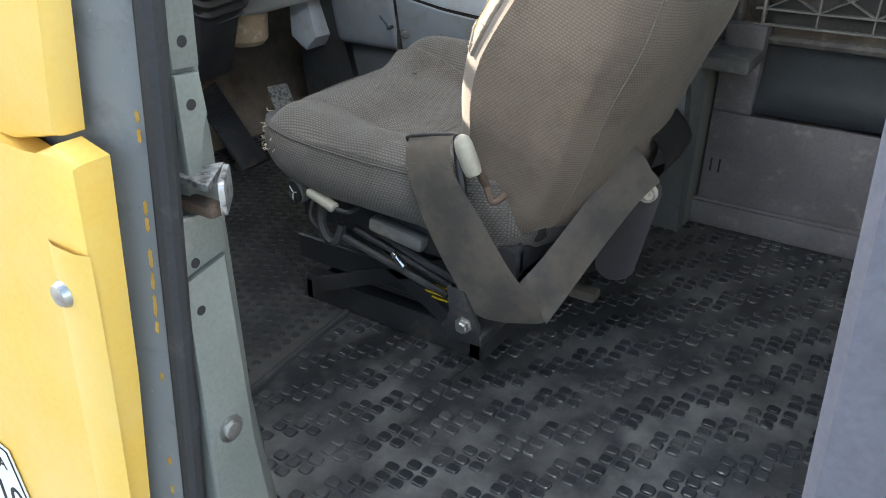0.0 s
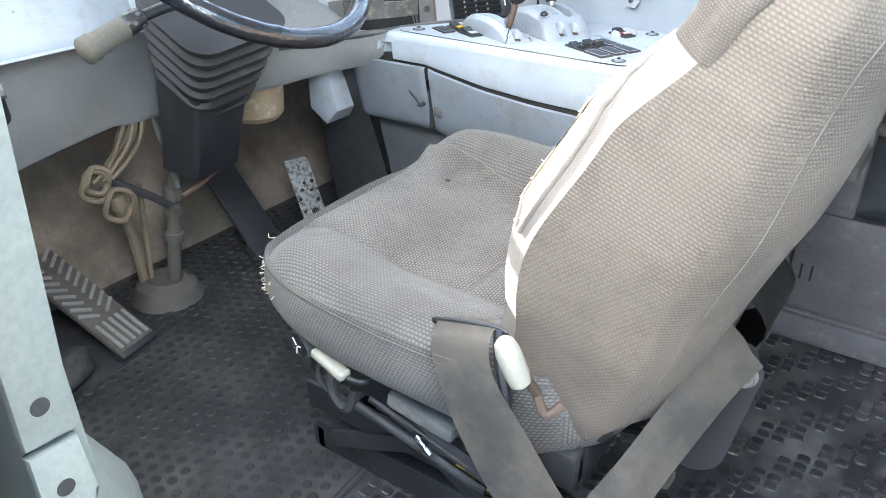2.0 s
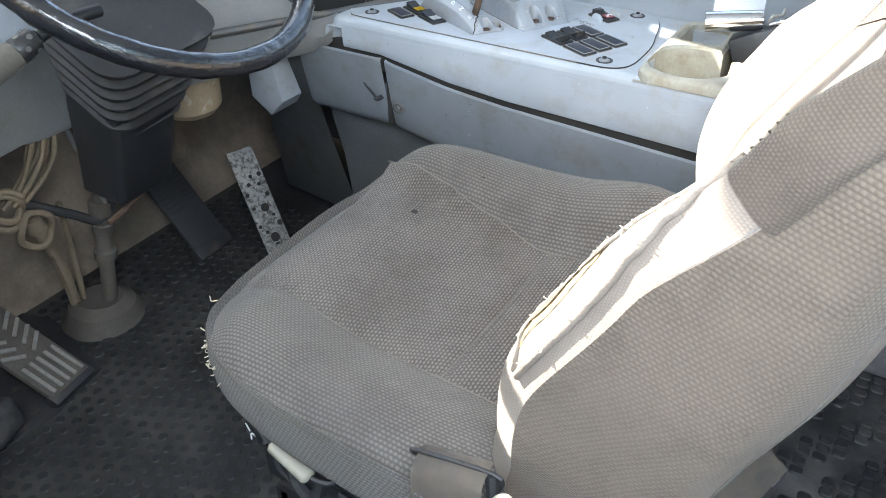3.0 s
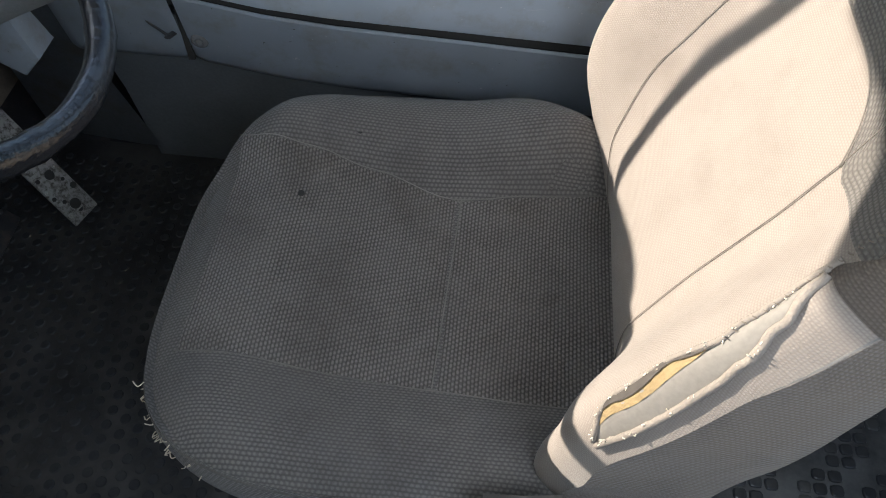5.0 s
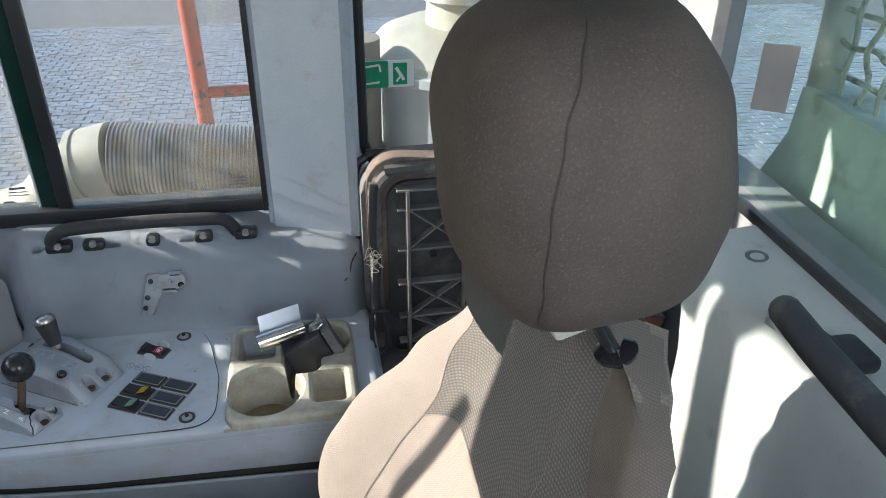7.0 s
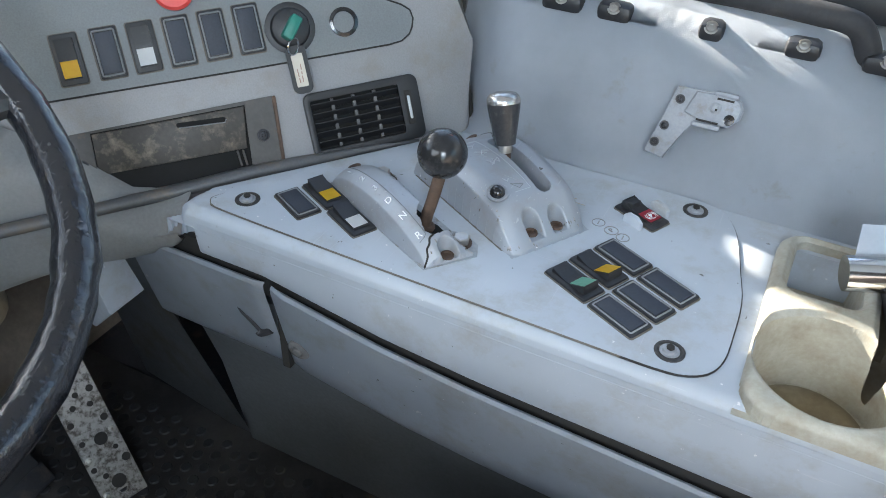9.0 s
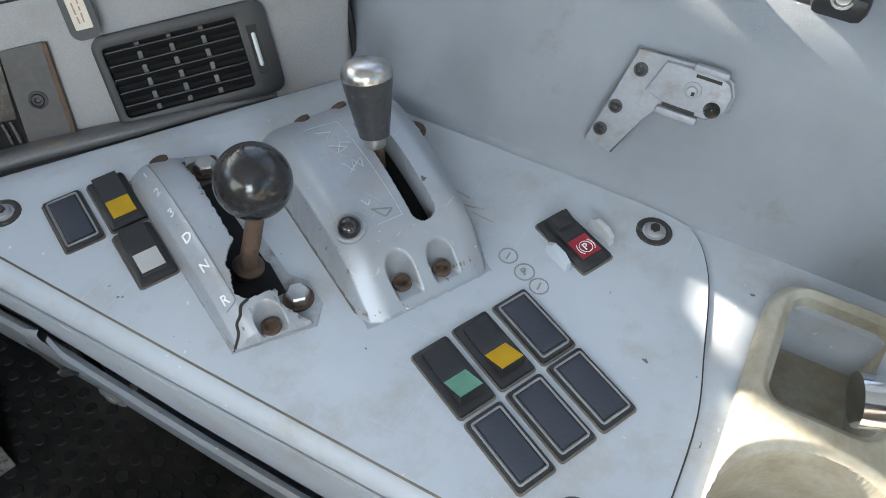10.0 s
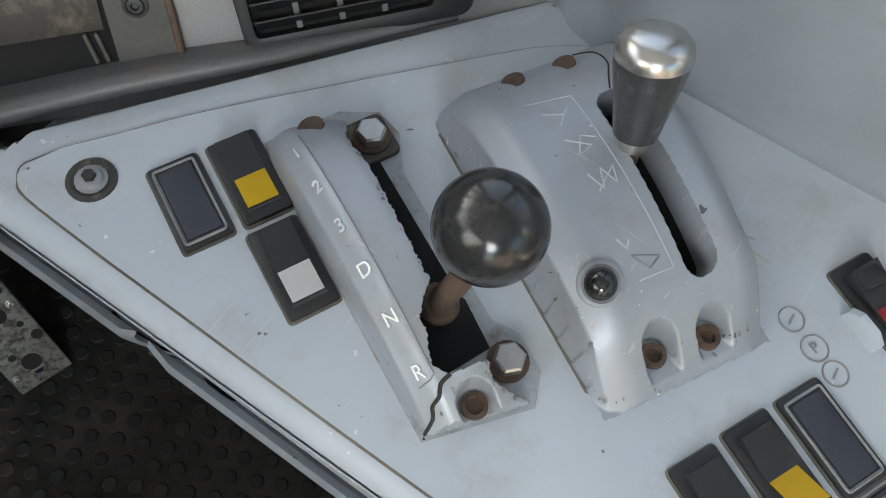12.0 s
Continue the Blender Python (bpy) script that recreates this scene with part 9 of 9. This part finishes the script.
def seat_belt():
    t = thing("seat_belt", "grey brown seat belt webbing hanging in a loop", "belt", (0.2, -0.28, 0.3))
    path = smooth_path([(0.092, -0.262, 0.426), (0.094, -0.287, 0.416), (0.1025, -0.294, 0.3795), (0.138, -0.297, 0.321), (0.182, -0.295, 0.254), (0.2125, -0.287, 0.210), (0.237, -0.273, 0.191), (0.258, -0.262, 0.180)], 8)
    across = smooth_path([(0.036, 0, 0.009)] * 2 + [(0.037, 0.0, 0.010), (0.042, 0.0, 0.019), (0.045, 0.0, 0.021), (0.040, 0.005, 0.026), (0.027, 0.006, 0.017), (0.010, 0.002, 0.003)], 8)
    bm = bmnew()
    rows = []
    for p, a in zip(path, across):
        a = a * 0.97
        rows.append([p - a, p - a * 0.5 + Vector((0, -0.001, 0)), p + Vector((0, -0.0015, 0)), p + a * 0.5 + Vector((0, -0.001, 0)), p + a])
    loft(bm, rows)
    bmesh.ops.solidify(bm, geom=bm.faces[:], thickness=0.0018)
    part("front_strap", bm, WEBBING, t, "", 60)
    path = smooth_path([(0.246, -0.256, 0.203), (0.260, -0.205, 0.235), (0.283, -0.150, 0.290), (0.305, -0.100, 0.340), (0.322, -0.062, 0.365)], 8)
    across = smooth_path([(0.68, 0.07, -0.73), (0.55, 0.35, -0.72), (0.5, 0.32, -0.75), (0.5, 0.25, -0.75), (0.5, 0.25, -0.7)], 8)
    bm = bmnew()
    rows = []
    for p, a in zip(path, across):
        a = a.normalized() * 0.034
        rows.append([p - a, p - a * 0.4 + Vector((0.003, -0.003, 0.002)), p + a * 0.4 + Vector((-0.002, 0.0, 0)), p + a])
    loft(bm, rows)
    bmesh.ops.solidify(bm, geom=bm.faces[:], thickness=0.0018)
    part("rear_strap", bm, WEBBING, t, "", 60)
    bm = bmnew()
    for i in range(3):
        for j in range(12):
            x = 0.066 + 0.0056 * j
            box(bm, (x, -0.2945, 0.366 + 0.010 * i + 0.0006 * j), (x + 0.003, -0.2930, 0.3672 + 0.010 * i + 0.0006 * j))
    part("stitching", bm, DUSTY, t, "rows of stitches")
    bm = bmnew()
    tube(bm, [(0.052, -0.268, 0.405), (0.055, -0.272, 0.416), (0.132, -0.272, 0.432), (0.138, -0.270, 0.414)], 0.0022, 7, 4)
    part("loop_bar", bm, STEEL, t)
    bm = bmnew()
    tube(bm, [(0.130, -0.272, 0.43), (0.140, -0.284, 0.40), (0.150, -0.288, 0.36), (0.148, -0.288, 0.31)], 0.006, 7, 5)
    part("sheath", bm, BLACK, t, "black buckle sheath")


seat()
seat_belt()


# ---- door opening ----
SUNLIT_SKIN = plain("sunlit_skin", (0.72, 0.70, 0.60), 0.4, vary=0.06, relief=0.03)


def door_posts():
    t = thing("front_post", "worn grey door post with rubber seal and striker", "post", (0.1, -0.74, 0.0))
    bm = bmnew()
    rows = []
    for z in (-0.3, 0.1, 0.35, 0.7, 1.1, 1.5):
        k = 0.09 * (z - 0.1)
        rows.append([Vector((x + k, y, z)) for x, y in ((-0.06, -0.775), (0.040, -0.774), (0.085, -0.766), (0.112, -0.752), (0.112, -0.742), (-0.06, -0.742))])
    loft(bm, rows, True, True)
    part("jamb", bm, WORN, t, "scuffed grey outer jamb")
    rng = random.Random(21)
    for lo, hi in ((0.574, 0.586), (0.590, 0.600), (0.498, 0.512), (0.513, 0.527), (0.398, 0.412), (0.415, 0.440), (0.442, 0.462), (0.464, 0.484), (0.345, 0.356), (0.24, 0.252), (0.20, 0.215)):
        bm = bmnew()
        ring = []
        for i in range(12):
            f = i / 6 if i <= 6 else (12 - i) / 6
            z = lo + (hi - lo) * f
            w = (0.0016 + 0.0012 * rng.random()) * min(1.0, 2.5 * math.sin(math.pi * min(0.97, max(0.03, f)))) * 0.6 * (1 if i < 6 else -1)
            x = 0.1285 + 0.118 * (z - 0.401)
            inner = x + w - 0.09 * (z - 0.1)
            y = -0.766 + 0.014 * (inner - 0.085) / 0.027
            ring.append(bm.verts.new((x + w, y - 0.0006, z)))
        bm.faces.new(ring)
        bmesh.ops.solidify(bm, geom=bm.faces[:], thickness=0.0004)
        part("paint_chip", bm, YELLOW, t, "remnant of yellow paint")
    bm = bmnew()
    tube(bm, [(0.146 + 0.115 * (z - 0.394), -0.750, z) for z in (-0.2, 0.1, 0.4, 0.7, 1.0, 1.5)], 0.0105, 10, 2)
    part("rubber_seal", bm, RUBBER, t, "black rubber door seal")
    # inner post: a narrow face towards the seat, then a side that curves away to the dash
    def face(name, pts, x=0.143, th=0.006):
        bm = bmnew()
        prism(bm, pts, 0.0, th, 0.0025, frame_of((x, 0, 0), (0, 1, 0), (0, 0, 1)))
        return part(name, bm, POST, t)
    face("lower_plate", [(-0.745, -0.30), (-0.640, -0.30), (-0.670, 0.05), (-0.688, 0.24), (-0.690, 0.452), (-0.738, 0.443)])
    face("middle_plate", [(-0.736, 0.447), (-0.689, 0.456), (-0.689, 0.490), (-0.694, 0.497), (-0.725, 0.500), (-0.730, 0.50)])
    face("latch_plate", [(-0.716, 0.526), (-0.702, 0.530), (-0.700, 0.560), (-0.688, 0.578), (-0.691, 0.613), (-0.716, 0.615)])
    face("upper_plate", [(-0.716, 0.619), (-0.690, 0.617), (-0.676, 0.90), (-0.66, 1.50), (-0.70, 1.50), (-0.712, 0.90)])
    bm = bmnew()
    rows = []
    for z, x1, y1 in ((-0.30, 0.11, -0.590), (0.10, 0.09, -0.620), (0.25, 0.085, -0.632), (0.45, 0.082, -0.634), (0.500, 0.080, -0.636), (0.525, 0.088, -0.644), (0.555, 0.110, -0.664), (0.585, 0.130, -0.686), (0.70, 0.128, -0.690), (1.50, 0.128, -0.664)):
        a = min(-0.690, y1 - 0.004) if z < 0.6 else y1
        a = -0.655 if z < -0.2 else (-0.682 if z < 0.2 else a)
        rows.append([Vector((0.142, -0.738 if z < 0.5 else -0.714, z)), Vector((0.142, a, z)), Vector(((0.142 + x1) / 2 + 0.004, (a + y1) / 2 + 0.004, z)), Vector((x1, y1, z)), Vector((-0.04, y1 + 0.004, z)), Vector((-0.06, -0.735, z))])
    loft(bm, rows, True, True)
    part("post_body", bm, POST, t, "pale grey green post side", 40)
    for y, z in ((-0.726, 0.412), (-0.724, 0.458), (-0.704, 0.590), (-0.704, 0.639)):
        bm = bmnew()
        lathe(bm, (0.149, y, z), (1, 0, 0), [(-0.002, 0.0046), (0.0005, 0.0046), (0.0005, 0.0004)], 14)
        part("hole", bm, LINE_DARK, t)
    bm = bmnew()
    lathe(bm, (0.149, -0.715, 0.272), (1, 0, 0), [(0, 0.014), (0.002, 0.014), (0.0025, 0.009), (0.006, 0.0085), (0.007, 0.004), (0.007, 0.0004)], 18)
    part("bolt", bm, ZINC, t, "round bolt with washer")
    bm = bmnew()
    rod(bm, (0.1495, -0.712, 0.513), (0.1495, -0.7121, 0.5135), 0.011, 0.011, 12)
    # striker
    bm.free()
    bm = bmnew()
    box(bm, (0.125, -0.722, 0.503), (0.176, -0.704, 0.514), 0.004)
    st = part("striker_arm", bm, RUST, t)
    bm = bmnew()
    prism(bm, [(0.128, -0.720), (0.176, -0.722), (0.148, -0.678), (0.140, -0.690)], 0.528, 0.534, 0.001)
    part("striker_top", bm, BARE, st)
    bm = bmnew()
    d = Vector((0.148 - 0.182, -0.677 + 0.717, 0)).normalized()
    prism(bm, rounded(0.026, 0.0, 0.046, 0.030, 0.006, 3), 0.0, 0.005, 0.0012, frame_of((0.182, -0.718, 0.520), d, (0, 0, 1)))
    part("striker_plate", bm, BARE, st, "bright worn striker plate")
    # rear post
    t = thing("rear_post", "lavender grey rear door post with chipped paint", "post", (0.65, -0.7, 0.0))
    bm = bmnew()
    rows = []
    for z in (-0.3, 0.3, 0.7, 1.1, 1.5):
        k = -0.055 * (z - 0.6)
        rows.append([Vector((x + k, y, z)) for x, y in ((0.622, -0.745), (0.628, -0.752), (0.676, -0.756), (0.694, -0.74), (0.694, -0.62), (0.684, -0.62))])
    loft(bm, rows, True, True)
    part("jamb", bm, LAVENDER, t, "", 30)
    bm = bmnew()
    rows = []
    for z in (-0.3, 0.3, 0.7, 1.1, 1.5):
        k = -0.055 * (z - 0.6)
        rows.append([Vector((x + k, y, z)) for x, y in ((0.673, -0.757), (0.678, -0.764), (0.690, -0.764), (0.694, -0.75))])
    loft(bm, rows)
    part("rubber_edge", bm, RUST, t, "perished brown edge strip")
    bm = bmnew()
    tube(bm, [(0.664, -0.690, 0.711), (0.650, -0.686, 0.715), (0.638, -0.680, 0.728), (0.630, -0.678, 0.746), (0.628, -0.678, 0.79), (0.628, -0.678, 1.2)], 0.012, 14, 8)
    h = thing("grab_rail", "grey painted tubular grab rail beside the door", "rail", (0.62, -0.76, 0.69))
    part("rail", bm, TUBE, h)
    # yellow outer skin with bolts and noise plate
    t = thing("cab_side", "sunlit yellow painted outer cab panel", "panel", (-0.2, -0.80, 0.0))
    bm = bmnew()
    prism(bm, [(-0.9, 0.60), (0.060, 0.572), (0.120, 0.586), (0.150, 0.76), (0.21, 1.5), (-0.9, 1.5)], 0, 0.022, 0.006, frame_of((0, -0.778, 0), (1, 0, 0), (0, 0, 1)))
    part("upper_panel", bm, YELLOW, t)
    bm = bmnew()
    prism(bm, [(-0.9, -0.6), (0.0, -0.6), (0.082, 0.10), (0.126, 0.37), (0.150, 0.574), (0.120, 0.582), (0.085, 0.564), (0.040, 0.574), (-0.9, 0.72)], 0, 0.026, 0.007, frame_of((0, -0.782, 0), (1, 0, 0), (0, 0, 1)))
    lower = part("lower_panel", bm, YELLOW, t)
    # pale cream puts the sunlight on this panel into its colour
    bm = bmnew()
    prism(bm, [(0.70, -0.6), (1.05, -0.6), (1.05, 1.5), (0.655, 1.5), (0.675, 0.6)], 0, 0.02, 0.006, frame_of((0, -0.775, 0), (1, 0, 0), (0, 0, 1)))
    part("rear_panel", bm, SUNLIT_SKIN, t, "rear corner panel in pale cream for its sunlit look")
    bm = bmnew()
    rows = []
    for i in range(16):
        f = i / 15
        x, z = 0.100 - 0.075 * f ** 1.2, 0.50 - 0.62 * f
        rows.append([Vector((x - 0.012, -0.8085, z)), Vector((x, -0.8125, z)), Vector((x + 0.028, -0.8128, z)), Vector((x + 0.040, -0.8085, z))])
    loft(bm, rows)
    part("pressed_rib", bm, YELLOW, lower)
    bm = bmnew()
    lathe(bm, (0.098, -0.812, 0.456), (0, -1, 0), [(0, 0.012), (0.002, 0.0115), (0.006, 0.009), (0.0075, 0.005), (0.0078, 0.0004)], 18)
    part("rivet", bm, ZINC, lower, "steel dome bolt")
    M = frame_of((-0.150, -0.8095, 0.118), (1, 0, 0), (0, 0, 1))
    bm = bmnew()
    prism(bm, [(-0.07, -0.07), (0.052, -0.07), (0.066, 0.0), (0.052, 0.075), (0.0, 0.085), (-0.07, 0.07)], 0, 0.001, 0.0, M)
    pl = part("noise_plate", bm, PAINT_WHITE, lower, "white noise rating plate with dark border")
    bm = bmnew()
    edge = [(-0.07, -0.066), (0.048, -0.066), (0.061, 0.0), (0.048, 0.071), (0.0, 0.080), (-0.07, 0.066)]
    tube(bm, [M @ Vector((x, y, 0.001)) for x, y in edge], 0.0014, 4, 1)
    part("border", bm, LINE_DARK, pl)
    words("LWA", 0.022, M @ Matrix.Translation((0.012, 0.046, 0.0012)), LINE_DARK, pl)
    words("110", 0.060, M @ Matrix.Translation((0.008, -0.010, 0.0012)), LINE_DARK, pl)


# ---- outside ----
def outside():
    # flexible air hose with a clamp and pipe
    t = thing("air_hose", "corrugated aluminium air hose with rusty stains outside the window", "hose", (0.0, 1.17, 0.62))
    a, b = Vector((-0.275, 1.175, 0.625)), Vector((0.62, 1.17, 0.548))
    n = 100
    prof = []
    L = (b - a).length
    for i in range(n * 4):
        ph = i % 4
        prof.append((L * i / (n * 4), 0.086 if ph in (1, 2) else 0.079))
    bm = bmnew()
    d = (b - a).normalized()
    lathe(bm, a, d, prof, 40)
    part("bellows", bm, HOSE, t, "", 70)
    bm = bmnew()
    lathe(bm, a + Vector((-0.085, 0.01, -0.012)), (1, -0.10, 0.12), [(0, 0.072), (0.004, 0.080), (0.02, 0.082), (0.022, 0.078), (0.06, 0.084), (0.09, 0.086)], 36)
    part("clamp_sleeve", bm, CANISTER, t, "pale metal sleeve")
    bm = bmnew()
    tube(bm, [(-0.34, 1.187, 0.612), (-0.39, 1.20, 0.58), (-0.47, 1.22, 0.50), (-0.62, 1.24, 0.46), (-0.9, 1.26, 0.44)], 0.066, 24, 6)
    pp = part("pipe", bm, CANISTER, t, "pale painted intake pipe")
    bm = bmnew()
    lathe(bm, (-0.56, 1.233, 0.472), (-1, 0.12, -0.25), [(0, 0.070), (0.02, 0.070)], 30)
    part("band", bm, ZINC, pp)
    bm = bmnew()
    box(bm, (-0.6, 1.14, -0.3), (0.6, 1.24, 0.53), 0.02)
    part("carrier", bm, plain("carrier_paint", (0.42, 0.33, 0.2), 0.7, vary=0.2, relief=0.2), t, "dusty carrier below the hose")
    bm = bmnew()
    box(bm, (-0.6, 0.84, -1.9), (0.6, 1.24, -0.3), 0.02)
    part("chassis_block", bm, plain("chassis_paint", (0.35, 0.25, 0.08), 0.7, vary=0.2, relief=0.2), t)
    # air cleaner drum with dome, neck and rain cap
    t = thing("air_cleaner", "pale painted air cleaner canister with domed lid and rain cap", "canister", (0.60, 1.22, 0.5))
    c = Vector((0.555, 1.22, 0.30))
    bm = bmnew()
    lathe(bm, c, (0, 0, 1), [(-0.6, 0.238), (0.50, 0.238), (0.505, 0.246), (0.525, 0.246), (0.53, 0.24)], 48)
    part("drum", bm, plain("drum_paint", (0.36, 0.38, 0.40), 0.5, vary=0.12, relief=0.05), t, "grey drum")
    bm = bmnew()
    lathe(bm, c, (0, 0, 1), [(0.528, 0.240), (0.545, 0.238), (0.57, 0.215), (0.588, 0.17), (0.595, 0.11)], 48)
    part("dome", bm, CANISTER, t)
    bm = bmnew()
    lathe(bm, c, (0, 0, 1), [(0.585, 0.108), (0.645, 0.104), (0.650, 0.110), (0.66, 0.110)], 36)
    part("neck", bm, CANISTER, t)
    bm = bmnew()
    lathe(bm, c, (0, 0, 1), [(0.658, 0.135), (0.662, 0.142), (0.70, 0.13), (0.78, 0.08), (0.80, 0.0005)], 36)
    part("rain_cap", bm, HOSE, t, "brown stained rain cap")
    bm = bmnew()
    box(bm, (0.33, 1.10, -1.9), (0.88, 1.40, -0.3), 0.02)
    part("stand", bm, STEEL, t)
    bm = bmnew()
    rod(bm, (0.285, 1.10, 0.30), (0.285, 1.10, 0.90), 0.04, 0.045, 20)
    part("side_pipe", bm, plain("stained_pipe", (0.28, 0.24, 0.2), 0.6, metal=0.3, vary=0.3, relief=0.2), t, "stained side pipe")
    # red guard rail
    t = thing("guard_rail", "red painted tubular guard rail with chipped paint", "rail", (-0.09, 1.58, -1.9))
    bm = bmnew()
    rod(bm, (-0.080, 1.58, -1.9), (-0.130, 1.58, 1.75), 0.022, 0.022, 16)
    part("upright", bm, LADDER_RED, t)
    for z in (0.635, 0.20):
        bm = bmnew()
        rod(bm, (-0.10, 1.58, z), (1.4, 1.50, z + 0.05), 0.016, 0.016, 12)
        part("crossbar", bm, LADDER_RED, t)
    # coiled cable at the front pane
    t = thing("coil_cable", "thin coiled wire hanging outside the side window", "cable", (-0.5, 0.80, 0.8))
    bm = bmnew()
    pts = []
    for i in range(240):
        u = i / 239
        c = Vector((-0.715, 0.84, 0.712)).lerp(Vector((-0.36, 0.84, 0.962)), u)
        a = 2 * math.pi * 15 * u ** 0.75
        r = 0.009 + 0.010 * u
        pts.append(c + Vector((-0.57 * r * math.cos(a), r * math.sin(a), 0.82 * r * math.cos(a) - 0.05 * math.sin(math.pi * u))))
    tube(bm, pts, 0.0021, 6, 1)
    part("coil", bm, TUBE, t)
    # guard behind the rear window
    t = thing("rear_guard", "weathered concrete grey guard panel with wire mesh behind the rear window", "guard", (1.1, 0.3, 0.0))
    bm = bmnew()
    prism(bm, [(-0.8, -0.2), (0.74, -0.2), (0.73, 0.64), (0.670, 0.739), (0.616, 0.838), (0.606, 0.922), (-0.8, 0.905)], 0.0, 0.10, 0.006, frame_of((1.10, 0, 0), (0, 1, 0), (0, 0, 1)) @ Matrix.Translation((0, 0, -0.10)))
    part("panel", bm, GUARD, t)
    bm = bmnew()
    rod(bm, (1.04, 0.608, 0.90), (1.04, 0.640, 1.75), 0.027, 0.027, 18)
    part("post", bm, CANISTER, t, "pale end post")
    mesh = new("wire_mesh")
    mesh.parent = t
    mesh.matrix_parent_inverse = Matrix.Translation(t.location).inverted()
    for i in range(18):
        y = 0.556 - 0.046 * i
        bm = bmnew()
        tube(bm, [(1.035 + 0.006 * (-1) ** (j + i), y + 0.004 * (-1) ** j, 0.905 + 0.050 * j) for j in range(15)], 0.0048, 7, 3)
        part("wire", bm, WIRE, mesh)
    for j in range(13):
        z = 0.955 + 0.050 * j
        bm = bmnew()
        tube(bm, [(1.035 - 0.006 * (-1) ** (i + j), 0.60 - 0.046 * i, z + 0.003 * (-1) ** i) for i in range(19)], 0.0048, 7, 3)
        part("wire", bm, WIRE, mesh)
    # reflector seen past the headrest
    t = thing("warning_plate", "small red and clear plastic warning plate outside", "plate", (1.0, 0.62, 0.75))
    bm = bmnew()
    box(bm, (-0.03, -0.002, -0.06), (0.03, 0.002, 0.06), 0.001, 1, pose(0.98, 0.66, 0.92, 0, 0, -30))
    part("sheet", bm, plain("pink_plate", (0.7, 0.45, 0.45), 0.3, vary=0.1, relief=0.0), t)


def yard():
    """Ground of concrete pavers far below the cab."""
    g = -1.9
    bm = bmnew()
    box(bm, (-400, -400, g - 0.3), (400, 400, g - 0.012))
    ground = structure("ground", bm, JOINT, "sandy jointed yard surface of grey pavers")
    rng = random.Random(21)
    shape = [(0.098, 0.048), (0.085, 0.048), (-0.098, 0.048), (-0.098, -0.048), (0.098, -0.048)]

    def slab():
        bm = bmnew()
        box(bm, (-0.098, -0.0475, -0.014), (0.098, 0.0475, 0.0), 0.006, 1)
        return bm
    proto = finish("paver", slab(), PAVER, 0)
    me = proto.data
    bpy.data.objects.remove(proto)
    vs, fs = [], []
    base = [(v.co.x, v.co.y, v.co.z) for v in me.vertices]
    polys = [tuple(p.vertices) for p in me.polygons]
    count = 0
    for j in range(0, 105):
        y = 1.9 + 0.102 * j
        for i in range(-42, 46):
            x = 0.204 * i + (0.102 if j % 2 else 0.0)
            z, r = g + rng.uniform(-0.004, 0.004), rng.uniform(-0.02, 0.02)
            near = 2.4 <= y <= 4.0 and -1.1 <= x <= 0.9
            if near and count < 290:
                ob = new("paver", me)
                ob.matrix_basis = pose(x, y, z, rng.uniform(-1, 1), rng.uniform(-1, 1), math.degrees(r))
                ob.parent = ground
                count += 1
                continue
            if abs(x) > 1.5 + 0.9 * (y - 1.0):
                continue
            k = len(vs)
            c, s = math.cos(r), math.sin(r)
            vs += [(x + c * a - s * b, y + s * a + c * b, z + h) for a, b, h in base]
            fs += [tuple(k + q for q in p) for p in polys]
    far = bpy.data.meshes.new("pavers")
    far.from_pydata(vs, [], fs)
    far.materials.append(PAVER)
    ob = new("pavers", far)
    ob.parent = ground
    ob["kind"] = "stuff"
    # the yard behind the cab
    vs, fs = [], []
    for j in range(70):
        for i in range(-30, 30):
            x, y = 2.2 + 0.102 * j, 0.204 * i + (0.102 if j % 2 else 0) + 2.0
            z = g + rng.uniform(-0.004, 0.004)
            k = len(vs)
            vs += [(x + b, y + a, z + h) for a, b, h in base]
            fs += [tuple(k + q for q in reversed(p)) for p in polys]
    back = bpy.data.meshes.new("pavers")
    back.from_pydata([v for v in vs], [], fs)
    back.materials.append(PAVER)
    ob = new("pavers", back)
    ob.parent = ground
    ob.location = (0, 0, -0.006)
    ob["kind"] = "stuff"


door_posts()
outside()
yard()
